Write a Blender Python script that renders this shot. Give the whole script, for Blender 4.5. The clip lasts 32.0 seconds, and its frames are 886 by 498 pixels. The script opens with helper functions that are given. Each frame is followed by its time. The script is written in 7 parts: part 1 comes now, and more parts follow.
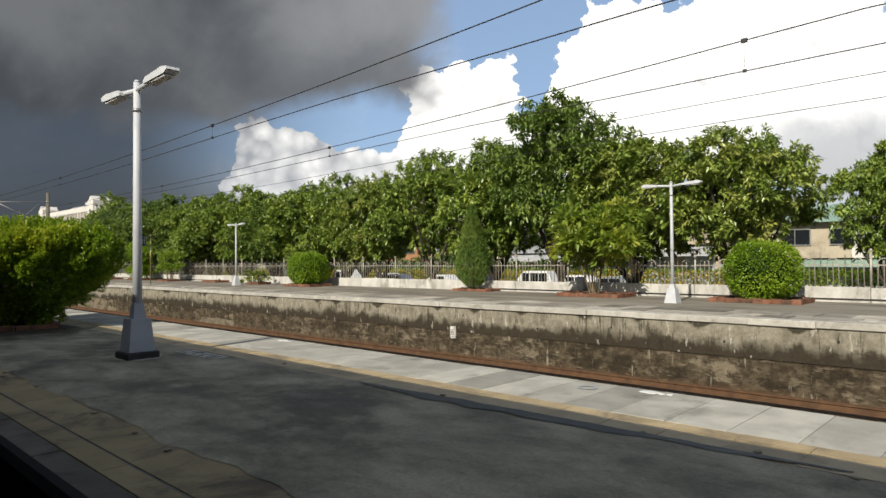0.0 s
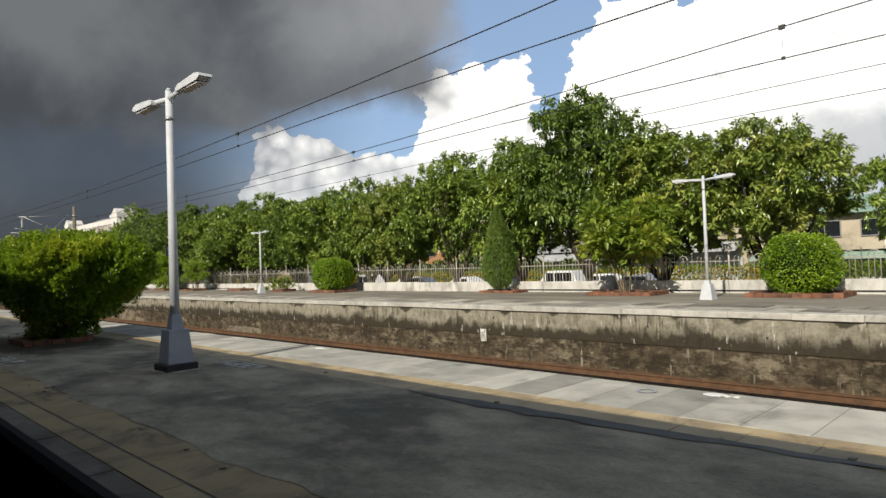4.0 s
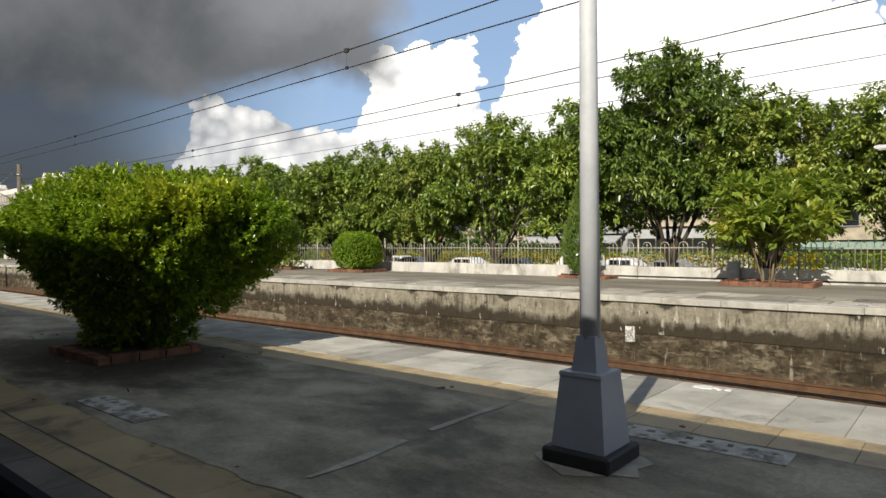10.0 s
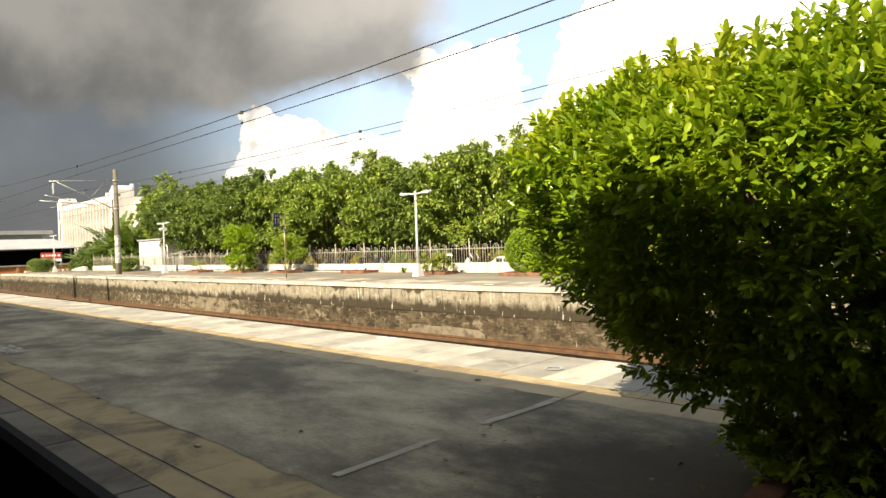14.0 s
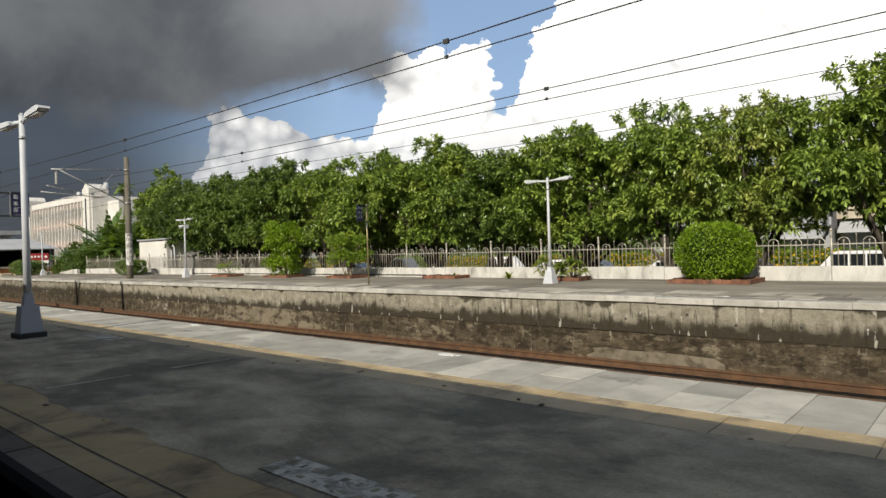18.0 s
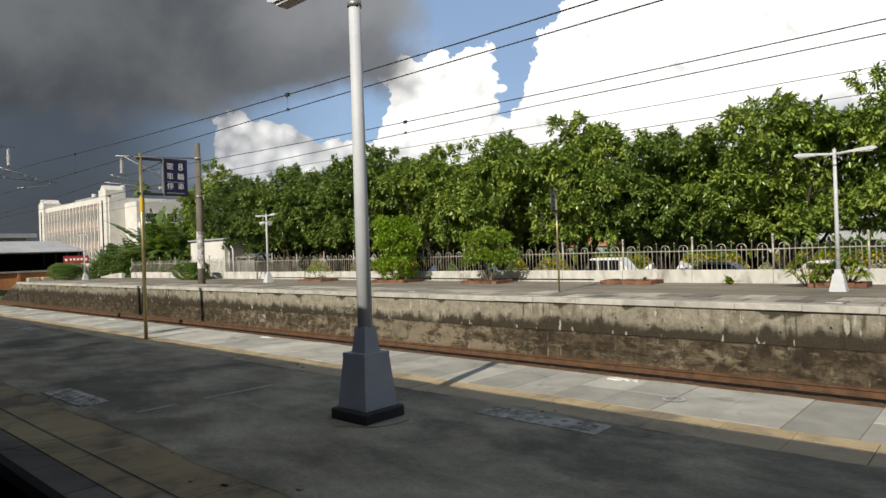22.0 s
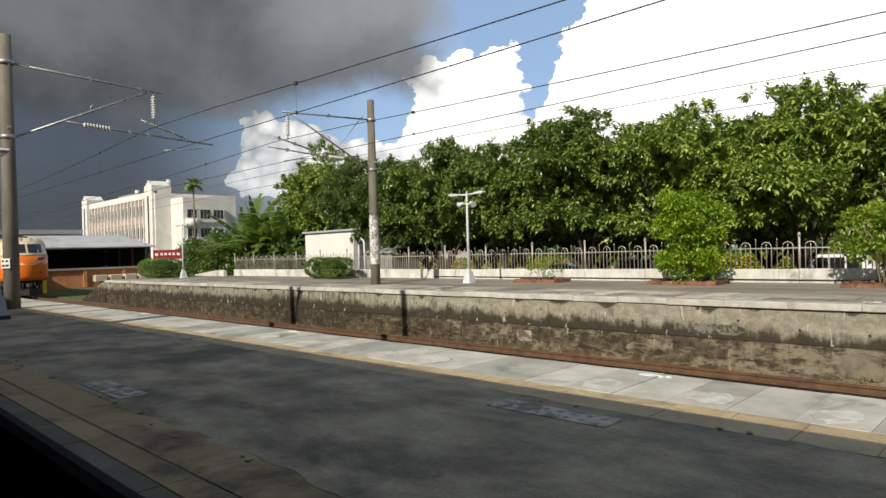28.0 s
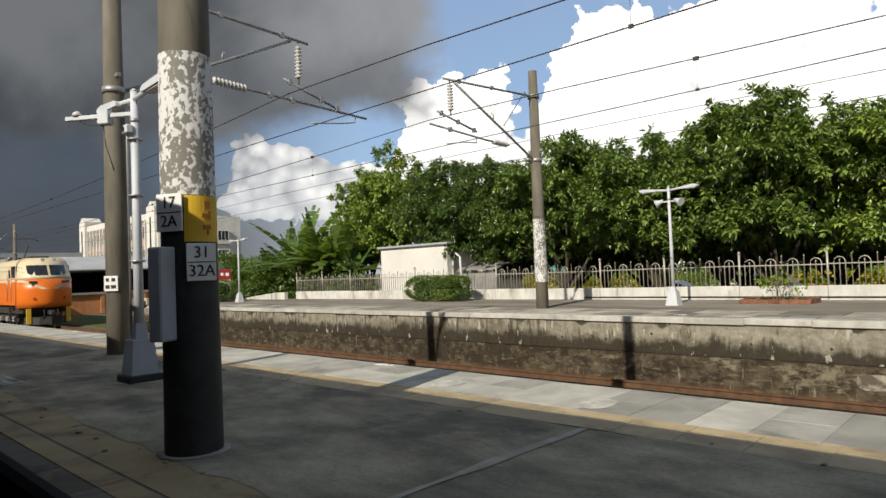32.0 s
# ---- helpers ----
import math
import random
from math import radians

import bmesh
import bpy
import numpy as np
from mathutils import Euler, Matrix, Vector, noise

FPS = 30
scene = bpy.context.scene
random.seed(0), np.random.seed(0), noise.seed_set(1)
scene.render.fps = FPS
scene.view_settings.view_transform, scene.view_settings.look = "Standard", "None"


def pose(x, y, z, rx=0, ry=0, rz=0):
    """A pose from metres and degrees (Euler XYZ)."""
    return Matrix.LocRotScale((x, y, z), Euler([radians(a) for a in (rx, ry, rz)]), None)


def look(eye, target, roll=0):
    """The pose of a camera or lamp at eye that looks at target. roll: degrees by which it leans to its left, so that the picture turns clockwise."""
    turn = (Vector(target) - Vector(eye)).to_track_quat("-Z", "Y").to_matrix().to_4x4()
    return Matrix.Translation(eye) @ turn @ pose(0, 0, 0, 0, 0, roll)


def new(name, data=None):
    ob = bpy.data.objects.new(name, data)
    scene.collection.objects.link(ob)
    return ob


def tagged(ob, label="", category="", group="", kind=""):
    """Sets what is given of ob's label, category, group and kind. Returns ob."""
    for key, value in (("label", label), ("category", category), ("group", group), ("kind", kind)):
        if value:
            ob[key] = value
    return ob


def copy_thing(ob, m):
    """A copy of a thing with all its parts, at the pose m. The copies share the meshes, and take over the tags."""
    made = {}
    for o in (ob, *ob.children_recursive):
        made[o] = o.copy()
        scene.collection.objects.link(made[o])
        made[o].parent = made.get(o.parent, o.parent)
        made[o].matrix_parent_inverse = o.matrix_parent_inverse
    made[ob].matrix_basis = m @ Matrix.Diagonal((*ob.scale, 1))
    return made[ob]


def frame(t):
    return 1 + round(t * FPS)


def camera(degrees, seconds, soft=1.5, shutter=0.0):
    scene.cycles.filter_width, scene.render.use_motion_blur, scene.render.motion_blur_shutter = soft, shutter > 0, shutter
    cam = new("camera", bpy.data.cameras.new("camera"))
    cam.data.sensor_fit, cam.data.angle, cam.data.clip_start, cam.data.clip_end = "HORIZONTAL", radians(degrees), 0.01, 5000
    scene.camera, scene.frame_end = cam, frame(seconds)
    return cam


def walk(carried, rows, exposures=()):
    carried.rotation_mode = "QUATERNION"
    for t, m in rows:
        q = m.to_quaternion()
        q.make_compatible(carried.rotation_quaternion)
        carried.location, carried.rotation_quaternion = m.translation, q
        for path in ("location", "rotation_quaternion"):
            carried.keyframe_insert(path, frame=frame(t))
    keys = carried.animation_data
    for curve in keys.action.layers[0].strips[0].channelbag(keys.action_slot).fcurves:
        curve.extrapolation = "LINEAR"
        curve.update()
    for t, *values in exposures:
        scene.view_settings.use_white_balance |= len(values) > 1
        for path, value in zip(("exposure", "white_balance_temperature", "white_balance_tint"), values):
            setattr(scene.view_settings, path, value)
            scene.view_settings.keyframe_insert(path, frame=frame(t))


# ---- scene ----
cam = camera(69.15, 32.0)
# seconds, eye x, y, z, yaw, pitch, roll
PATH = [
    (0.0, -0.000, 0.014, 1.134, 43.54, 1.01, 0.55),
    (0.5, 0.002, 0.013, 1.128, 44.62, 1.27, 1.10),
    (1.0, 0.006, 0.019, 1.134, 44.54, 1.24, 1.48),
    (1.5, 0.019, 0.014, 1.134, 44.42, 1.25, 1.79),
    (2.0, 0.032, 0.017, 1.125, 44.73, 1.15, 1.82),
    (2.5, 0.037, 0.006, 1.130, 44.98, 1.23, 1.89),
    (3.0, -0.004, 0.002, 1.138, 45.27, 1.24, 1.73),
    (3.5, -0.131, -0.006, 1.140, 45.16, 1.25, 2.07),
    (5.5, -1.193, -0.029, 1.131, 45.83, 1.23, 1.85),
    (6.0, -1.609, -0.001, 1.132, 46.20, 0.92, 2.01),
    (6.5, -2.093, 0.015, 1.139, 46.44, 1.17, 2.38),
    (7.0, -2.643, 0.025, 1.147, 46.26, 1.13, 2.41),
    (7.5, -3.231, 0.020, 1.148, 45.98, 1.17, 2.36),
    (8.0, -3.853, 0.033, 1.139, 43.49, 0.28, 2.76),
    (8.5, -4.497, 0.049, 1.144, 41.27, -0.38, 3.37),
    (9.0, -5.045, 0.000, 1.180, 40.22, 0.05, 4.20),
    (9.5, -5.760, 0.030, 1.152, 39.63, -0.75, 1.20),
    (10.0, -6.415, 0.000, 1.158, 40.00, -0.65, 0.50),
    (10.5, -7.160, -0.030, 1.150, 41.25, -0.80, 0.95),
    (11.0, -7.975, -0.010, 1.128, 42.50, -0.55, 1.34),
    (11.5, -8.820, 0.000, 1.125, 43.05, -0.75, 1.22),
    (12.0, -9.680, 0.010, 1.120, 43.12, -0.59, 1.30),
    (12.5, -10.545, 0.023, 1.118, 43.31, -0.65, 1.90),
    (13.0, -11.406, 0.034, 1.120, 43.54, -0.60, 2.01),
    (13.5, -12.279, 0.030, 1.131, 43.78, -0.54, 2.08),
    (14.0, -13.141, 0.027, 1.129, 44.17, -0.44, 2.12),
    (14.5, -13.965, 0.009, 1.138, 44.45, -0.58, 2.29),
    (15.0, -14.750, 0.011, 1.132, 44.67, -0.67, 2.58),
    (15.5, -15.721, -0.004, 1.138, 44.72, -0.46, 2.70),
    (17.5, -19.328, -0.012, 1.153, 43.35, 1.06, 2.78),
    (18.0, -20.221, -0.012, 1.158, 41.63, -0.18, 1.81),
    (18.5, -21.161, -0.004, 1.131, 40.90, 1.49, 2.48),
    (19.0, -22.089, 0.001, 1.093, 41.10, 1.16, 2.34),
    (19.5, -23.050, 0.029, 1.072, 40.78, 0.97, 1.56),
    (20.0, -23.981, 0.024, 1.083, 41.30, 0.77, 1.58),
    (20.5, -24.914, 0.016, 1.092, 41.57, 0.56, 1.56),
    (21.0, -25.838, 0.011, 1.112, 41.71, 0.32, 1.74),
    (21.5, -26.778, -0.010, 1.152, 41.94, 0.22, 1.95),
    (22.0, -27.711, -0.025, 1.188, 42.07, 0.08, 1.95),
    (22.5, -28.632, -0.010, 1.188, 42.44, 0.04, 1.95),
    (23.0, -29.572, -0.020, 1.186, 42.50, 0.06, 2.05),
    (23.5, -30.487, 0.000, 1.155, 43.11, 0.19, 2.25),
    (24.0, -31.385, -0.026, 1.139, 43.43, 0.18, 2.32),
    (24.5, -32.312, -0.061, 1.148, 43.54, 0.10, 2.15),
    (25.0, -33.282, -0.059, 1.161, 43.78, -0.15, 2.06),
    (25.5, -34.232, -0.061, 1.118, 44.02, 0.18, 2.18),
    (27.5, -38.034, -0.034, 1.124, 44.39, 0.01, 1.50),
    (28.0, -38.954, -0.031, 1.125, 44.17, 0.12, 1.70),
    (28.5, -39.865, -0.042, 1.134, 44.21, 0.04, 1.83),
    (29.0, -40.776, -0.060, 1.153, 44.22, -0.12, 1.96),
    (29.5, -41.693, -0.034, 1.134, 44.45, -0.03, 1.79),
    (30.0, -42.613, -0.020, 1.138, 45.57, 1.57, 3.10),
    (30.5, -43.583, -0.020, 1.140, 44.91, 2.05, 3.23),
    (31.0, -44.577, -0.015, 1.128, 44.49, 2.23, 2.91),
    (31.5, -45.624, -0.005, 1.121, 43.67, 2.16, 2.34),
    (32.0, -46.717, 0.010, 1.111, 43.46, 1.96, 2.26),
]
EXPOSURES = [(0.0, 0.05, 6500, 10), (9.5, 0.1, 6500, 10), (11.0, 0.35, 6800, 10), (12.0, 0.6, 7000, 10), (13.0, 1.0, 7500, 10), (14.0, 1.15, 7900, 10), (15.0, 0.32, 7500, 10), (15.5, 0.3, 7200, 10), (17.5, 0.05, 6500, 10), (19.0, 0.0, 6500, 10), (22.0, -0.02, 6500, 10), (25.0, 0.05, 6500, 10), (28.5, 0.15, 6500, 10), (30.0, 0.1, 6500, 10), (32.0, 0.05, 6500, 10)]
walk(cam, [(t, pose(x, y, z, 90 + pitch, roll, yaw)) for t, x, y, z, yaw, pitch, roll in PATH], EXPOSURES)

# ---- sky, sun ----
SUN_DIR = Vector((0.25, -1.0, 0.68)).normalized()
SUN_ELEV = math.asin(SUN_DIR.z)
sun = new("sun", bpy.data.lights.new("sun", "SUN"))
sun.data.energy, sun.data.angle, sun.data.color = 4.9, radians(0.55), (1.0, 0.93, 0.80)
sun.matrix_world = look(SUN_DIR * 60, (0, 0, 0))
tagged(sun, kind="structure")


class Nodes:
    """Short hand for building node trees."""

    def __init__(self, tree):
        self.t = tree
        self.t.nodes.clear()

    def add(self, kind, values=None):
        n = self.t.nodes.new(kind)
        for k, v in (values or {}).items():
            self.feed(n.inputs[k], v)
        return n

    def feed(self, socket, v):
        if isinstance(v, bpy.types.NodeSocket):
            self.t.links.new(v, socket)
        elif isinstance(v, bpy.types.Node):
            self.t.links.new(v.outputs[0], socket)
        else:
            socket.default_value = v

    def math(self, op, a, b=None, c=None, clamp=False):
        n = self.t.nodes.new("ShaderNodeMath")
        n.operation, n.use_clamp = op, clamp
        for i, v in enumerate((a, b, c)):
            if v is not None:
                self.feed(n.inputs[i], v)
        return n.outputs[0]

    def mix(self, f, a, b, blend="MIX"):
        n = self.t.nodes.new("ShaderNodeMix")
        n.data_type, n.blend_type, n.clamp_factor = "RGBA", blend, True
        for i, v in ((0, f), (6, a), (7, b)):
            if isinstance(v, tuple) and len(v) == 3:
                v = (*v, 1)
            self.feed(n.inputs[i], v)
        return n.outputs[2]

    def step(self, v, lo, hi, a=0.0, b=1.0):
        n = self.t.nodes.new("ShaderNodeMapRange")
        n.interpolation_type = "SMOOTHSTEP"
        for i, q in enumerate((v, lo, hi, a, b)):
            self.feed(n.inputs[i], q)
        return n.outputs[0]

    def noise(self, vec, scale, detail=4.0, rough=0.55, dist=0.0, dims="3D"):
        n = self.t.nodes.new("ShaderNodeTexNoise")
        n.noise_dimensions = dims
        self.feed(n.inputs["Vector"], vec)
        for k, v in (("Scale", scale), ("Detail", detail), ("Roughness", rough), ("Distortion", dist)):
            n.inputs[k].default_value = v
        return n.outputs[0]

    def xyz(self, x, y, z):
        n = self.t.nodes.new("ShaderNodeCombineXYZ")
        for i, v in enumerate((x, y, z)):
            self.feed(n.inputs[i], v)
        return n.outputs[0]


world = bpy.data.worlds.new("world")
scene.world = world
world.use_nodes = True
W = Nodes(world.node_tree)
sky = W.add("ShaderNodeTexSky")
sky.sky_type, sky.sun_disc, sky.sun_elevation, sky.sun_rotation = "NISHITA", False, SUN_ELEV, math.atan2(SUN_DIR.x, SUN_DIR.y)
sky.air_density, sky.dust_density, sky.ozone_density = 1.0, 0.6, 2.0
co = W.add("ShaderNodeTexCoord").outputs["Generated"]
sep = W.add("ShaderNodeSeparateXYZ", {0: co})
dx, dy, dz = sep.outputs
A = radians(44.5)
fwd = W.math("ADD", W.math("MULTIPLY", dx, -math.sin(A)), W.math("MULTIPLY", dy, math.cos(A)))
rgt = W.math("ADD", W.math("MULTIPLY", dx, math.cos(A)), W.math("MULTIPLY", dy, math.sin(A)))
fsafe = W.math("MAXIMUM", fwd, 0.12)
u = W.math("DIVIDE", rgt, fsafe)
v = W.math("DIVIDE", dz, fsafe)
front = W.step(fwd, 0.15, 0.45)
plane = W.xyz(u, v, 0.0)
billow = W.noise(plane, 7.0, 7.0, 0.6, 0.4)
fine = W.noise(plane, 30.0, 6.0, 0.62)
puffs = [W.add("ShaderNodeTexVoronoi") for _ in range(2)]
bent = W.xyz(W.math("ADD", u, W.math("MULTIPLY", W.math("SUBTRACT", fine, 0.5), 0.022)), W.math("ADD", v, W.math("MULTIPLY", W.math("SUBTRACT", billow, 0.5), 0.03)), 0.0)
for n, scale in zip(puffs, (19.0, 46.0)):
    n.feature = "SMOOTH_F1"
    W.feed(n.inputs["Vector"], bent)
    n.inputs["Scale"].default_value = scale
    n.inputs["Smoothness"].default_value = 0.35
puff, puff2 = puffs[0].outputs["Distance"], puffs[1].outputs["Distance"]
# white heaps of cumulus: centre and half widths across and up
HEAPS = [(-0.275, 0.203, 0.044, 0.044), (-0.262, 0.163, 0.068, 0.055), (-0.215, 0.176, 0.045, 0.042), (-0.170, 0.160, 0.045, 0.038), (-0.130, 0.150, 0.045, 0.036), (-0.108, 0.160, 0.028, 0.026), (-0.07, 0.140, 0.042, 0.034),
         (-0.285, 0.122, 0.06, 0.040), (-0.19, 0.115, 0.12, 0.045), (-0.05, 0.10, 0.12, 0.05),
         (-0.012, 0.264, 0.040, 0.048), (0.030, 0.274, 0.045, 0.045), (0.068, 0.268, 0.045, 0.042), (0.112, 0.288, 0.036, 0.052), (0.045, 0.205, 0.085, 0.078), (-0.020, 0.190, 0.050, 0.045), (0.105, 0.205, 0.040, 0.07), (0.06, 0.12, 0.12, 0.07), (0.15, 0.13, 0.08, 0.06),
         (0.18, 0.205, 0.035, 0.035), (0.215, 0.250, 0.055, 0.055), (0.240, 0.318, 0.045, 0.050), (0.272, 0.362, 0.050, 0.048), (0.322, 0.385, 0.050, 0.050), (0.375, 0.355, 0.052, 0.056), (0.30, 0.30, 0.10, 0.09), (0.26, 0.20, 0.12, 0.09),
         (0.462, 0.372, 0.055, 0.060), (0.52, 0.40, 0.07, 0.07), (0.60, 0.41, 0.08, 0.07), (0.42, 0.28, 0.14, 0.11), (0.55, 0.33, 0.16, 0.13), (0.42, 0.20, 0.18, 0.12), (0.62, 0.20, 0.2, 0.14), (0.74, 0.34, 0.18, 0.18), (0.78, 0.2, 0.2, 0.15)]
fine2 = W.noise(W.xyz(v, u, 4.0), 30.0, 6.0, 0.62)
billow2 = W.noise(W.xyz(v, u, 9.0), 9.0, 6.0, 0.6)
hu = W.math("ADD", u, W.math("ADD", W.math("MULTIPLY", W.math("SUBTRACT", fine, 0.5), 0.042), W.math("MULTIPLY", W.math("SUBTRACT", billow, 0.5), 0.05)))
hv = W.math("ADD", v, W.math("ADD", W.math("MULTIPLY", W.math("SUBTRACT", fine2, 0.5), 0.042), W.math("MULTIPLY", W.math("SUBTRACT", billow2, 0.5), 0.05)))
heap = None
for cu, cv, ru, rv in HEAPS:
    a = W.math("POWER", W.math("DIVIDE", W.math("SUBTRACT", hu, cu), ru), 2.0)
    b = W.math("POWER", W.math("DIVIDE", W.math("SUBTRACT", hv, cv), rv), 2.0)
    one = W.math("EXPONENT", W.math("MULTIPLY", W.math("ADD", a, b), -1.6))
    heap = one if heap is None else W.math("ADD", heap, one)
rough_edge = W.math("ADD", W.math("MULTIPLY", W.math("SUBTRACT", billow, 0.5), 0.35),
                    W.math("ADD", W.math("MULTIPLY", W.math("SUBTRACT", 0.36, puff), 0.85), W.math("ADD", W.math("MULTIPLY", W.math("SUBTRACT", 0.36, puff2), 0.55), W.math("MULTIPLY", W.math("SUBTRACT", fine, 0.5), 0.4))))
rim = W.math("ADD", W.math("MINIMUM", heap, 1.6), W.math("MULTIPLY", rough_edge, W.step(heap, 0.08, 0.4)))
white = W.step(rim, 0.46, 0.56)
wisp = W.math("MULTIPLY", W.step(W.noise(plane, 5.0, 6.0, 0.6), 0.5, 0.75), 0.5)
# the grey rain cloud
edge = W.math("SUBTRACT", v, W.math("ADD", 0.246, W.math("MULTIPLY", W.math("ADD", u, 0.03), 0.03)))
side = W.math("SUBTRACT", 0.0, u)
grey_n = W.noise(plane, 3.6, 5.0, 0.5, 0.3)
inside = W.math("ADD", W.math("MINIMUM", W.math("MULTIPLY", edge, 1.0), W.math("MULTIPLY", side, 0.8)), W.math("ADD", W.math("MULTIPLY", W.math("SUBTRACT", grey_n, 0.5), 0.16), W.math("MULTIPLY", W.math("SUBTRACT", billow, 0.5), 0.07)))
grey = W.step(inside, -0.022, 0.03)
veil = W.step(W.math("SUBTRACT", W.math("SUBTRACT", -0.12, u), W.math("MULTIPLY", v, 0.15)), -0.08, 0.35)
shade = W.noise(plane, 3.2, 5.0, 0.5, 0.2)
blue = W.mix(0.5, sky.outputs[0], (4.0, 5.6, 8.2))
haze = W.mix(W.step(v, 0.17, 0.06, 0.0, 0.95), blue, W.mix(W.step(u, -0.5, 0.2), (2.6, 2.85, 3.2), (6.0, 6.3, 6.7)))
sky1 = W.mix(wisp, haze, (6.5, 6.7, 7.0))
sky1 = W.mix(W.math("MULTIPLY", veil, 0.92), sky1, W.mix(W.noise(plane, 5.0, 5.0), (0.33, 0.40, 0.50), (0.78, 0.87, 1.01)))
lit = W.math("ADD", W.step(u, -0.34, 0.14, 0.50, 1.6), W.math("ADD", W.math("MULTIPLY", W.math("SUBTRACT", 0.36, puff), 0.9), W.math("ADD", W.math("MULTIPLY", W.math("SUBTRACT", 0.36, puff2), 0.8), W.math("MULTIPLY", W.math("SUBTRACT", billow, 0.5), 1.7))))
bright = W.mix(lit, (3.6, 3.75, 4.0), (12.0, 11.8, 11.3))
low = W.mix(W.step(W.math("ADD", v, W.math("MULTIPLY", W.math("SUBTRACT", billow, 0.5), 0.14)), 0.22, 0.08, 0.0, 0.6), bright, (4.6, 4.85, 5.2))
# a grey-bellied heap low on the far right
belly = W.math("MULTIPLY", W.step(W.math("ADD", W.math("SUBTRACT", v, 0.22), W.math("MULTIPLY", W.math("SUBTRACT", billow, 0.5), 0.16)), 0.03, -0.05), W.step(u, 0.42, 0.62))
low = W.mix(W.math("MULTIPLY", belly, 0.75), low, (5.0, 5.2, 5.4))
sky2 = W.mix(white, sky1, low)
tex = W.math("ADD", shade, W.math("ADD", W.math("MULTIPLY", W.math("SUBTRACT", grey_n, 0.5), 0.6), W.math("MULTIPLY", W.math("SUBTRACT", billow, 0.5), 0.45)))
tex = W.math("ADD", tex, W.step(v, 0.23, 0.40, -0.20, 0.14))
dark = W.mix(W.step(tex, 0.26, 0.76), (0.68, 0.75, 0.84), (1.65, 1.73, 1.82))
dark = W.mix(W.step(u, -0.42, -0.06, 0.0, 0.7), dark, W.mix(W.step(tex, 0.3, 0.7), (2.2, 2.3, 2.45), (3.5, 3.6, 3.75)))
sky3 = W.mix(grey, sky2, dark)
# the rest of the sky: broken cloud
around = W.noise(co, 2.6, 6.0, 0.58, 0.2)
rest = W.mix(W.step(around, 0.42, 0.6), W.mix(0.55, blue, (1.6, 1.8, 2.1)), W.mix(W.noise(co, 6.0, 4.0), (1.5, 1.5, 1.5), (4.2, 4.1, 3.9)))
final = W.mix(front, rest, sky3)
bg = W.add("ShaderNodeBackground", {"Color": final, "Strength": 0.1})
W.add("ShaderNodeOutputWorld", {"Surface": bg.outputs[0]})


# ---- materials ----
def principled(name):
    m = bpy.data.materials.new(name)
    m.use_nodes = True
    N = Nodes(m.node_tree)
    b = N.add("ShaderNodeBsdfPrincipled")
    N.add("ShaderNodeOutputMaterial", {"Surface": b.outputs[0]})
    return m, N, b


def bump(N, b, height, strength=0.3, distance=0.01):
    n = N.add("ShaderNodeBump", {"Height": height, "Strength": strength, "Distance": distance})
    N.feed(b.inputs["Normal"], n.outputs[0])


def place(N, sx=1, sy=1, sz=1):
    g = N.add("ShaderNodeNewGeometry").outputs["Position"]
    return N.add("ShaderNodeMapping", {"Vector": g, "Scale": (sx, sy, sz)}).outputs[0]


def surface(name, c1, c2, scale=3.0, rough=0.8, metal=0.0, grain=60.0, grain_amount=0.25, bumpy=0.25, spread=0.0, stretch=(1, 1, 1), dirt=None, dirt_at=(0.55, 0.75), spec=0.4):
    """A two-scale mottled surface. spread: how far single pieces differ. dirt: a third colour in blotches."""
    m, N, b = principled(name)
    p = place(N, *stretch)
    big = N.noise(p, scale, 6.0, 0.6, 0.3)
    small = N.noise(p, grain, 4.0, 0.65)
    col = N.mix(N.step(big, 0.3, 0.7), c1, c2)
    if dirt:
        d = N.noise(N.add("ShaderNodeMapping", {"Vector": p, "Location": (7, 3, 5)}).outputs[0], scale * 0.6, 7.0, 0.68, 0.5)
        col = N.mix(N.step(d, *dirt_at), col, dirt)
    f = N.math("ADD", 1.0 - grain_amount / 2, N.math("MULTIPLY", small, grain_amount))
    if spread:
        r = N.add("ShaderNodeObjectInfo").outputs["Random"]
        f = N.math("MULTIPLY", f, N.math("ADD", 1.0 - spread, N.math("MULTIPLY", r, 2 * spread)))
    col = N.mix(1.0, col, N.xyz(f, f, f), "MULTIPLY")
    N.feed(b.inputs["Base Color"], col)
    b.inputs["Roughness"].default_value, b.inputs["Metallic"].default_value = rough, metal
    b.inputs["Specular IOR Level"].default_value = spec
    N.feed(b.inputs["Roughness"], N.math("ADD", rough - 0.08, N.math("MULTIPLY", big, 0.16)))
    if bumpy:
        bump(N, b, N.math("ADD", small, N.math("MULTIPLY", big, 0.6)), bumpy, 0.012)
    return m


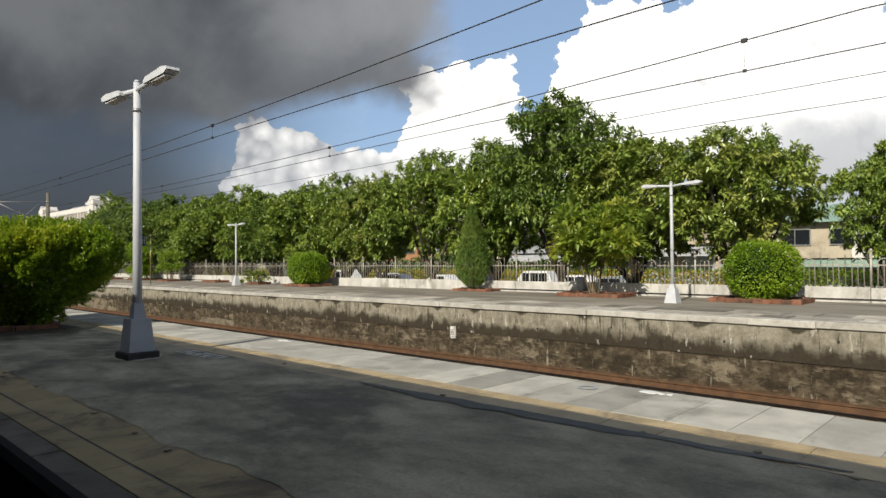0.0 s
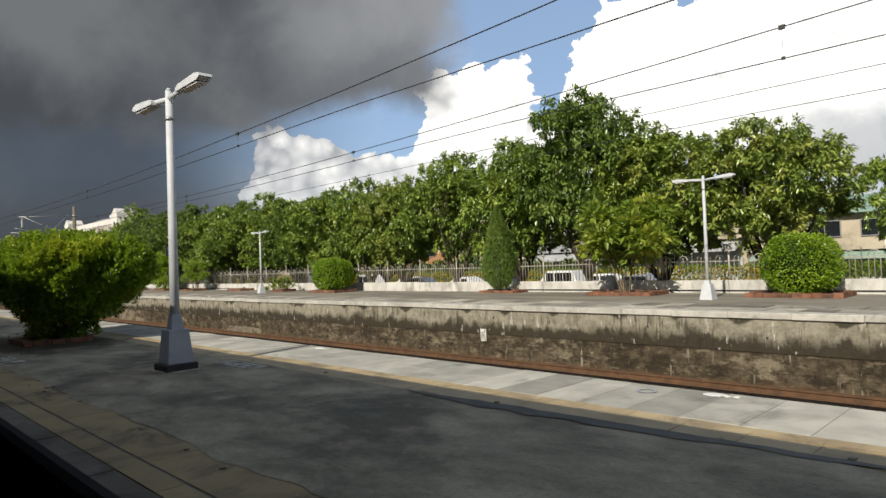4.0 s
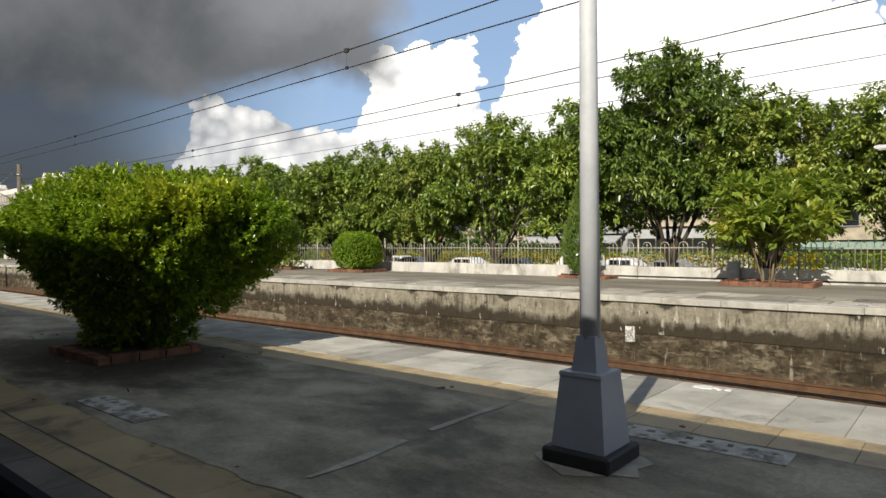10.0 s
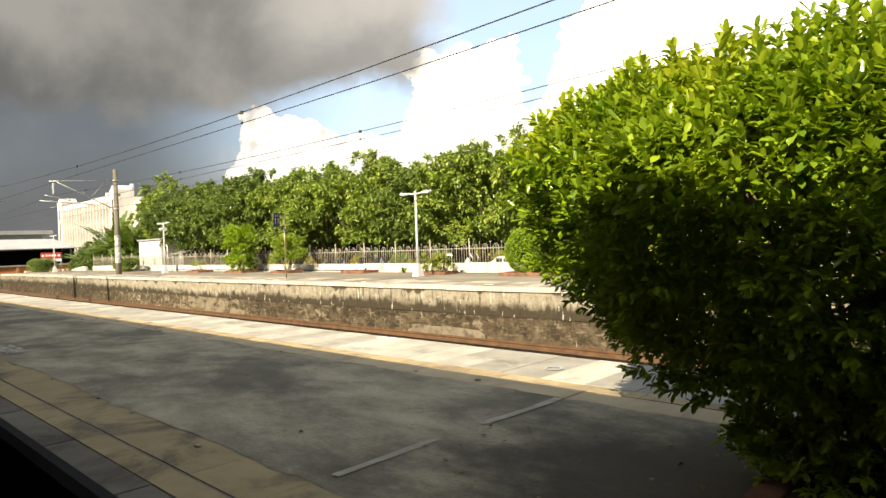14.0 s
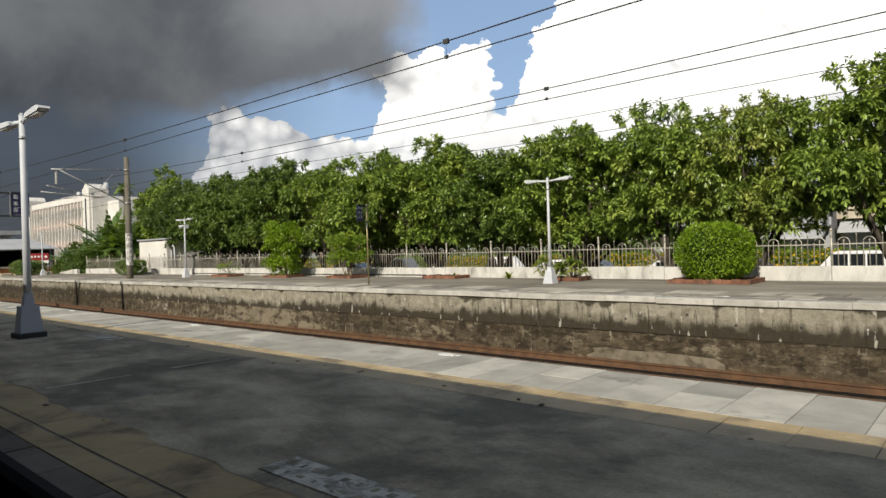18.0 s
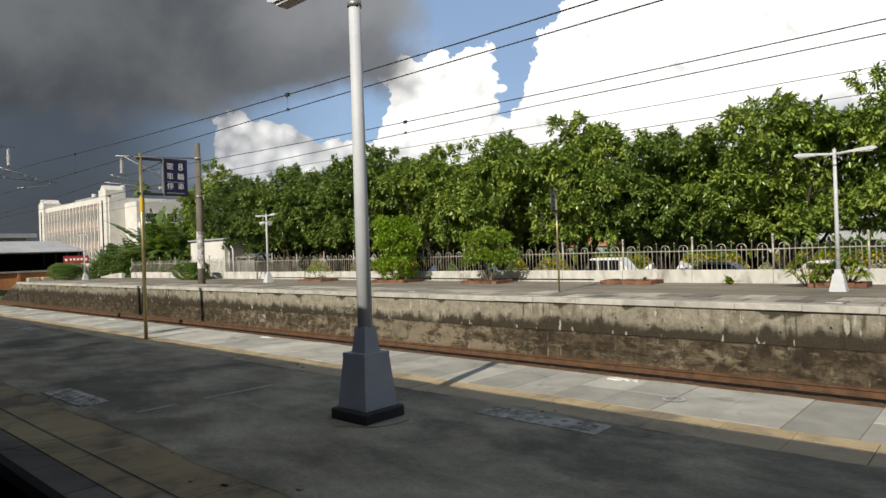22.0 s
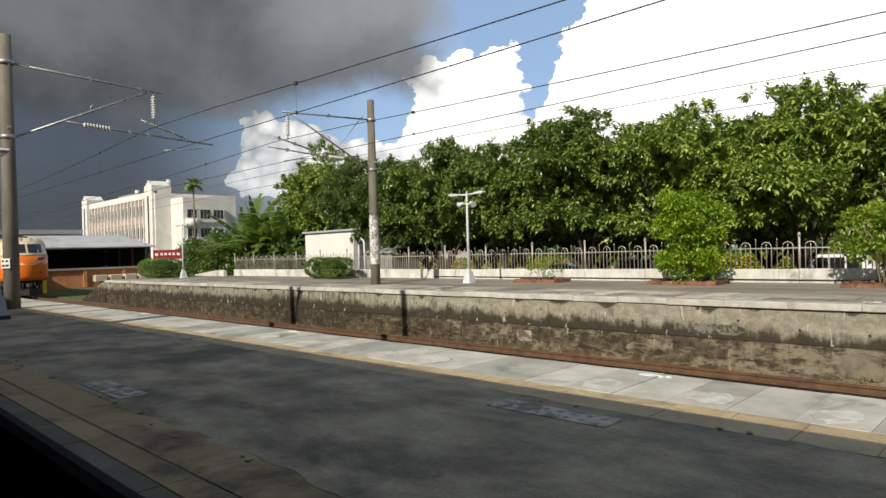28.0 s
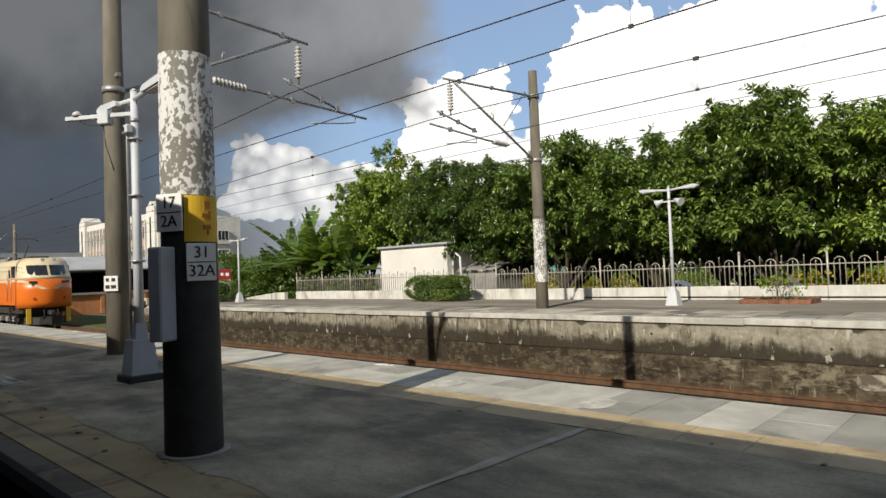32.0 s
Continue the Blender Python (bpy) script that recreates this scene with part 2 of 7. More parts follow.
def leaf_material(name, c1, c2, c3, through_amount=0.35, gloss=0.38):
    m, N, b = principled(name)
    g = N.add("ShaderNodeNewGeometry")
    r = g.outputs["Random Per Island"]
    patch = N.noise(g.outputs["Position"], 0.9, 3.0)
    col = N.mix(r, c1, c2)
    col = N.mix(N.math("MULTIPLY", N.step(patch, 0.45, 0.7), 0.8), col, c3)
    N.feed(b.inputs["Base Color"], col)
    b.inputs["Roughness"].default_value = gloss
    b.inputs["Specular IOR Level"].default_value = 0.55
    t = N.add("ShaderNodeBsdfTranslucent", {"Color": N.mix(0.55, col, (0.35, 0.50, 0.02))})
    mixer = N.add("ShaderNodeMixShader", {0: through_amount, 1: b.outputs[0], 2: t.outputs[0]})
    out = [n for n in N.t.nodes if n.type == "OUTPUT_MATERIAL"][0]
    N.t.links.new(mixer.outputs[0], out.inputs[0])
    return m


def glassy(name, colour, rough=0.06):
    m, N, b = principled(name)
    p = place(N)
    N.feed(b.inputs["Base Color"], N.mix(N.noise(p, 2.0), colour, tuple(q * 1.6 for q in colour)))
    b.inputs["Roughness"].default_value, b.inputs["Specular IOR Level"].default_value = rough, 0.7
    return m


def stained_wall(name, low=False):
    """Old concrete. Upper face: pale, with dark drips, mould fans below the lip and a grimy foot. Lower face: brown
    dirt, black damp, pale wash patches, a crevice's dark painted along the top.
    """
    m, N, b = principled(name)
    g = N.add("ShaderNodeNewGeometry").outputs["Position"]
    s = N.add("ShaderNodeSeparateXYZ", {0: g})
    X, Z = s.outputs[0], s.outputs[2]

    def field(kx, kz, seed, detail=7.0, rough=0.66, dist=0.15):
        return N.noise(N.xyz(N.math("MULTIPLY", X, kx), N.math("MULTIPLY", Z, kz), seed), 1.0, detail, rough, dist)

    def lay(col, f, amount, colour):
        return N.mix(N.math("MULTIPLY", f, amount), col, colour)

    blot, blot2 = field(1.2, 1.5, 0.0), field(3.6, 4.2, 3.0, 8.0, 0.7)
    drip, drip2 = field(4.2, 0.7, 7.0), field(7.5, 0.9, 11.0)
    wide = field(0.16, 0.1, 13.0, 2.0)
    small, speck = N.noise(g, 60.0, 4.0, 0.72), N.noise(g, 19.0, 5.0, 0.7)
    # Shifts the stain thresholds: paler from x=-36 to -53, darker beyond.
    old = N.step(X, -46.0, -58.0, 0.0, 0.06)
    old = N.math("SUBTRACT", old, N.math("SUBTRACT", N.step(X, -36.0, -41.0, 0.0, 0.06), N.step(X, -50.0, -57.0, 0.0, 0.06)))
    stain_shift = N.math("ADD", old, N.math("MULTIPLY", N.math("SUBTRACT", wide, 0.5), 0.3))
    if low:
        col = N.mix(N.step(blot2, 0.32, 0.68), (0.036, 0.027, 0.017), (0.112, 0.089, 0.058))
        wash = N.math("SUBTRACT", N.math("ADD", N.math("MULTIPLY", field(1.5, 2.4, 17.0), 0.7), N.math("MULTIPLY", blot2, 0.3)), stain_shift)
        col = lay(col, N.step(wash, 0.535, 0.63), 0.75, (0.235, 0.200, 0.142))
        damp = N.math("ADD", field(1.9, 2.6, 23.0, 9.0, 0.72), stain_shift)
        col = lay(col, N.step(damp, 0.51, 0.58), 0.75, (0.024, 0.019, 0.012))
        col = lay(col, N.step(N.math("ADD", drip, stain_shift), 0.56, 0.66), 0.55, (0.030, 0.024, 0.015))
        col = lay(col, N.step(drip2, 0.60, 0.68), 0.65, (0.36, 0.325, 0.25))
        dash = N.math("SUBTRACT", field(2.4, 8.5, 37.0, 6.0, 0.6, 0.05), N.math("MULTIPLY", stain_shift, 0.5))
        col = lay(col, N.step(dash, 0.57, 0.64), 0.55, (0.205, 0.172, 0.120))
        col = lay(col, N.step(field(2.0, 7.5, 41.0, 6.0, 0.6, 0.05), 0.57, 0.63), 0.7, (0.022, 0.017, 0.011))
        # Near-black ragged line painted in for the dark crevice under the upper panels.
        ledge = N.math("ADD", Z, N.math("MULTIPLY", N.math("SUBTRACT", blot2, 0.5), 0.16))
        col = lay(col, N.step(ledge, -0.89, -0.865), 0.55, (0.012, 0.010, 0.007))
        col = lay(col, N.step(N.math("ADD", Z, N.math("MULTIPLY", blot, 0.3)), -1.22, -1.38), 0.35, (0.13, 0.075, 0.042))
        moss, green = 0.25, (0.042, 0.043, 0.018)
    else:
        col = N.mix(N.step(blot2, 0.32, 0.68), (0.205, 0.184, 0.138), (0.330, 0.304, 0.240))
        stain = N.math("ADD", N.math("ADD", N.math("MULTIPLY", blot, 0.5), N.math("MULTIPLY", drip, 0.5)), stain_shift)
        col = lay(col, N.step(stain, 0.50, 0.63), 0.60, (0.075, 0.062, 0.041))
        col = lay(col, N.step(N.math("ADD", drip2, stain_shift), 0.57, 0.64), 0.7, (0.034, 0.028, 0.018))
        fan = N.add("ShaderNodeTexVoronoi")
        fan.voronoi_dimensions = "1D"
        N.feed(fan.inputs["W"], N.math("ADD", X, N.math("MULTIPLY", N.math("SUBTRACT", blot2, 0.5), 0.5)))
        fan.inputs["Scale"].default_value = 0.55
        size = N.math("MULTIPLY", N.math("SUBTRACT", N.noise(N.xyz(X, 3.0, 0.0), 0.8, 2.0), 0.5), 0.8)
        m0 = N.math("ADD", N.math("MULTIPLY", fan.outputs["Distance"], 2.1), N.math("SUBTRACT", N.math("MULTIPLY", N.math("SUBTRACT", -0.19, Z), 2.6), N.math("ADD", size, N.math("MULTIPLY", N.math("SUBTRACT", blot2, 0.5), 0.8))))
        col = lay(col, N.step(m0, 0.42, 0.24), 0.9, (0.036, 0.032, 0.021))
        foot = N.math("ADD", Z, N.math("ADD", N.math("MULTIPLY", N.math("SUBTRACT", blot, 0.5), 0.7), N.math("MULTIPLY", N.math("SUBTRACT", drip, 0.5), 0.6)))
        col = lay(col, N.step(N.math("SUBTRACT", foot, stain_shift), -0.46, -0.70), 0.95, (0.034, 0.027, 0.017))
        col = lay(col, N.step(field(6.5, 1.6, 29.0, 4.0, 0.6), 0.625, 0.66), 0.7, (0.48, 0.455, 0.39))
        moss, green = 0.30, (0.070, 0.066, 0.034)
    col = lay(col, N.step(field(2.3, 2.8, 31.0), 0.58, 0.70), moss, green)
    f = N.math("ADD", 0.24, N.math("ADD", N.math("MULTIPLY", small, 0.56), N.math("MULTIPLY", speck, 0.96)))
    N.feed(b.inputs["Base Color"], N.mix(1.0, col, N.xyz(f, f, f), "MULTIPLY"))
    b.inputs["Roughness"].default_value, b.inputs["Specular IOR Level"].default_value = 0.9, 0.2
    bump(N, b, N.math("ADD", N.math("MULTIPLY", blot2, 1.4), N.math("ADD", small, speck)), 0.6, 0.018)
    return m


def asphalt_material():
    """Old asphalt: dark damp stains, pale scuffs dragged along the platform, grit, painted shade round the large shrub.
    """
    m, N, b = principled("asphalt")
    p = place(N)
    big = N.noise(p, 0.55, 7.0, 0.64, 0.2)
    mid = N.noise(N.add("ShaderNodeMapping", {"Vector": p, "Scale": (0.8, 1.25, 1), "Rotation": (0, 0, 0.35)}).outputs[0], 1.6, 7.0, 0.66, 0.2)
    scuff = N.noise(N.add("ShaderNodeMapping", {"Vector": p, "Scale": (1.0, 1.9, 1), "Rotation": (0, 0, 0.6)}).outputs[0], 1.5, 7.0, 0.72, 0.15)
    grit = N.noise(p, 110.0, 3.0, 0.7)
    col = N.mix(N.step(mid, 0.28, 0.72), (0.150, 0.131, 0.092), (0.435, 0.380, 0.272))
    col = N.mix(N.math("MULTIPLY", N.step(big, 0.50, 0.62), 0.7), col, (0.072, 0.065, 0.050))
    col = N.mix(N.math("MULTIPLY", N.step(scuff, 0.52, 0.70), 0.42), col, (0.27, 0.25, 0.205))
    # soil and the large shrub's shade round its planter, painted into the colour
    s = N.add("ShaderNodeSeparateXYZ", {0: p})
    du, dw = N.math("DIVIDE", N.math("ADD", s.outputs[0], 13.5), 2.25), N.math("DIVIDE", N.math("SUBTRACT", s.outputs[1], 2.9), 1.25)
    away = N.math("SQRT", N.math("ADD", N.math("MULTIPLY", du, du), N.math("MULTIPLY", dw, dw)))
    soil_shade = N.step(N.math("ADD", away, N.math("ADD", N.math("MULTIPLY", N.math("SUBTRACT", mid, 0.5), 0.9), N.math("MULTIPLY", N.math("SUBTRACT", scuff, 0.5), 0.7))), 1.15, 0.55)
    col = N.mix(N.math("MULTIPLY", soil_shade, 0.88), col, (0.045, 0.034, 0.024))
    fleck = N.noise(p, 34.0, 4.0, 0.75)
    pits = N.step(N.noise(p, 15.0, 5.0, 0.7), 0.33, 0.45)
    f = N.math("MULTIPLY", N.math("ADD", 0.84, N.math("MULTIPLY", pits, 0.16)), N.math("ADD", 0.70, N.math("ADD", N.math("MULTIPLY", N.step(grit, 0.3, 0.7), 0.22), N.math("MULTIPLY", N.step(fleck, 0.3, 0.7), 0.26))))
    N.feed(b.inputs["Base Color"], N.mix(1.0, col, N.xyz(f, f, f), "MULTIPLY"))
    N.feed(b.inputs["Roughness"], N.math("ADD", 0.72, N.math("MULTIPLY", mid, 0.25)))
    b.inputs["Specular IOR Level"].default_value = 0.35
    bump(N, b, N.math("ADD", grit, N.math("MULTIPLY", mid, 1.5)), 0.3, 0.006)
    return m


M = {}
M["asphalt"] = asphalt_material()
M["paving"] = surface("paving", (0.315, 0.302, 0.262), (0.44, 0.424, 0.37), 2.6, 0.85, grain=80, grain_amount=0.3, bumpy=0.2, spread=0.26, dirt=(0.20, 0.194, 0.168), dirt_at=(0.54, 0.72))
M["yellow_tile"] = surface("yellow_tile", (0.355, 0.272, 0.155), (0.455, 0.360, 0.215), 3.0, 0.8, grain=80, grain_amount=0.35, bumpy=0.15, spread=0.08, dirt=(0.20, 0.16, 0.105), dirt_at=(0.46, 0.68))
# Same tile as the yellow row, lightened to offset the train's shade on it.
M["dull_tile"] = surface("dull_tile", (0.40, 0.318, 0.200), (0.50, 0.405, 0.262), 2.0, 0.85, grain=80, grain_amount=0.3, bumpy=0.12, spread=0.05, dirt=(0.27, 0.22, 0.15), dirt_at=(0.48, 0.70))
# Train-side tiles and slabs, darker than those along the other edge.
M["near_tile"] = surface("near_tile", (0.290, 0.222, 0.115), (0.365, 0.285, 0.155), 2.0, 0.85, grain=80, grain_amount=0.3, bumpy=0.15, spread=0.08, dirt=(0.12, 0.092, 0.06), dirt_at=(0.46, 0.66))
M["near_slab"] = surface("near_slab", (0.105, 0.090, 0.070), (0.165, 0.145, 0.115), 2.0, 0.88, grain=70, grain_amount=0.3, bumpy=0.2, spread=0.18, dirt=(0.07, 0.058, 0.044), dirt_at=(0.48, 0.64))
M["joint"] = surface("joint", (0.15, 0.142, 0.125), (0.22, 0.21, 0.185), 4.0, 0.95)
M["concrete"] = surface("concrete", (0.24, 0.23, 0.21), (0.34, 0.325, 0.29), 1.5, 0.9, grain=50, dirt=(0.13, 0.125, 0.11))
M["cap"] = surface("cap", (0.37, 0.355, 0.315), (0.51, 0.49, 0.44), 3.2, 0.88, grain=50, grain_amount=0.35, spread=0.10, dirt=(0.27, 0.255, 0.215), dirt_at=(0.50, 0.74))
M["far_deck"] = surface("far_deck", (0.185, 0.165, 0.132), (0.285, 0.258, 0.21), 0.7, 0.9, grain=40, grain_amount=0.35, dirt=(0.12, 0.105, 0.083), dirt_at=(0.48, 0.7), stretch=(0.5, 1.5, 1))
M["far_slab"] = surface("far_slab", (0.25, 0.225, 0.187), (0.39, 0.36, 0.305), 1.6, 0.9, grain=50, grain_amount=0.35, spread=0.48, dirt=(0.13, 0.115, 0.092))
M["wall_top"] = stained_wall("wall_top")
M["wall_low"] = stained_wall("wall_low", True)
M["patch_render"] = surface("patch_render", (0.12, 0.100, 0.070), (0.190, 0.162, 0.118), 3.5, 0.9, grain=45, grain_amount=0.3, bumpy=0.2, dirt=(0.075, 0.06, 0.04), dirt_at=(0.50, 0.66))
M["patch_lime"] = surface("patch_lime", (0.20, 0.178, 0.135), (0.36, 0.33, 0.265), 5.0, 0.92, grain=40, grain_amount=0.35, bumpy=0.25, dirt=(0.10, 0.08, 0.055), dirt_at=(0.46, 0.60))
M["patch_hewn"] = surface("patch_hewn", (0.13, 0.118, 0.092), (0.21, 0.19, 0.15), 14.0, 0.95, grain=30, grain_amount=0.5, bumpy=1.0, dirt=(0.05, 0.045, 0.034), dirt_at=(0.44, 0.58))
M["white_wall"] = surface("white_wall", (0.45, 0.435, 0.40), (0.62, 0.605, 0.56), 2.4, 0.85, grain=40, grain_amount=0.25, bumpy=0.12, dirt=(0.24, 0.225, 0.19), dirt_at=(0.50, 0.70), stretch=(1.0, 1.0, 0.45))
M["steel"] = surface("steel", (0.33, 0.305, 0.255), (0.47, 0.44, 0.375), 6.0, 0.5, metal=0.3, grain=120, grain_amount=0.2, bumpy=0.05, dirt=(0.24, 0.18, 0.12), dirt_at=(0.56, 0.8))
M["lamp_paint"] = surface("lamp_paint", (0.48, 0.50, 0.53), (0.57, 0.585, 0.60), 4.0, 0.55, grain=60, grain_amount=0.12, bumpy=0.05, dirt=(0.36, 0.355, 0.34), dirt_at=(0.56, 0.80))
# Darker and bluer than the lamp poles.
M["blue_grey"] = surface("blue_grey", (0.34, 0.36, 0.40), (0.40, 0.42, 0.46), 3.0, 0.5, grain=50, grain_amount=0.1, bumpy=0.06, dirt=(0.25, 0.255, 0.265), dirt_at=(0.6, 0.85))
M["black_paint"] = surface("black_paint", (0.018, 0.018, 0.018), (0.035, 0.034, 0.032), 6.0, 0.6, grain=60, bumpy=0.1)
M["rust"] = surface("rust", (0.080, 0.044, 0.024), (0.140, 0.074, 0.037), 5.0, 0.85, metal=0.1, grain=90, grain_amount=0.4, dirt=(0.048, 0.030, 0.019))
M["ballast"] = surface("ballast", (0.085, 0.063, 0.045), (0.15, 0.115, 0.082), 6.0, 0.95, grain=30, grain_amount=0.6, bumpy=0.6, dirt=(0.10, 0.055, 0.032), dirt_at=(0.45, 0.65))
M["sleeper"] = surface("sleeper", (0.080, 0.060, 0.043), (0.14, 0.108, 0.078), 4.0, 0.95)
M["sleeper_pale"] = surface("sleeper_pale", (0.30, 0.27, 0.22), (0.48, 0.45, 0.38), 9.0, 0.9)
M["earth"] = surface("earth", (0.085, 0.075, 0.045), (0.13, 0.11, 0.065), 0.5, 0.95, grain=14, grain_amount=0.4, dirt=(0.05, 0.075, 0.022), dirt_at=(0.42, 0.62))
M["road"] = surface("road", (0.055, 0.055, 0.055), (0.08, 0.08, 0.078), 0.6, 0.9, grain=40)
M["terracotta"] = surface("terracotta", (0.165, 0.070, 0.040), (0.245, 0.115, 0.068), 6.0, 0.85, grain=60, grain_amount=0.3, spread=0.25, dirt=(0.08, 0.052, 0.036), dirt_at=(0.48, 0.66))
M["soil"] = surface("soil", (0.035, 0.025, 0.016), (0.07, 0.05, 0.03), 8.0, 0.95, bumpy=0.6)
M["bark"] = surface("bark", (0.05, 0.04, 0.03), (0.10, 0.08, 0.06), 6.0, 0.9, grain=40, grain_amount=0.5, bumpy=0.6, stretch=(1, 1, 0.3))
M["leaf_big"] = leaf_material("leaf_big", (0.085, 0.165, 0.015), (0.310, 0.410, 0.028), (0.50, 0.52, 0.05), 0.36, 0.22)
M["leaf_big_low"] = leaf_material("leaf_big_low", (0.080, 0.170, 0.017), (0.300, 0.430, 0.032), (0.42, 0.49, 0.042), 0.36, 0.22)
M["leaf_tree"] = leaf_material("leaf_tree", (0.055, 0.101, 0.018), (0.278, 0.387, 0.066), (0.352, 0.427, 0.077), 0.14, 0.33)
M["leaf_tree_dark"] = leaf_material("leaf_tree_dark", (0.039, 0.075, 0.016), (0.191, 0.283, 0.057), (0.218, 0.286, 0.061), 0.14, 0.33)
M["leaf_tree_warm"] = leaf_material("leaf_tree_warm", (0.069, 0.116, 0.018), (0.298, 0.390, 0.071), (0.379, 0.392, 0.095), 0.14, 0.33)
M["leaf_tree_deep"] = leaf_material("leaf_tree_deep", (0.038, 0.078, 0.018), (0.095, 0.155, 0.036), (0.120, 0.165, 0.040), 0.20, 0.36)
M["leaf_round"] = leaf_material("leaf_round", (0.130, 0.230, 0.014), (0.260, 0.400, 0.024), (0.31, 0.43, 0.032), 0.3, 0.36)
M["leaf_shrub"] = leaf_material("leaf_shrub", (0.120, 0.210, 0.022), (0.250, 0.350, 0.040), (0.32, 0.38, 0.045), 0.35, 0.36)
M["leaf_yellow"] = leaf_material("leaf_yellow", (0.105, 0.185, 0.026), (0.285, 0.350, 0.048), (0.46, 0.44, 0.060), 0.32, 0.34)
M["leaf_cypress"] = leaf_material("leaf_cypress", (0.085, 0.155, 0.028), (0.160, 0.250, 0.042), (0.20, 0.27, 0.045), 0.25, 0.85)
M["leaf_banana"] = leaf_material("leaf_banana", (0.07, 0.13, 0.03), (0.13, 0.20, 0.05), (0.16, 0.22, 0.06), 0.32, 0.3)
M["shade_core"] = surface("shade_core", (0.018, 0.034, 0.008), (0.035, 0.06, 0.014), 12.0, 0.95, bumpy=0.6, spec=0.1)
M["grass"] = surface("grass", (0.065, 0.080, 0.026), (0.125, 0.135, 0.05), 5.0, 0.95, grain=50, grain_amount=0.7, bumpy=0.8, dirt=(0.13, 0.10, 0.06), dirt_at=(0.5, 0.7), spec=0.1)
M["flower"] = leaf_material("flower", (0.60, 0.38, 0.01), (0.70, 0.48, 0.02), (0.62, 0.42, 0.02), 0.3, 0.6)
M["dry_stem"] = surface("dry_stem", (0.16, 0.12, 0.07), (0.24, 0.19, 0.12), 9.0, 0.85, bumpy=0.3)
M["pole_concrete"] = surface("pole_concrete", (0.118, 0.104, 0.080), (0.180, 0.162, 0.128), 2.0, 0.88, grain=50, dirt=(0.075, 0.064, 0.047), stretch=(2, 2, 0.5))
M["cable"] = surface("cable", (0.03, 0.03, 0.03), (0.06, 0.058, 0.055), 5.0, 0.6, metal=0.3, bumpy=0)
M["galvanised"] = surface("galvanised", (0.30, 0.30, 0.29), (0.40, 0.40, 0.39), 8.0, 0.45, metal=0.6, grain=100, bumpy=0.05)
M["ceramic"] = surface("ceramic", (0.50, 0.48, 0.46), (0.6, 0.58, 0.56), 8.0, 0.25, grain=30, grain_amount=0.1, bumpy=0)
M["sign_blue"] = surface("sign_blue", (0.016, 0.015, 0.062), (0.026, 0.024, 0.09), 3.0, 0.5, grain=50, grain_amount=0.12, bumpy=0.03, dirt=(0.05, 0.05, 0.09))
M["sign_white"] = surface("sign_white", (0.68, 0.68, 0.66), (0.78, 0.78, 0.76), 8.0, 0.55, bumpy=0.02)
M["brass_paint"] = surface("brass_paint", (0.30, 0.25, 0.12), (0.38, 0.32, 0.17), 8.0, 0.35, metal=0.6, bumpy=0.04)
M["yellow_paint"] = surface("yellow_paint", (0.62, 0.38, 0.02), (0.70, 0.45, 0.04), 6.0, 0.5, bumpy=0.03, dirt=(0.4, 0.26, 0.05), dirt_at=(0.6, 0.8))
M["board_red"] = surface("board_red", (0.22, 0.012, 0.018), (0.28, 0.02, 0.025), 3.0, 0.5, bumpy=0.03)
M["worn_red"] = surface("worn_red", (0.36, 0.10, 0.02), (0.46, 0.19, 0.03), 20.0, 0.7, bumpy=0.05)
M["red_paint"] = surface("red_paint", (0.42, 0.02, 0.025), (0.5, 0.03, 0.035), 5.0, 0.5, bumpy=0.03)
M["faded_paint"] = surface("faded_paint", (0.34, 0.322, 0.278), (0.52, 0.498, 0.44), 9.0, 0.8, grain=70, grain_amount=0.5, dirt=(0.17, 0.155, 0.122), dirt_at=(0.46, 0.60))
M["train_orange"] = surface("train_orange", (0.66, 0.145, 0.012), (0.72, 0.17, 0.018), 1.0, 0.35, grain=20, grain_amount=0.06, bumpy=0.03, dirt=(0.50, 0.11, 0.015), dirt_at=(0.6, 0.85))
M["train_red"] = surface("train_red", (0.52, 0.055, 0.015), (0.60, 0.075, 0.02), 1.0, 0.4, grain=20, grain_amount=0.06, bumpy=0.03)
M["train_cream"] = surface("train_cream", (0.62, 0.52, 0.34), (0.70, 0.60, 0.42), 1.0, 0.4, grain=20, grain_amount=0.08, bumpy=0.03, dirt=(0.48, 0.38, 0.24), dirt_at=(0.58, 0.82))
M["train_dark"] = surface("train_dark", (0.025, 0.024, 0.022), (0.05, 0.046, 0.04), 5.0, 0.7, bumpy=0.2)
M["train_grey"] = surface("train_grey", (0.22, 0.215, 0.205), (0.30, 0.29, 0.28), 3.0, 0.6, bumpy=0.05)
M["own_grey"] = surface("own_grey", (0.010, 0.010, 0.011), (0.017, 0.017, 0.018), 2.0, 0.85, bumpy=0.05, spec=0.15)
M["window_dark"] = glassy("window_dark", (0.012, 0.014, 0.017))
M["plaster_white"] = surface("plaster_white", (0.60, 0.58, 0.54), (0.70, 0.68, 0.63), 0.5, 0.9, grain=10, grain_amount=0.12, bumpy=0.05, dirt=(0.42, 0.40, 0.36), dirt_at=(0.56, 0.8))
M["plaster_pink"] = surface("plaster_pink", (0.46, 0.335, 0.285), (0.53, 0.40, 0.345), 0.5, 0.9, grain=10, bumpy=0.05)
M["plaster_grey"] = surface("plaster_grey", (0.30, 0.31, 0.33), (0.38, 0.39, 0.41), 0.4, 0.9, grain=8, bumpy=0.05, dirt=(0.2, 0.2, 0.21))
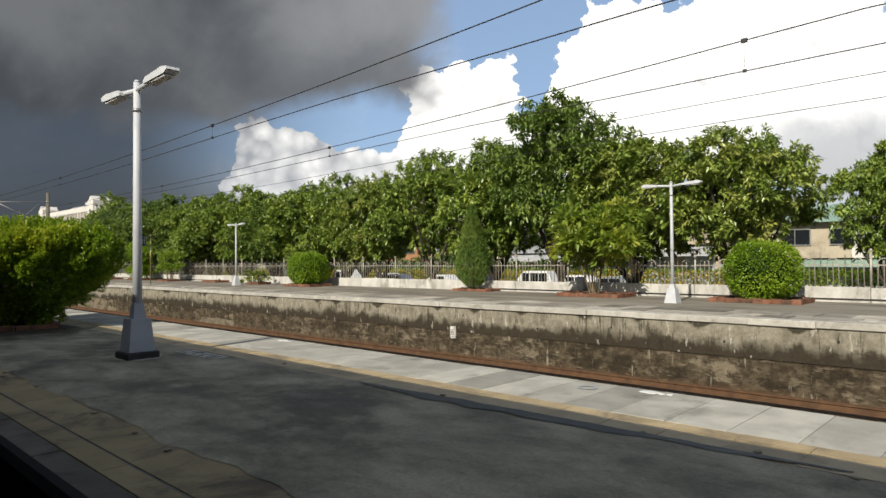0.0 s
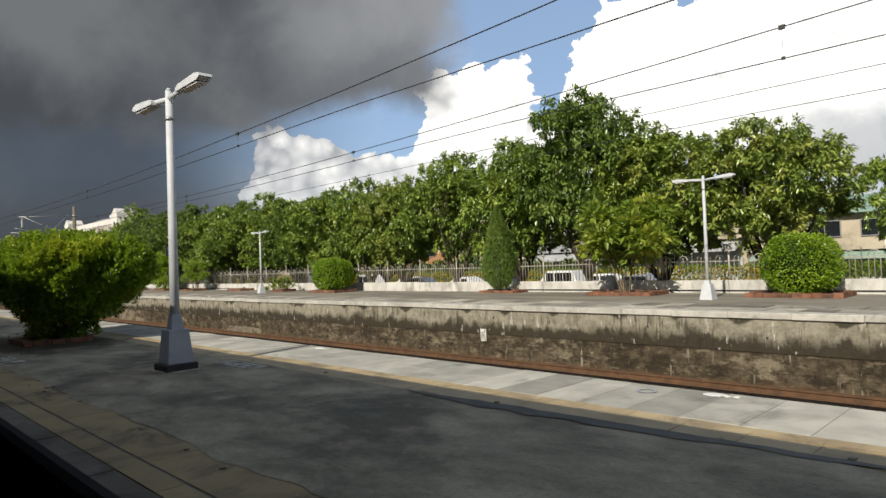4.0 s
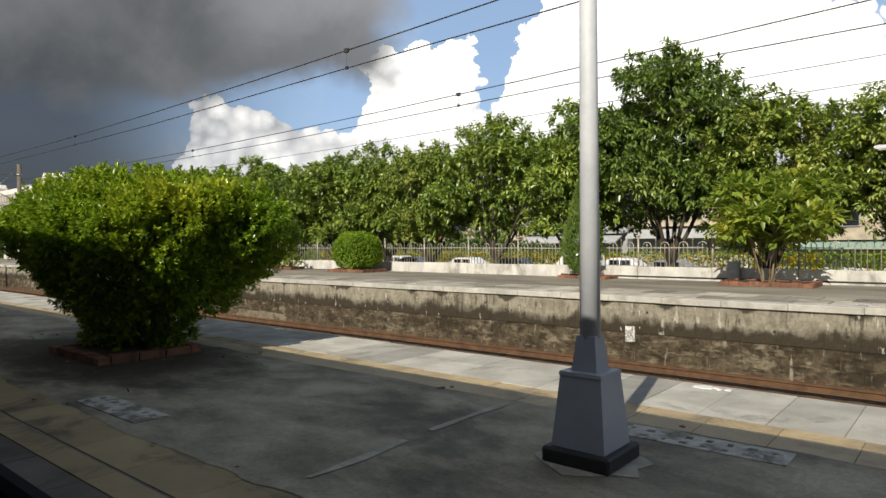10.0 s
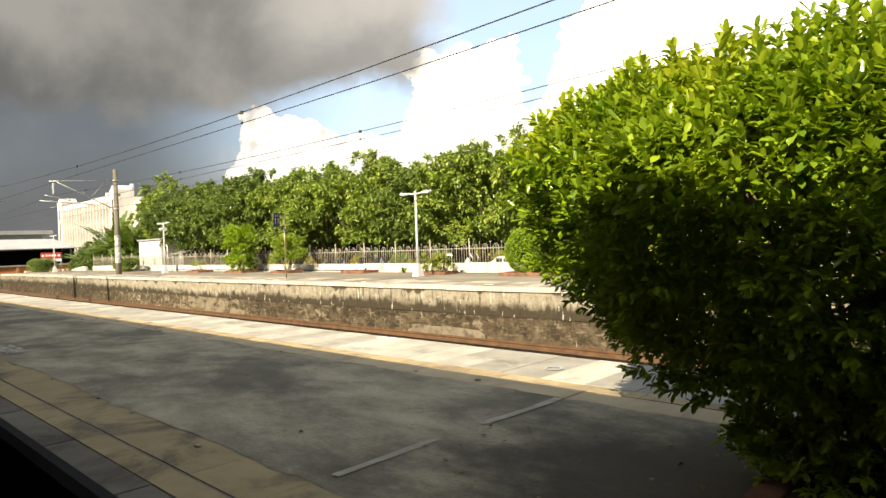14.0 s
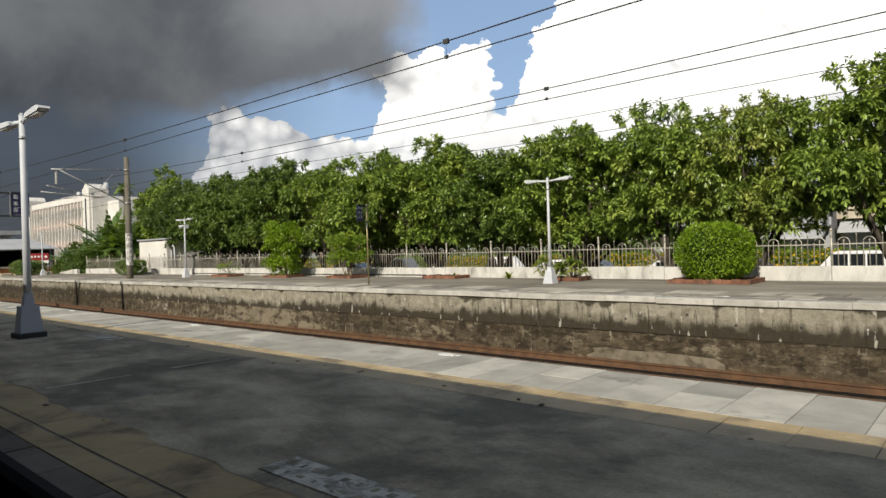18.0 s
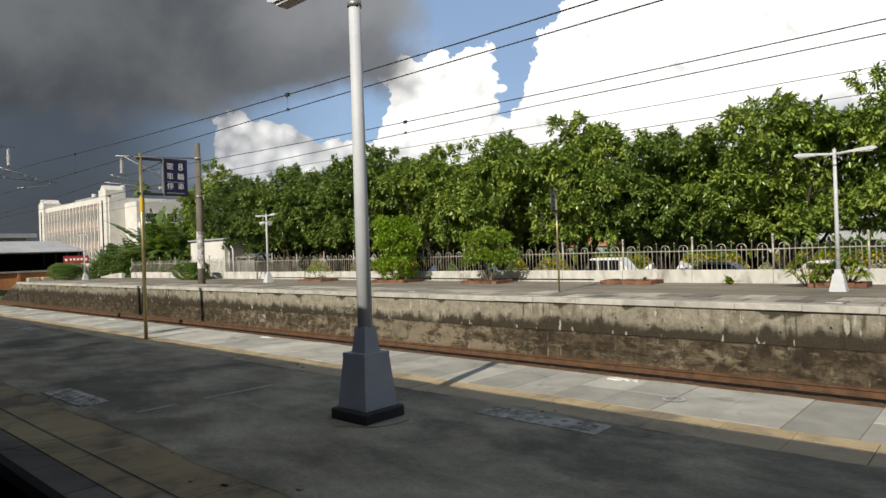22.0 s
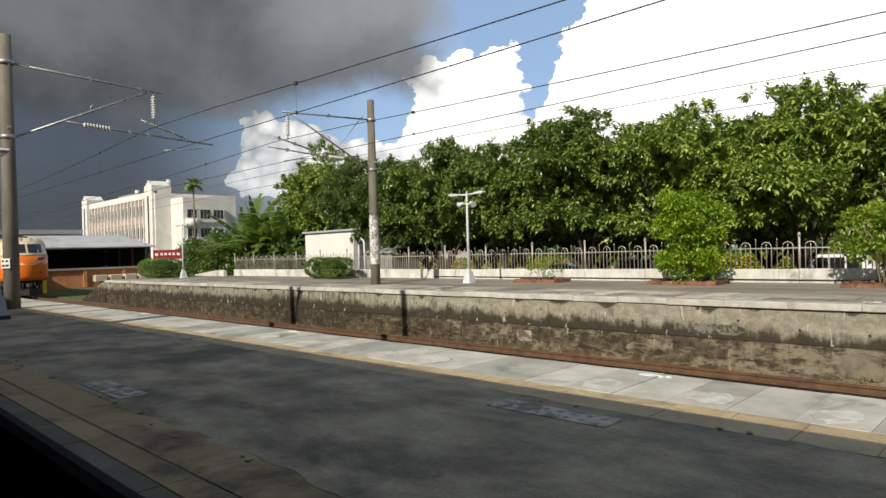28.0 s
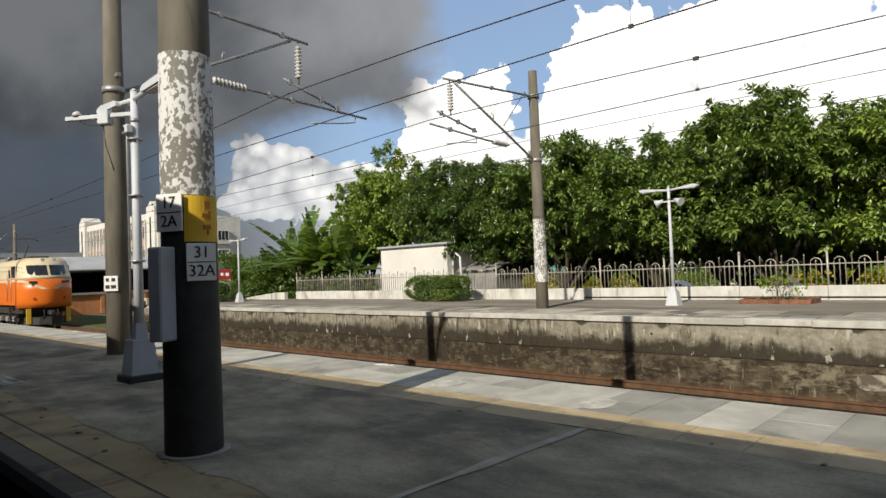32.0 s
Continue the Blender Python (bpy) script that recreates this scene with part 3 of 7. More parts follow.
M["plaster_cream"] = surface("plaster_cream", (0.44, 0.375, 0.275), (0.52, 0.455, 0.35), 0.5, 0.9, grain=8, bumpy=0.05, dirt=(0.28, 0.24, 0.18), dirt_at=(0.48, 0.7))
M["plaster_orange"] = surface("plaster_orange", (0.40, 0.19, 0.085), (0.46, 0.24, 0.12), 0.5, 0.9, grain=8, bumpy=0.05, dirt=(0.28, 0.15, 0.08), dirt_at=(0.48, 0.7))
M["roof_sheet"] = surface("roof_sheet", (0.42, 0.43, 0.44), (0.52, 0.53, 0.54), 0.6, 0.55, metal=0.2, grain=20, bumpy=0.05, dirt=(0.30, 0.29, 0.28))
M["roof_green"] = surface("roof_green", (0.22, 0.33, 0.27), (0.30, 0.42, 0.35), 0.6, 0.6, grain=20, bumpy=0.05)
M["awning_teal"] = surface("awning_teal", (0.03, 0.22, 0.18), (0.05, 0.28, 0.23), 2.0, 0.7, bumpy=0.05)
M["brick_orange"] = surface("brick_orange", (0.42, 0.17, 0.065), (0.52, 0.23, 0.10), 1.5, 0.9, grain=14, grain_amount=0.3, dirt=(0.26, 0.15, 0.09), dirt_at=(0.5, 0.75))
M["car_white"] = surface("car_white", (0.70, 0.70, 0.70), (0.76, 0.76, 0.76), 1.0, 0.22, grain=10, grain_amount=0.04, bumpy=0)
M["car_silver"] = surface("car_silver", (0.38, 0.39, 0.40), (0.45, 0.46, 0.47), 1.0, 0.28, metal=0.5, grain=10, grain_amount=0.04, bumpy=0)
M["car_black"] = surface("car_black", (0.02, 0.02, 0.022), (0.03, 0.03, 0.032), 1.0, 0.2, grain=10, grain_amount=0.04, bumpy=0)
M["rubber"] = surface("rubber", (0.015, 0.015, 0.015), (0.03, 0.03, 0.03), 6.0, 0.85)


def flaky(name, under, over, scale, lo, hi):
    m, N, b = principled(name)
    p = place(N, 1, 1, 0.8)
    n = N.math("ADD", N.math("MULTIPLY", N.noise(p, scale, 6.0, 0.6, 0.15), 0.65), N.math("MULTIPLY", N.noise(p, scale * 0.2, 3.0), 0.35))
    N.feed(b.inputs["Base Color"], N.mix(N.step(n, lo, hi), under, over))
    b.inputs["Roughness"].default_value = 0.8
    bump(N, b, N.step(n, lo, hi), 0.4, 0.004)
    return m


M["flaky_white"] = flaky("flaky_white", (0.20, 0.19, 0.165), (0.66, 0.65, 0.63), 30.0, 0.485, 0.515)

M["tar"] = surface("tar", (0.022, 0.021, 0.019), (0.060, 0.056, 0.048), 3.0, 0.55, grain=70, grain_amount=0.4, bumpy=0.3, dirt=(0.12, 0.108, 0.082), dirt_at=(0.52, 0.70))
M["bleached"] = surface("bleached", (0.46, 0.445, 0.40), (0.58, 0.565, 0.51), 7.0, 0.85, grain=80, grain_amount=0.3, bumpy=0.1, dirt=(0.38, 0.365, 0.32), dirt_at=(0.46, 0.60))
M["seam"] = surface("seam", (0.29, 0.268, 0.215), (0.43, 0.40, 0.33), 5.0, 0.9, grain=50, grain_amount=0.4, bumpy=0.1, dirt=(0.30, 0.275, 0.22), dirt_at=(0.46, 0.60))


# ---- building helpers ----
def box(bm, x0, x1, y0, y1, z0, z1, m=None, bevel=0.0):
    vs = [bm.verts.new((x, y, z)) for x in (x0, x1) for y in (y0, y1) for z in (z0, z1)]
    fs = [bm.faces.new([vs[i] for i in f]) for f in ((0, 1, 3, 2), (4, 6, 7, 5), (0, 4, 5, 1), (2, 3, 7, 6), (0, 2, 6, 4), (1, 5, 7, 3))]
    if bevel:
        edges = list({e for f in fs for e in f.edges})
        r = bmesh.ops.bevel(bm, geom=edges, offset=bevel, segments=1, affect="EDGES", profile=0.5)
        vs = list({v for f in r["faces"] for v in f.verts} | {v for v in vs if v.is_valid})
    if m is not None:
        for v in vs:
            v.co = m @ v.co
    return vs


def tube(bm, points, radii, seg=8, caps=True):
    """A round bar along points; radii: one or one a point."""
    pts = [Vector(p) for p in points]
    rs = [radii] * len(pts) if isinstance(radii, (int, float)) else radii
    rings = []
    for i, (p, r) in enumerate(zip(pts, rs)):
        d = (pts[min(i + 1, len(pts) - 1)] - pts[max(i - 1, 0)]).normalized()
        a = d.orthogonal().normalized() if abs(d.z) > 0.95 else d.cross(Vector((0, 0, 1))).normalized()
        b = d.cross(a)
        rings.append([bm.verts.new(p + (a * math.cos(q) + b * math.sin(q)) * r) for q in (2 * math.pi * k / seg for k in range(seg))])
    for r0, r1 in zip(rings, rings[1:]):
        for k in range(seg):
            bm.faces.new((r0[k], r0[(k + 1) % seg], r1[(k + 1) % seg], r1[k])).smooth = True
    if caps:
        bm.faces.new(rings[0][::-1])
        bm.faces.new(rings[-1])


def prism(bm, outline, axis, a0, a1):
    """An outline of (p, q) pushed along an axis: x takes (y, z), y takes (x, z), z takes (x, y)."""
    def at(p, q, s):
        return {"x": (s, p, q), "y": (p, s, q), "z": (p, q, s)}[axis]
    lo, hi = ([bm.verts.new(at(p, q, s)) for p, q in outline] for s in (a0, a1))
    n = len(outline)
    for i in range(n):
        bm.faces.new((lo[i], lo[(i + 1) % n], hi[(i + 1) % n], hi[i]))
    bm.faces.new(lo[::-1])
    bm.faces.new(hi)


def frustum(bm, z0, z1, a0, a1, cx=0.0, cy=0.0):
    lo, hi = ([bm.verts.new((cx + sx * a, cy + sy * a, z)) for sx, sy in ((-1, -1), (1, -1), (1, 1), (-1, 1))] for z, a in ((z0, a0), (z1, a1)))
    for i in range(4):
        bm.faces.new((lo[i], lo[(i + 1) % 4], hi[(i + 1) % 4], hi[i]))
    bm.faces.new(lo[::-1])
    bm.faces.new(hi)


def mesh_of(name, bm, material):
    bmesh.ops.recalc_face_normals(bm, faces=bm.faces)
    me = bpy.data.meshes.new(name)
    bm.to_mesh(me)
    bm.free()
    me.materials.append(material)
    return me


def part(name, bm, material, parent, label="", at=None):
    ob = new(name, bm if isinstance(bm, bpy.types.Mesh) else mesh_of(name, bm, material))
    ob.parent = parent
    if at is not None:
        ob.matrix_basis = at if isinstance(at, Matrix) else Matrix.Translation(at)
    return tagged(ob, label)


def thing(name, at, label, category, group="", kind="", turn=0.0):
    ob = new(name)
    ob.empty_display_size = 0.2
    ob.matrix_basis = pose(*at, 0, 0, turn)
    return tagged(ob, label, category, group, kind)


def solid(name, bm, material, label, category="", kind="structure", group=""):
    return tagged(new(name, mesh_of(name, bm, material)), label, category, group, kind)


def B():
    return bmesh.new()


def boxed(*args, **kw):
    bm = B()
    box(bm, *args, **kw)
    return bm


def tubed(*args, **kw):
    bm = B()
    tube(bm, *args, **kw)
    return bm


def leaf_mesh(name, at, out, length, width, rng, material, droop=0.35, jitter=0.75, full=False):
    """Many single leaves: two folded faces each, growing from the points at, outward along out."""
    n = len(at)
    d = out + rng.normal(0, jitter, (n, 3))
    d[:, 2] -= droop * rng.random(n)
    d /= np.linalg.norm(d, axis=1)[:, None] + 1e-9
    up = np.tile([0.0, 0.0, 1.0], (n, 1)) + rng.normal(0, 0.35, (n, 3))
    s = np.cross(d, up)
    s /= np.linalg.norm(s, axis=1)[:, None] + 1e-9
    nrm = np.cross(s, d)
    L = (length * rng.uniform(0.65, 1.25, n))[:, None]
    w = (width * rng.uniform(0.75, 1.2, n))[:, None]
    lift = nrm * w * rng.uniform(0.05, 0.45, n)[:, None]
    if full:
        q = np.stack([at, at + d * L * 0.35 + s * w * 0.85 + lift, at + d * L * 0.78 + s * w * 0.8 + lift * 0.8, at + d * L - nrm * L * 0.08,
                      at + d * L * 0.78 - s * w * 0.8 + lift * 0.8, at + d * L * 0.35 - s * w * 0.85 + lift], 1).reshape(-1, 3)
        fan, k6 = ((0, 1, 2), (0, 2, 3), (0, 3, 4), (0, 4, 5)), 6
    else:
        q, fan, k6 = None, ((0, 1, 2), (0, 2, 3)), 4
    v = q if full else np.stack([at, at + d * L * 0.42 + s * w + lift, at + d * L - nrm * L * 0.12, at + d * L * 0.42 - s * w + lift], 1).reshape(-1, 3)
    me = bpy.data.meshes.new(name)
    me.vertices.add(k6 * n)
    me.vertices.foreach_set("co", v.astype(np.float32).ravel())
    k = np.arange(n, dtype=np.int32)[:, None] * k6
    loops = np.concatenate([k + [list(f)] for f in fan], 1).ravel()
    me.loops.add(len(loops))
    me.loops.foreach_set("vertex_index", loops.astype(np.int32))
    me.polygons.add(len(fan) * n)
    me.polygons.foreach_set("loop_start", np.arange(0, len(loops), 3, dtype=np.int32))
    me.update(calc_edges=True)
    me.materials.append(material)
    return me


def clumps(rng, centres, radii, per, flat=0.75, under=-0.5):
    """Points and outward ways on the upper and outer shells of many clumps."""
    at, out = [], []
    for c, r in zip(centres, radii):
        n = int(per * (r ** 2) * rng.uniform(0.85, 1.15))
        q = rng.normal(0, 1, (n, 3))
        q /= np.linalg.norm(q, axis=1)[:, None]
        q = q[q[:, 2] > under]
        rr = r * rng.uniform(0.55, 1.05, len(q))[:, None]
        at.append(c + q * rr * [1, 1, flat])
        out.append(q)
    return np.concatenate(at), np.concatenate(out)


def sprigs(rng, base, way, k, length):
    """Leaves set round short shoots: where they spring and where they point."""
    n = len(base)
    way = way / (np.linalg.norm(way, axis=1)[:, None] + 1e-9)
    ref = np.where(np.abs(way[:, 2:3]) > 0.9, [[1.0, 0, 0]], [[0, 0, 1.0]])
    e1 = np.cross(way, ref)
    e1 /= np.linalg.norm(e1, axis=1)[:, None] + 1e-9
    e2 = np.cross(way, e1)
    at, out = [], []
    turn = rng.uniform(0, 6.28, n)
    for i in range(k):
        a = turn + 2.4 * i
        t = (i + 0.5) / k
        side = e1 * np.cos(a)[:, None] + e2 * np.sin(a)[:, None]
        at.append(base + way * (length * t))
        out.append(way * (0.35 + 0.9 * t) + side * (1.05 - 0.55 * t))
    return np.concatenate(at), np.concatenate(out)


# ---- ground, tracks ----
bm = B()
gx, gy = (-3000, -76, -75.9, 39.9, 40, 3000), (-3000, 5.0, 5.1, 13.5, 13.6, 3000)
grid = [[bm.verts.new((x, y, -1.75 if 1 < i < 4 and 1 < j < 4 else -1.46)) for j, y in enumerate(gy)] for i, x in enumerate(gx)]
for i in range(5):
    for j in range(5):
        bm.faces.new((grid[i][j], grid[i + 1][j], grid[i + 1][j + 1], grid[i][j + 1]))
solid("ground", bm, M["earth"], "bare brown earth with thin grass", "ground")
bm = boxed(-400, 60, 35.2, 51.0, -1.6, -1.44)
solid("road", bm, M["road"], "grey asphalt street behind the fence", "road")
solid("ballast_bed", boxed(-76, 40, 5.28, 13.42, -1.7, -1.53), M["ballast"], "rust-stained gravel ballast between the platforms", "ballast")
solid("ballast_bed_beyond", boxed(-300, -76, 5.32, 13.42, -1.7, -1.43), M["ballast"], "rust-stained gravel ballast past the platform end", "ballast")
solid("ballast_bed_near", boxed(-300, 40, -4.0, 0.70, -1.6, -1.43), M["ballast"], "gravel ballast under the standing train", "ballast")

RAIL_TOP = -1.30
rail_outline = [(-0.065, 0), (0.065, 0), (0.065, 0.012), (0.012, 0.03), (0.01, 0.095), (0.034, 0.105), (0.034, 0.14), (-0.034, 0.14), (-0.034, 0.105), (-0.01, 0.095), (-0.012, 0.03), (-0.065, 0.012)]
for mid in (-0.87, 6.95, 11.78):
    for s in (-0.5335, 0.5335):
        bm = B()
        prism(bm, [(mid + s + p, RAIL_TOP - 0.14 + q) for p, q in rail_outline], "x", -300, 40)
        solid("rail", bm, M["rust"], "long rusty steel rail on ballast", "rail", "structure", "rails")
bm = B()
rng = np.random.default_rng(4)
for i in range(150):
    x = 4 - 0.6 * i
    box(bm, x - 0.11, x + 0.11, 10.75, 12.8, -1.6, -1.524 + rng.uniform(0, 0.006))
solid("sleepers", bm, M["sleeper"], "weathered concrete sleepers half buried in ballast", "sleepers", "stuff")
bm = B()
for i in range(900):
    x, y, r = rng.uniform(-75, 2), rng.uniform(11.4, 13.3), rng.uniform(0.02, 0.045)
    c = Vector((x, y, -1.53))
    q = [bm.verts.new(c + Vector((math.cos(a) * r * rng.uniform(0.7, 1.2), math.sin(a) * r * rng.uniform(0.7, 1.2), 0))) for a in (0.2, 1.7, 3.3, 4.8)]
    t = bm.verts.new(c + Vector((0, 0, r * 0.9)))
    for k in range(4):
        bm.faces.new((q[k], q[(k + 1) % 4], t))
solid("loose_ballast", bm, M["ballast"], "loose brown ballast stones", "stones", "stuff")

bm = B()
for i in range(420):
    x, y, r = rng.uniform(-56.5, -48.5), 12.98 + 0.16 * rng.normal(), rng.uniform(0.02, 0.05)
    c = Vector((x, min(13.3, y), -1.53))
    q = [bm.verts.new(c + Vector((math.cos(a) * r * rng.uniform(0.7, 1.2), math.sin(a) * r * rng.uniform(0.7, 1.2), 0))) for a in (0.2, 1.7, 3.3, 4.8)]
    t = bm.verts.new(c + Vector((0, 0, r * 1.2)))
    for k in range(4):
        bm.faces.new((q[k], q[(k + 1) % 4], t))
solid("pale_gravel", bm, M["sleeper_pale"], "fresh pale gravel at the foot of the wall", "gravel", "stuff")

# ---- near platform ----
NX0, NX1 = -150.0, 14.0
near = tagged(new("platform_near"), "island platform with asphalt, pale edge slabs and yellow tiles", "platform", kind="structure")
part("platform_body", boxed(NX0, NX1, 0.74, 5.27, -1.6, -0.06), M["concrete"], near)
part("joint_bed", boxed(NX0, NX1, 0.742, 5.268, -0.061, -0.009), M["joint"], near)
# asphalt with an uneven edge against the tiles
bm = B()
rows = []
xs = np.arange(NX1, NX0 - 0.1, -0.11)
for i, x in enumerate(xs):
    a = 0.07 * noise.noise((x * 1.1, 3.1, 0)) + 0.045 * noise.noise((x * 4, 0.1, 0))
    b = 0.06 * noise.noise((x * 0.7, 9.1, 0)) + 0.04 * noise.noise((x * 3, 5.1, 0)) + 0.025 * noise.noise((x * 8, 2.1, 0))
    ys = (1.78 + a, 2.3, 2.9, 3.4, 3.885 + b)
    rows.append([bm.verts.new((x, y, 0.0 + 0.004 * noise.noise((x * 0.5, y, 2)) + (-0.0005 if j in (0, 4) else 0))) for j, y in enumerate(ys)])
for r0, r1 in zip(rows, rows[1:]):
    for k in range(4):
        bm.faces.new((r0[k], r0[k + 1], r1[k + 1], r1[k])).smooth = True
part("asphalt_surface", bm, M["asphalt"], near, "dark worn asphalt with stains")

# pale repair seams and painted sun streaks across the asphalt, worn through in places
def repair_seam(x):
    bm, last = B(), None
    for i in range(25):
        y = 1.9 + 1.95 * i / 24
        w = 0.031 * (0.55 + 0.9 * abs(noise.noise((y * 2.3, x * 5.0, 1.0)) + 0.35))
        o = x + 0.10 * noise.noise((y * 0.7, x, 4.0))
        pair = [bm.verts.new((o + k * w, y, 0.0045)) for k in (-1, 1)]
        if last and noise.noise((y * 1.9, x * 3.0, 7.0)) > -0.18:
            bm.faces.new((last[0], last[1], pair[1], pair[0]))
        last = pair
    part("repair_seam", bm, M["seam"], near, "pale broken seam and sun streak line across the asphalt")


def ground_blot(name, material, label, x, y, lx, ly, seed, z):
    """A thin flat blot with an uneven outline."""
    rng = np.random.default_rng(seed)
    bm = B()
    prism(bm, [(x + lx * math.cos(a) * q, y + ly * math.sin(a) * q) for a, q in zip(np.arange(22) * 2 * math.pi / 22, rng.uniform(0.78, 1.08, 22))], "z", z - 0.003, z)
    part(name, bm, M[material], near, label)


# x=-26.7 and -57.3 paint in sunlight falling between carriages; the rest are seams.
for x in (-9.0, -15.8, -26.7, -32.85, -38.25, -49.1, -57.3):
    repair_seam(x)
# crumbs of asphalt broken off along the tiles
crumb = mesh_of("asphalt_crumb", boxed(-0.5, 0.5, -0.5, 0.5, -0.2, 0.5, bevel=0.18), M["asphalt"])
rng = np.random.default_rng(77)
for i in range(150):
    size = rng.uniform(0.012, 0.035)
    part("asphalt_crumb", crumb, None, near, at=pose(rng.uniform(-58, 0), rng.choice([1.74, 3.92]) + rng.normal(0, 0.07), 0.003, 0, 0, rng.uniform(0, 360)) @ Matrix.Diagonal((size * 1.5, size, size * 0.5, 1)))
# black damp tar along the tiles, and bleached wear on some edge slabs
bm, last = B(), None
for i in range(61):
    x = -4.7 + 3.9 * i / 60
    w = 0.30 * math.sin(math.pi * min(1.0, i / 34) / 2) * (1 - i / 60) ** 0.8 + 0.03
    top = 3.90 + 0.05 * i / 60 + 0.03 * noise.noise((x * 5, 1.0, 0)) - 0.06 * max(0.0, 1 - i / 18)
    pair = [bm.verts.new((x, y, 0.005)) for y in (top - w * (0.8 + 0.4 * noise.noise((x * 2.5, 3.0, 0))), top)]
    if last:
        bm.faces.new((last[0], pair[0], pair[1], last[1]))
    last = pair
part("tar_band", bm, M["tar"], near, "black damp tar along the tiles")
for i, (x, y) in enumerate(((-40.81, 4.62), (-40.01, 4.60), (-41.71, 4.61), (-44.41, 4.56), (-43.62, 4.62), (-46.9, 4.62), (-49.4, 4.58), (-38.7, 4.7), (-51.1, 4.66))):
    ground_blot("bleached_wear", "bleached", "bleached worn patch on a slab", x, y, 0.15, 0.20, 300 + i, 0.0045)

# ---- far platform ----
FZ = -0.06
FX0, FX1 = -80.2, 14.0
far = tagged(new("platform_far"), "long old concrete platform with a stained retaining wall", "platform", kind="structure")
bm = B()
prism(bm, [(FX0, -1.6), (FX1, -1.6), (FX1, FZ - 0.012), (FX0, FZ - 0.012), (FX0 - 1.2, FZ - 0.25), (FX0 - 4.2, -1.35), (FX0 - 4.2, -1.6)], "y", 13.50, 19.8)
part("platform_body", bm, M["far_deck"], far, "brown-grey worn concrete deck")
part("upper_backing", boxed(FX0, FX1, 13.44, 13.51, -0.9, -0.2), M["joint"], far)
part("lower_backing", boxed(FX0, FX1, 13.46, 13.51, -1.6, -0.88), M["wall_low"], far)
part("deck_strip", boxed(FX0, FX1, 15.3, 19.4, FZ - 0.013, FZ), M["far_deck"], far)
# ramp end
bm = B()
prism(bm, [(FX0 - 4.2, -1.6), (FX0, -1.6), (FX0, FZ - 0.2), (FX0 - 1.2, FZ - 0.35), (FX0 - 4.2, -1.35)], "y", 13.40, 13.50)
part("ramp_wall", bm, M["wall_top"], far)

# ---- own train: the carriages that the camera rides in ----
def carriage(x):
    car = thing("passenger_carriage", (x, -0.87, RAIL_TOP), "dark-lined commuter train carriage standing at the platform", "train carriage", "carriages of the standing train")
    r = -RAIL_TOP
    roof = [(1.22, r + 2.49), (1.22, r + 2.59), (0.97, r + 2.69), (0.0, r + 2.76), (-0.97, r + 2.70), (-1.37, r + 2.56), (-1.49, r + 2.36), (-1.49, r + 2.16),
            (-1.42, r + 2.16), (-1.30, r + 2.44), (-0.9, r + 2.56), (0.9, r + 2.56)]
    bm = B()
    prism(bm, roof, "x", -10, 10)
    part("roof", bm, M["train_grey"], car)
    part("floor", boxed(-10, 10, -1.48, 1.48, r - 0.35, r - 0.2), M["own_grey"], car)
    part("side_wall", boxed(-10, 10, -1.49, -1.42, r - 0.2, r + 2.16), M["own_grey"], car)
    part("sill_panel", boxed(-10, 10, 1.42, 1.49, r - 0.2, r + 0.52, bevel=0.02), M["own_grey"], car, "dark panel below the window")
    for bx in (-6.8, 6.8):
        bog = part("bogie", boxed(bx - 1.5, bx + 1.5, -0.75, 0.75, 0.35, r - 0.36), M["train_dark"], car)
        for wx in (-1.05, 1.05):
            part("wheel_set", tubed([(bx + wx, -0.6, 0.43), (bx + wx, -0.47, 0.43), (bx + wx, -0.46, 0.1), (bx + wx, 0.46, 0.1), (bx + wx, 0.47, 0.43), (bx + wx, 0.6, 0.43)], [0.43, 0.43, 0.1, 0.1, 0.43, 0.43], 20), M["rust"], bog)
    return car


first = carriage(4.0)
for i in range(1, 7):
    copy_thing(first, pose(4.0 - 20.0 * i, -0.87, RAIL_TOP))


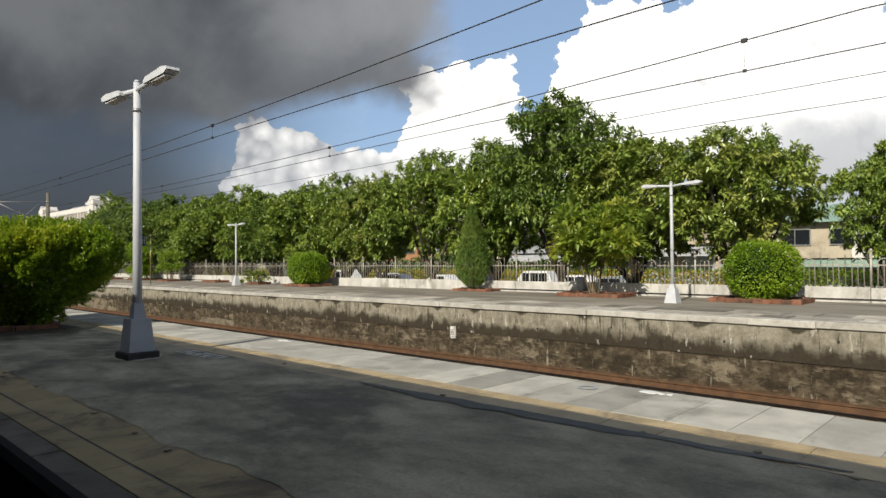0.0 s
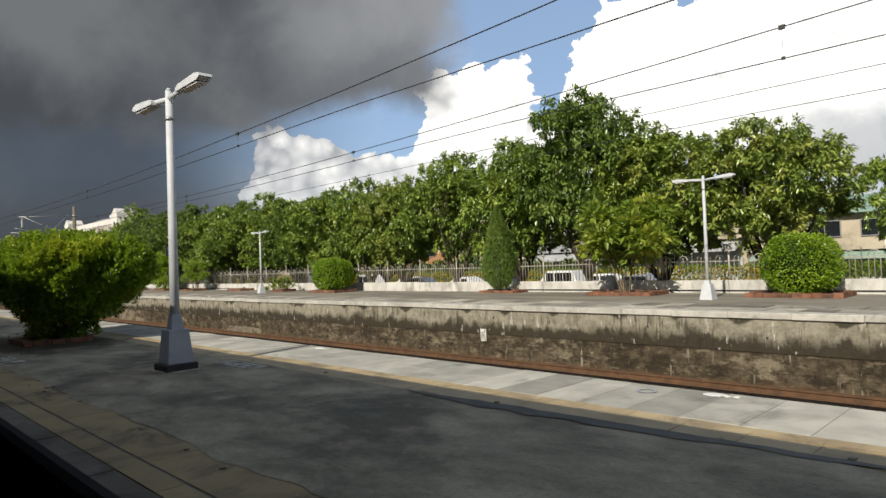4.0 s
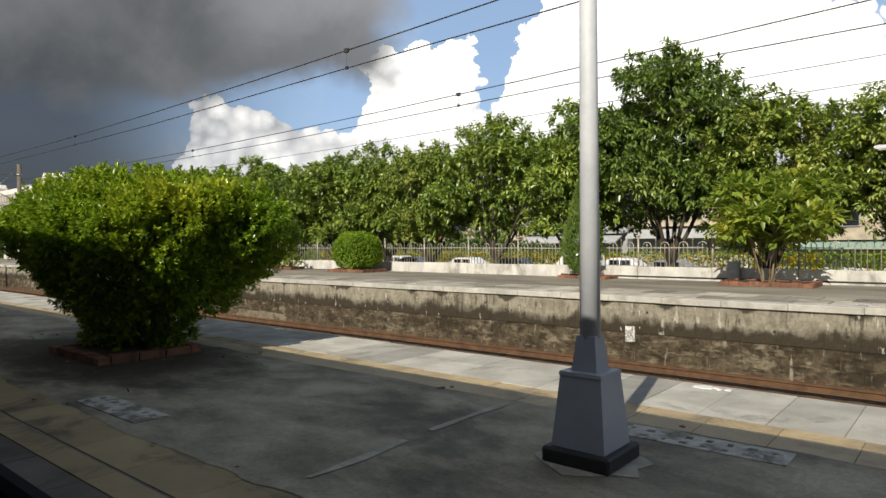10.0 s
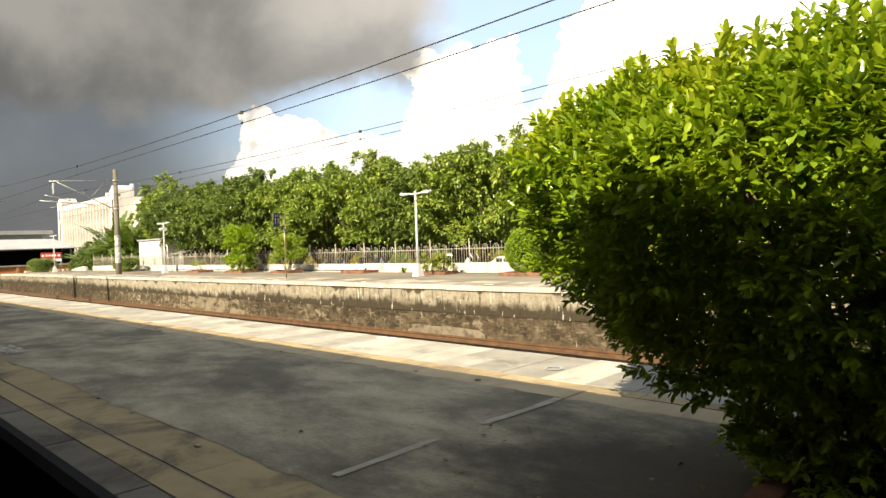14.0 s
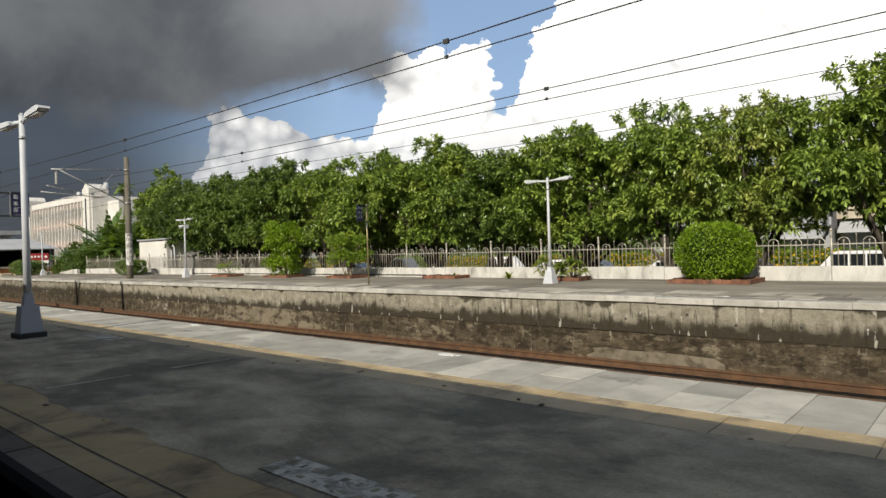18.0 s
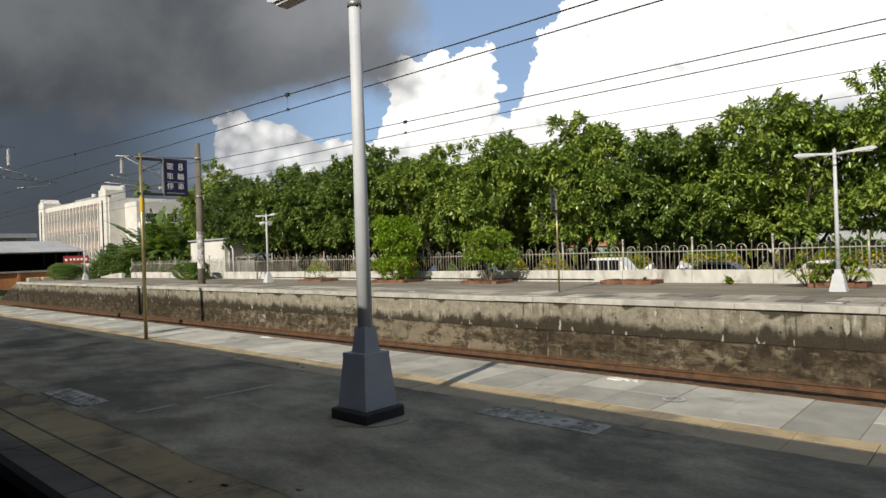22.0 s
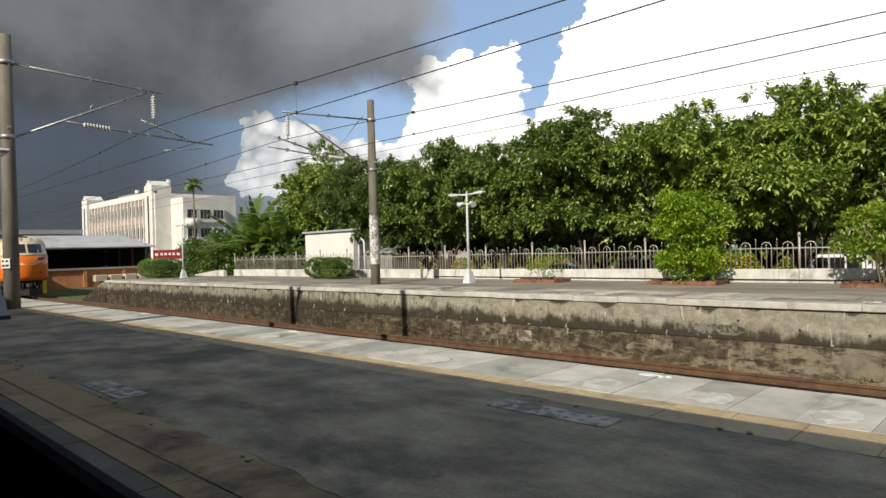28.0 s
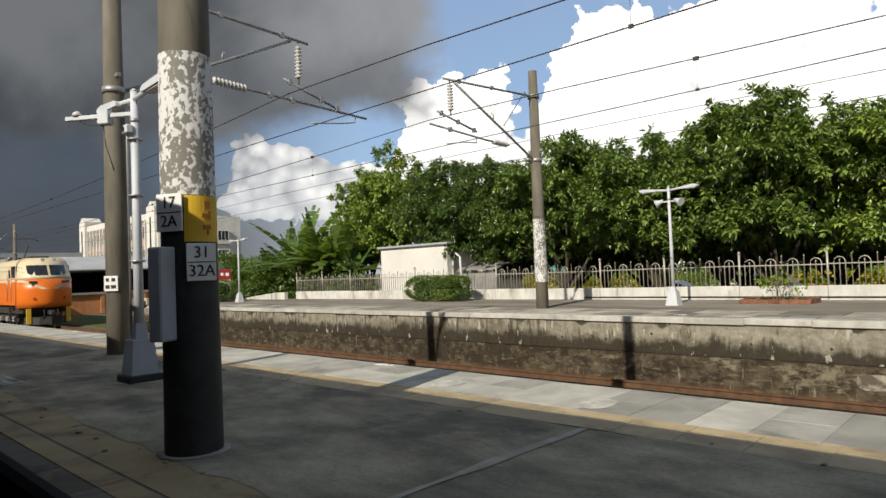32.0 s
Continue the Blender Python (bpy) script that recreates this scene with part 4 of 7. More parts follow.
# ---- lamp posts ----
def lamp_post(name, x, y, z, big, label, extras=0):
    """A white twin-arm lamp post on a tapered grey foot."""
    p = thing(name, (x, y, z), label, "lamp post", "platform lamp posts")
    h = 3.32 if big else 3.22
    k = 1.0 if big else 0.9
    if big:
        bm = B()
        prism(bm, [(0.27 * (1 + 0.14 * math.sin(k * 2.3 + x)) * math.cos(k * 0.3927) * 1.1, 0.27 * (1 + 0.14 * math.sin(k * 1.7)) * math.sin(k * 0.3927)) for k in range(16)], "z", -0.004, 0.0065)
        part("mortar_bed", bm, M["seam"], p, "pale ragged mortar bed")
        part("plinth", boxed(-0.19, 0.19, -0.19, 0.19, 0.0, 0.085, bevel=0.012), M["black_paint"], p, "black painted plinth")
        bm = B()
        frustum(bm, 0.085, 0.455, 0.150, 0.116)
        frustum(bm, 0.455, 0.475, 0.121, 0.117)
        part("foot", bm, M["blue_grey"], p, "blue-grey tapered foot")
        bm = B()
        frustum(bm, 0.475, 0.66, 0.072, 0.052)
        part("collar", bm, M["blue_grey"], p, "blue-grey collar")
        pole_from = 0.62
    else:
        bm = B()
        frustum(bm, 0.0, 0.40, 0.17, 0.10)
        frustum(bm, 0.40, 0.50, 0.075, 0.055)
        part("foot", bm, M["lamp_paint"], p, "white tapered foot")
        pole_from = 0.42
    part("pole", tubed([(0, 0, pole_from), (0, 0, h * 0.55), (0, 0, h)], [0.055 * k, 0.048 * k, 0.041 * k], 16), M["lamp_paint"], p)
    part("band", tubed([(0, 0, h - 0.36), (0, 0, h - 0.32)], 0.052 * k, 16), M["galvanised"], p)
    part("cap", tubed([(0, 0, h), (0, 0, h + 0.03)], [0.045, 0.02], 12), M["lamp_paint"], p)
    for s in (-1, 1):
        part("arm", tubed([(0, 0, h - 0.10), (s * 0.32, 0, h - 0.07), (s * 0.42, 0, h - 0.06)], 0.032, 10), M["lamp_paint"], p)
        bm = B()
        outline = [(q if big else 0.36 + (q - 0.36) * 0.72, w) for q, w in ((0.36, -0.05), (0.92, -0.035), (1.0, -0.005), (0.98, 0.03), (0.86, 0.05), (0.42, 0.02), (0.36, -0.01))]
        prism(bm, [(s * a, h - 0.05 + b) for a, b in outline], "y", -0.075, 0.075)
        head = part("lamp_head", bm, M["lamp_paint"], p, "pale grey lamp head")
        far_end = 0.9 if big else 0.74
        part("lens", boxed(min(s * 0.5, s * far_end), max(s * 0.5, s * far_end), -0.055, 0.055, h - 0.112, h - 0.092), M["ceramic"], head, "milky lamp lens")
    if extras == 2:
        for q in (-0.045, 0.0):
            part("conduit", tubed([(-0.062, q - 0.02, 0.5), (-0.062, q - 0.02, h - 0.55), (-0.05, q - 0.01, h - 0.42)], 0.014, 8), M["galvanised"], p, "grey cable conduit")
        for q in (1.35, 2.1, 2.75):
            part("strap", tubed([(0, 0, q), (0, 0, q + 0.022)], 0.082, 14), M["galvanised"], p)
        out = pose(0, 0, 0, 0, 0, 214)
        boom = part("boom", boxed(0.0, 0.88, -0.028, 0.028, h - 0.285, h - 0.235, bevel=0.006), M["lamp_paint"], p, "white square bar", at=out)
        part("sensor", tubed([(0.74, 0, h - 0.235), (0.74, 0, h - 0.20), (0.74, 0, h - 0.175)], [0.055, 0.05, 0.02], 12), M["ceramic"], boom, "small white dome")
        part("junction_box", boxed(0.30, 0.44, -0.06, 0.06, h - 0.36, h - 0.20, bevel=0.008), M["lamp_paint"], boom, "white junction box")
        part("wire_loop", tubed([(0.70, 0, h - 0.29), (0.58, 0, h - 0.35), (0.40, 0, h - 0.37), (0.36, 0.02, h - 0.60), (0.26, 0.02, h - 0.90)], 0.007, 6), M["cable"], boom, "thin black cable")
        camera_box = part("camera_box", boxed(-0.075, 0.055, -0.12, -0.035, h - 0.50, h - 0.40, bevel=0.012), M["lamp_paint"], p, "small grey camera housing")
        part("camera_lens", tubed([(-0.02, -0.115, h - 0.45), (-0.02, -0.135, h - 0.45)], 0.032, 12), M["window_dark"], camera_box)
    elif extras:
        part("bracket", boxed(-0.22, 0.22, -0.02, 0.02, h - 0.42, h - 0.38), M["lamp_paint"], p)
        for s in (-1, 1):
            bm = B()
            tube(bm, [(s * 0.16, 0.0, h - 0.36), (s * 0.24, -0.02, h - 0.40), (s * 0.36, -0.06, h - 0.45)], [0.04, 0.06, 0.12], 12)
            part("loudspeaker", bm, M["lamp_paint"], p, "white horn loudspeaker")
    return p


lamp_post("lamp_post", -8.0, 3.09, 0.0, True, "white twin-arm lamp post with blue-grey tapered foot on asphalt")
lamp_post("lamp_post", -31.25, 3.03, 0.0, True, "white twin-arm lamp post with blue-grey tapered foot on asphalt")
lamp_post("lamp_post", -54.3, 2.95, 0.0, True, "white twin-arm lamp post with bar and cables beside a mast", 2)
lamp_post("lamp_post", -7.40, 16.7, FZ, False, "slim white twin-arm lamp post near the fence")
lamp_post("lamp_post", -30.85, 16.85, FZ, False, "slim white twin-arm lamp post between low planters")
lamp_post("lamp_post", -54.2, 16.95, FZ, False, "slim white twin-arm lamp post with loudspeakers", 1)
lamp_post("lamp_post", -76.9, 16.7, FZ, False, "slim white twin-arm lamp post at the platform end")


# ---- fence on its white wall ----
FENCE_Y = 19.6
low_wall = tagged(new("fence_wall"), "low whitewashed concrete wall under the fence, stained", "wall", kind="structure")
for i in range(40):
    x1 = 10.2 - 2.27 * i
    if x1 < -74:
        break
    part("wall_block", boxed(x1 - 2.265, x1 - 0.005, 19.5, 19.72, FZ - 0.4, 0.325 + 0.008 * math.sin(i * 2.3), bevel=0.012), M["white_wall"], low_wall)
bm = B()
prism(bm, [(-80.2, -0.2), (-76.2, -0.2), (-76.2, 0.32), (-77.2, 0.30), (-80.2, 0.02)], "y", 18.9, 19.1)
part("wall_end", bm, M["white_wall"], low_wall)
for x0, x1 in ((-58.5, -38.5), (-17.5, -1.0)):
    part("gutter_slot", boxed(x0, x1, 19.488, 19.502, -0.01, 0.035), M["black_paint"], low_wall, "dark gutter slot at the foot")


def fence_panel(at):
    f = thing("fence_panel", at, "weathered steel picket fence panel with hooped tops", "fence", "fence panels on the low wall")
    post = B()
    tube(post, [(0, 0, 0), (0, 0, 0.935)], 0.031, 10)
    frustum(post, 0.93, 0.945, 0.04, 0.04)
    post_ob = part("post", post, M["steel"], f)
    ball = B()
    bmesh.ops.create_uvsphere(ball, u_segments=10, v_segments=6, radius=0.042, matrix=Matrix.Translation((0, 0, 0.975)))
    part("ball_cap", ball, M["steel"], post_ob)
    part("rail", boxed(0.03, 2.24, -0.016, 0.016, 0.57, 0.60), M["steel"], f)
    w = 2.27 / 4
    hoop = mesh_of("hoop", tubed([(-0.135, 0, 0.0), (-0.135, 0, 0.63)] + [(-0.135 * math.cos(q), 0, 0.63 + 0.135 * math.sin(q)) for q in (0.5, 1.0, 1.57, 2.14, 2.64)] + [(0.135, 0, 0.63), (0.135, 0, 0.0)], 0.015, 6), M["steel"])
    short = mesh_of("short_picket", tubed([(0, 0, 0), (0, 0, 0.66), (0, 0, 0.70)], [0.014, 0.014, 0.022], 6), M["steel"])
    tall = mesh_of("tall_picket", tubed([(0, 0, 0), (0, 0, 0.82), (0, 0, 0.83), (0, 0, 0.86)], [0.014, 0.014, 0.025, 0.012], 6), M["steel"])
    for k in range(4):
        part("hoop", hoop, None, f, at=(w * (k + 0.5), 0, 0))
        part("short_picket", short, None, f, at=(w * (k + 0.5), 0, 0))
        if k:
            part("tall_picket", tall, None, f, at=(w * k, 0, 0))
    return f


fx = -39.74 + 2.27 * 21
panel = fence_panel((fx, FENCE_Y, 0.32))
for i in range(1, 38):
    copy_thing(panel, pose(fx - 2.27 * i, FENCE_Y, 0.32, 0, 0.4 * math.sin(i * 1.7), 0.5 * math.sin(i)))


# ---- planted things ----
def planter(name, x, y, z, sx, sy, h, label, soil=True):
    """A frame of terracotta bricks with soil inside."""
    p = thing(name, (x, y, z), label, "planter", "brick planters")
    n = max(3, round(sx / 0.24))
    me = mesh_of("brick", boxed(-0.5, 0.5, -0.5, 0.5, 0, 1, bevel=0.04), M["terracotta"])
    for s in (-1, 1):
        for k in range(n):
            part("brick", me, None, p, at=Matrix.Translation((-sx / 2 + sx / n * (k + 0.5), s * (sy / 2 - 0.06), 0)) @ Matrix.Diagonal((sx / n * 0.975, 0.12, h * (1 + 0.08 * math.sin(k * 3.1 + s)), 1)))
        m = max(2, round((sy - 0.24) / 0.24))
        for k in range(m):
            part("brick", me, None, p, at=Matrix.Translation((s * (sx / 2 - 0.06), -sy / 2 + 0.12 + (sy - 0.24) / m * (k + 0.5), 0)) @ Matrix.Diagonal((0.12, (sy - 0.24) / m * 0.95, h * (1 + 0.08 * math.sin(k * 2.1 + s)), 1)))
    if soil:
        part("soil", boxed(-sx / 2 + 0.1, sx / 2 - 0.1, -sy / 2 + 0.1, sy / 2 - 0.1, 0.0, h * 0.8), M["soil"], p, "dark soil")
    return p


def twigs(bm, rng, n, height, spread, r0, z0=0.0, tips=None):
    """Stems that fork upward from a common foot."""
    for i in range(n):
        a = 2 * math.pi * (i + rng.random()) / n
        d = spread * rng.uniform(0.45, 1.0)
        b = Vector((0.12 * math.cos(a), 0.12 * math.sin(a), z0))
        mid = Vector((0.45 * d * math.cos(a), 0.45 * d * math.sin(a), z0 + height * 0.5))
        top = Vector((d * math.cos(a + 0.3), d * math.sin(a + 0.3), z0 + height * rng.uniform(0.8, 1.0)))
        tube(bm, [b, mid, top], [r0, r0 * 0.7, r0 * 0.3], 6, False)
        for k in range(3):
            e = mid.lerp(top, 0.2 + 0.25 * k)
            q = a + rng.uniform(-1.5, 1.5)
            tube(bm, [e, e + Vector((0.3 * d * math.cos(q), 0.3 * d * math.sin(q), 0.22 * height))], [r0 * 0.45, r0 * 0.15], 5, False)


def big_bush():
    """Large vase-shaped shrub: flat leafy top, narrow foot, bare twigs below."""
    rng = np.random.default_rng(11)
    p = thing("large_shrub", (-13.67, 3.34, 0.0), "large glossy yellow-green shrub clipped flat, in a brick planter", "shrub")
    p.matrix_basis = pose(-13.67, 3.34, 0.0) @ Matrix.Diagonal((1.045, 1.0, 1.02, 1))
    bm = B()
    twigs(bm, rng, 26, 1.35, 1.05, 0.020, 0.1)
    part("stem", bm, M["dry_stem"], p)
    heights, radii = [0.10, 0.30, 0.55, 0.80, 1.02, 1.26, 1.44, 1.61, 1.74], [0.48, 0.70, 0.92, 1.13, 1.31, 1.43, 1.42, 1.24, 0.70]

    def across(a, r):
        """Plan position: clipped to a rounded rectangle, flatter towards the train."""
        c, d = np.cos(a), np.sin(a)
        r = r * (np.abs(c) ** 3.2 + np.abs(d) ** 3.2) ** (-1 / 3.2)
        return r * c * 1.037, r * d * np.where(d < 0, 0.735, 0.95)

    def shell(n, lo, hi, deep):
        z = lo + (hi - lo) * rng.random(n)
        a = rng.uniform(0, 2 * math.pi, n)
        lump = 1 + 0.06 * np.sin(5 * a + 4 * z) + 0.05 * np.sin(11 * a - 7 * z) + 0.03 * np.sin(19 * a + 9 * z)
        r = np.interp(z, heights, radii) * lump * (1 - deep * rng.random(n) ** 1.7)
        at = np.stack([*across(a, r), z], 1)
        return at, np.stack([np.cos(a), np.sin(a), np.interp(z, [0, 0.6, 1.4, 1.9], [-0.35, 0.15, 0.6, 1.5])], 1) + rng.normal(0, 0.35, (n, 3))

    sets = [shell(5600, 0.62, 1.71, 0.22), shell(760, 0.38, 0.66, 0.5), shell(1800, 0.8, 1.66, 0.7)]
    n = 800
    a, r, z = rng.uniform(0, 2 * math.pi, n), 0.62 * np.sqrt(rng.random(n)), rng.uniform(0.06, 0.55, n)
    sets.append((np.stack([r * np.cos(a), r * np.sin(a) * 0.85, z], 1), np.stack([np.cos(a), np.sin(a), rng.uniform(-0.2, 0.6, n)], 1)))
    n = 4000
    a, r = rng.uniform(0, 2 * math.pi, n), 1.42 * np.sqrt(rng.random(n))
    z = np.interp(r, [0, 0.5, 0.95, 1.25, 1.42], [1.76, 1.75, 1.70, 1.59, 1.42]) + 0.05 * np.sin(6 * r * np.cos(a)) + 0.05 * np.sin(7 * r * np.sin(a)) - 0.16 * rng.random(n) ** 1.6
    sets.append((np.stack([*across(a, r), z], 1), np.stack([0.5 * np.cos(a), 0.5 * np.sin(a), np.full(n, 1.1)], 1) + rng.normal(0, 0.3, (n, 3))))
    # shoots that stand out of the clipped top
    n = 190
    a, r = rng.uniform(0, 2 * math.pi, n), 1.4 * np.sqrt(rng.random(n))
    z = np.interp(r, [0, 0.5, 0.95, 1.25, 1.42], [1.76, 1.75, 1.70, 1.59, 1.42])
    foot = np.stack([*across(a, r), z], 1)
    sets += [(foot + [0, 0, 0.058 * q], np.stack([rng.normal(0, 0.2, n), rng.normal(0, 0.2, n), np.full(n, 1.0)], 1)) for q in (0, 1, 2)]
    for name, chosen, material, words in (("foliage", sets[:4], M["leaf_big_low"], "glossy mid-green leaves"), ("young_foliage", sets[4:], M["leaf_big"], "yellow-green young leaves on the clipped top")):
        both = [sprigs(rng, p0, d0, 11, 0.085) for p0, d0 in chosen]
        part(name, leaf_mesh(name, np.concatenate([q[0] for q in both]), np.concatenate([q[1] for q in both]), 0.053, 0.0130, rng, material, 0.15, 0.30, True), None, p, words)


big_bush()
planter("brick_planter", -13.47, 3.08, 0.0, 1.26, 1.06, 0.08, "low terracotta brick planter under the large shrub")


def fallen_leaves():
    rng = np.random.default_rng(15)
    p = tagged(thing("fallen_leaves", (-13.6, 2.6, 0.004), "dry fallen leaves scattered on the asphalt", "leaves"), "dry fallen leaves scattered on the asphalt", "leaves", kind="stuff")
    n = 70
    at = np.stack([rng.normal(0, 1.3, n), rng.uniform(-0.7, 1.2, n), rng.uniform(0.001, 0.006, n)], 1)
    out = np.stack([rng.normal(0, 1, n), rng.normal(0, 1, n), np.full(n, 0.12)], 1)
    part("leaf_scatter", leaf_mesh("leaf_scatter", at, out, 0.05, 0.013, rng, M["dry_stem"], 0.0, 0.05), None, p)


fallen_leaves()


def ball_shrub(x, y, rx, ry, h, seed, material, label, n=9000, boxy=1.0, leaf=0.07, base=0.05):
    rng = np.random.default_rng(seed)
    p = thing("clipped_shrub", (x, y, FZ), label, "shrub")
    bm = B()
    twigs(bm, rng, 10, h * 0.7, rx * 0.7, 0.02)
    part("stem", bm, M["dry_stem"], p)
    q = rng.normal(0, 1, (n, 3))
    q /= np.linalg.norm(q, axis=1)[:, None]
    q = np.sign(q) * np.abs(q) ** (1 / boxy)
    lump = 1 + 0.03 * np.sin(5 * q[:, 0] + 4 * q[:, 2]) + 0.03 * np.sin(9 * q[:, 1] + 3 * q[:, 0])
    rr = (rng.uniform(0.86, 1.01, n) * lump)[:, None]
    at = q * rr * [rx, ry, (h - base) / 2] + [0, 0, (h + base) / 2]
    part("foliage", leaf_mesh("foliage", at, q, leaf, leaf * 0.3, rng, material, 0.1, 0.8), None, p)
    # Added core fills the gaps; its dark colour stands in for inner shade.
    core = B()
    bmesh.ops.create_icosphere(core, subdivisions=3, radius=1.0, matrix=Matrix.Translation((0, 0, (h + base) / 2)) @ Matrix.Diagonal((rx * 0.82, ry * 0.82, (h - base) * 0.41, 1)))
    part("inner_growth", core, M["shade_core"], p, "added dark core, coloured as the shade between leaves")
    return p


ball_shrub(-5.62, 18.3, 0.92, 0.85, 1.62, 21, M["leaf_round"], "ball-clipped bright green shrub in a low brick planter", 11000, 1.25)
planter("brick_planter", -5.7, 18.3, FZ, 2.3, 1.3, 0.12, "low terracotta brick planter under a ball shrub")
ball_shrub(-26.4, 18.25, 1.03, 0.95, 1.66, 22, M["leaf_round"], "wide dome-clipped bright green shrub in a low brick planter", 13000, 1.15)
planter("brick_planter", -26.4, 18.2, FZ, 2.2, 1.3, 0.12, "low terracotta brick planter under a dome shrub")
ball_shrub(-64.3, 18.2, 1.55, 0.6, 1.0, 23, M["leaf_tree_dark"], "long low clipped dark green hedge beside a white hut", 9000, 1.7)
ball_shrub(-79.5, 16.4, 1.8, 1.1, 1.22, 24, M["leaf_tree_dark"], "broad clipped green hedge at the platform end", 9000, 1.4)


def loose_shrub(name, x, y, h, spread, seed, material, label, n_clumps=26, per=650, leaf=0.13, stem=0.03, lift=0.35, tall=1.0):
    rng = np.random.default_rng(seed)
    p = thing(name, (x, y, FZ), label, "shrub")
    bm = B()
    twigs(bm, rng, 7, h * 0.8, spread * 0.75, stem)
    part("stem", bm, M["dry_stem"], p)
    cs, rs = [], []
    for i in range(n_clumps):
        a, t = rng.uniform(0, 2 * math.pi), rng.random()
        z = h * (lift + (0.93 - lift) * t)
        w = spread * (0.35 + 0.65 * math.sin(math.pi * min(1, 0.25 + 0.62 * t))) * rng.uniform(0.3, 0.95)
        cs.append(np.array([w * math.cos(a), w * math.sin(a) * 0.85, z]))
        rs.append(rng.uniform(0.16, 0.30) * spread)
    at, out = clumps(rng, cs, rs, per / spread ** 2 * 2.0)
    part("foliage", leaf_mesh("foliage", at, out + [0, 0, 0.3], leaf, leaf * 0.24, rng, material, 0.6, 0.6), None, p)
    return p


loose_shrub("magnolia_shrub", -10.75, 18.4, 2.95, 1.6, 31, M["leaf_yellow"], "tall yellowing broad-leaved shrub in a brick planter", 44, 1100, 0.27)
planter("brick_planter", -10.65, 18.3, FZ, 2.2, 1.2, 0.12, "low terracotta brick planter under a yellowing shrub")
loose_shrub("leafy_shrub", -42.1, 18.3, 1.95, 1.05, 32, M["leaf_shrub"], "open green shrub with pale shoots in a brick planter", 46, 1100, 0.14, lift=0.34)
planter("brick_planter", -42.1, 18.2, FZ, 1.6, 1.0, 0.12, "low terracotta brick planter with an open shrub")
loose_shrub("leafy_shrub", -46.8, 18.2, 2.75, 1.2, 33, M["leaf_round"], "upright dense light green shrub in a brick planter", 90, 1500, 0.13, lift=0.08)
planter("brick_planter", -46.85, 18.2, FZ, 2.0, 1.1, 0.12, "low terracotta brick planter with an upright shrub")
planter("brick_planter", -36.8, 18.75, FZ, 1.7, 0.9, 0.12, "low terracotta brick planter, nearly empty")
planter("brick_planter", -51.9, 18.1, FZ, 1.7, 1.0, 0.12, "low terracotta brick planter with a few weeds")
planter("brick_planter", -31.1, 18.3, FZ, 1.25, 0.8, 0.12, "low terracotta brick planter with bushy plants")
planter("brick_planter", -16.2, 18.9, FZ, 1.7, 0.9, 0.10, "low terracotta brick planter beside a cypress")


def strap_plant(x, y, z, h, n, seed, label, material):
    """Arching strap leaves from one foot."""
    rng = np.random.default_rng(seed)
    p = thing("strap_leaved_plant", (x, y, z), label, "plant")
    bm = B()
    for i in range(n):
        a, l, e = rng.uniform(0, 2 * math.pi), h * rng.uniform(0.6, 1.1), rng.uniform(0.5, 1.3)
        d, s = Vector((math.cos(a), math.sin(a), 0)), Vector((-math.sin(a), math.cos(a), 0))
        pts = [d * (l * t * math.cos(e) * 0.9) + Vector((0, 0, l * (t * math.sin(e) - 0.45 * t * t))) for t in (0, 0.35, 0.7, 1.0)]
        w = (0.022, 0.042, 0.034, 0.005)
        lr = [(bm.verts.new(q + s * k), bm.verts.new(q - s * k)) for q, k in zip(pts, w)]
        for (a0, b0), (a1, b1) in zip(lr, lr[1:]):
            bm.faces.new((a0, b0, b1, a1))
    part("foliage", bm, material, p)
    return p


def rosette_plant(x, y, z, h, stems, seed, label):
    """Thin stems, each ending in a drooping rosette of narrow leaves."""
    rng = np.random.default_rng(seed)
    p = thing("rosette_plant", (x, y, z), label, "plant")
    stem, leaves = B(), B()
    for i in range(stems):
        a, r = rng.uniform(0, 2 * math.pi), 0.62 * h * math.sqrt(rng.random())
        top = Vector((r * math.cos(a), 0.7 * r * math.sin(a), h * rng.uniform(0.25, 0.80) * (1.1 - 0.5 * r / h)))
        tube(stem, [(top.x * 0.25, top.y * 0.25, 0), (top.x * 0.7, top.y * 0.7, top.z * 0.6), top], [0.012, 0.010, 0.007], 5)
        for k in range(22):
            b, e, l = rng.uniform(0, 2 * math.pi), rng.uniform(-0.1, 1.2), rng.uniform(0.16, 0.30)
            d, side = Vector((math.cos(b), math.sin(b), 0)), Vector((-math.sin(b), math.cos(b), 0))
            pts = [top + d * (l * q * math.cos(e)) + Vector((0, 0, l * (q * math.sin(e) - 0.55 * q * q))) for q in (0, 0.4, 0.75, 1.0)]
            lr = [(leaves.verts.new(q + side * w), leaves.verts.new(q - side * w)) for q, w in zip(pts, (0.008, 0.021, 0.017, 0.002))]
            for (a0, b0), (a1, b1) in zip(lr, lr[1:]):
                leaves.faces.new((a0, b0, b1, a1))
    part("stem", stem, M["dry_stem"], p)
    part("foliage", leaves, M["leaf_yellow"], p)


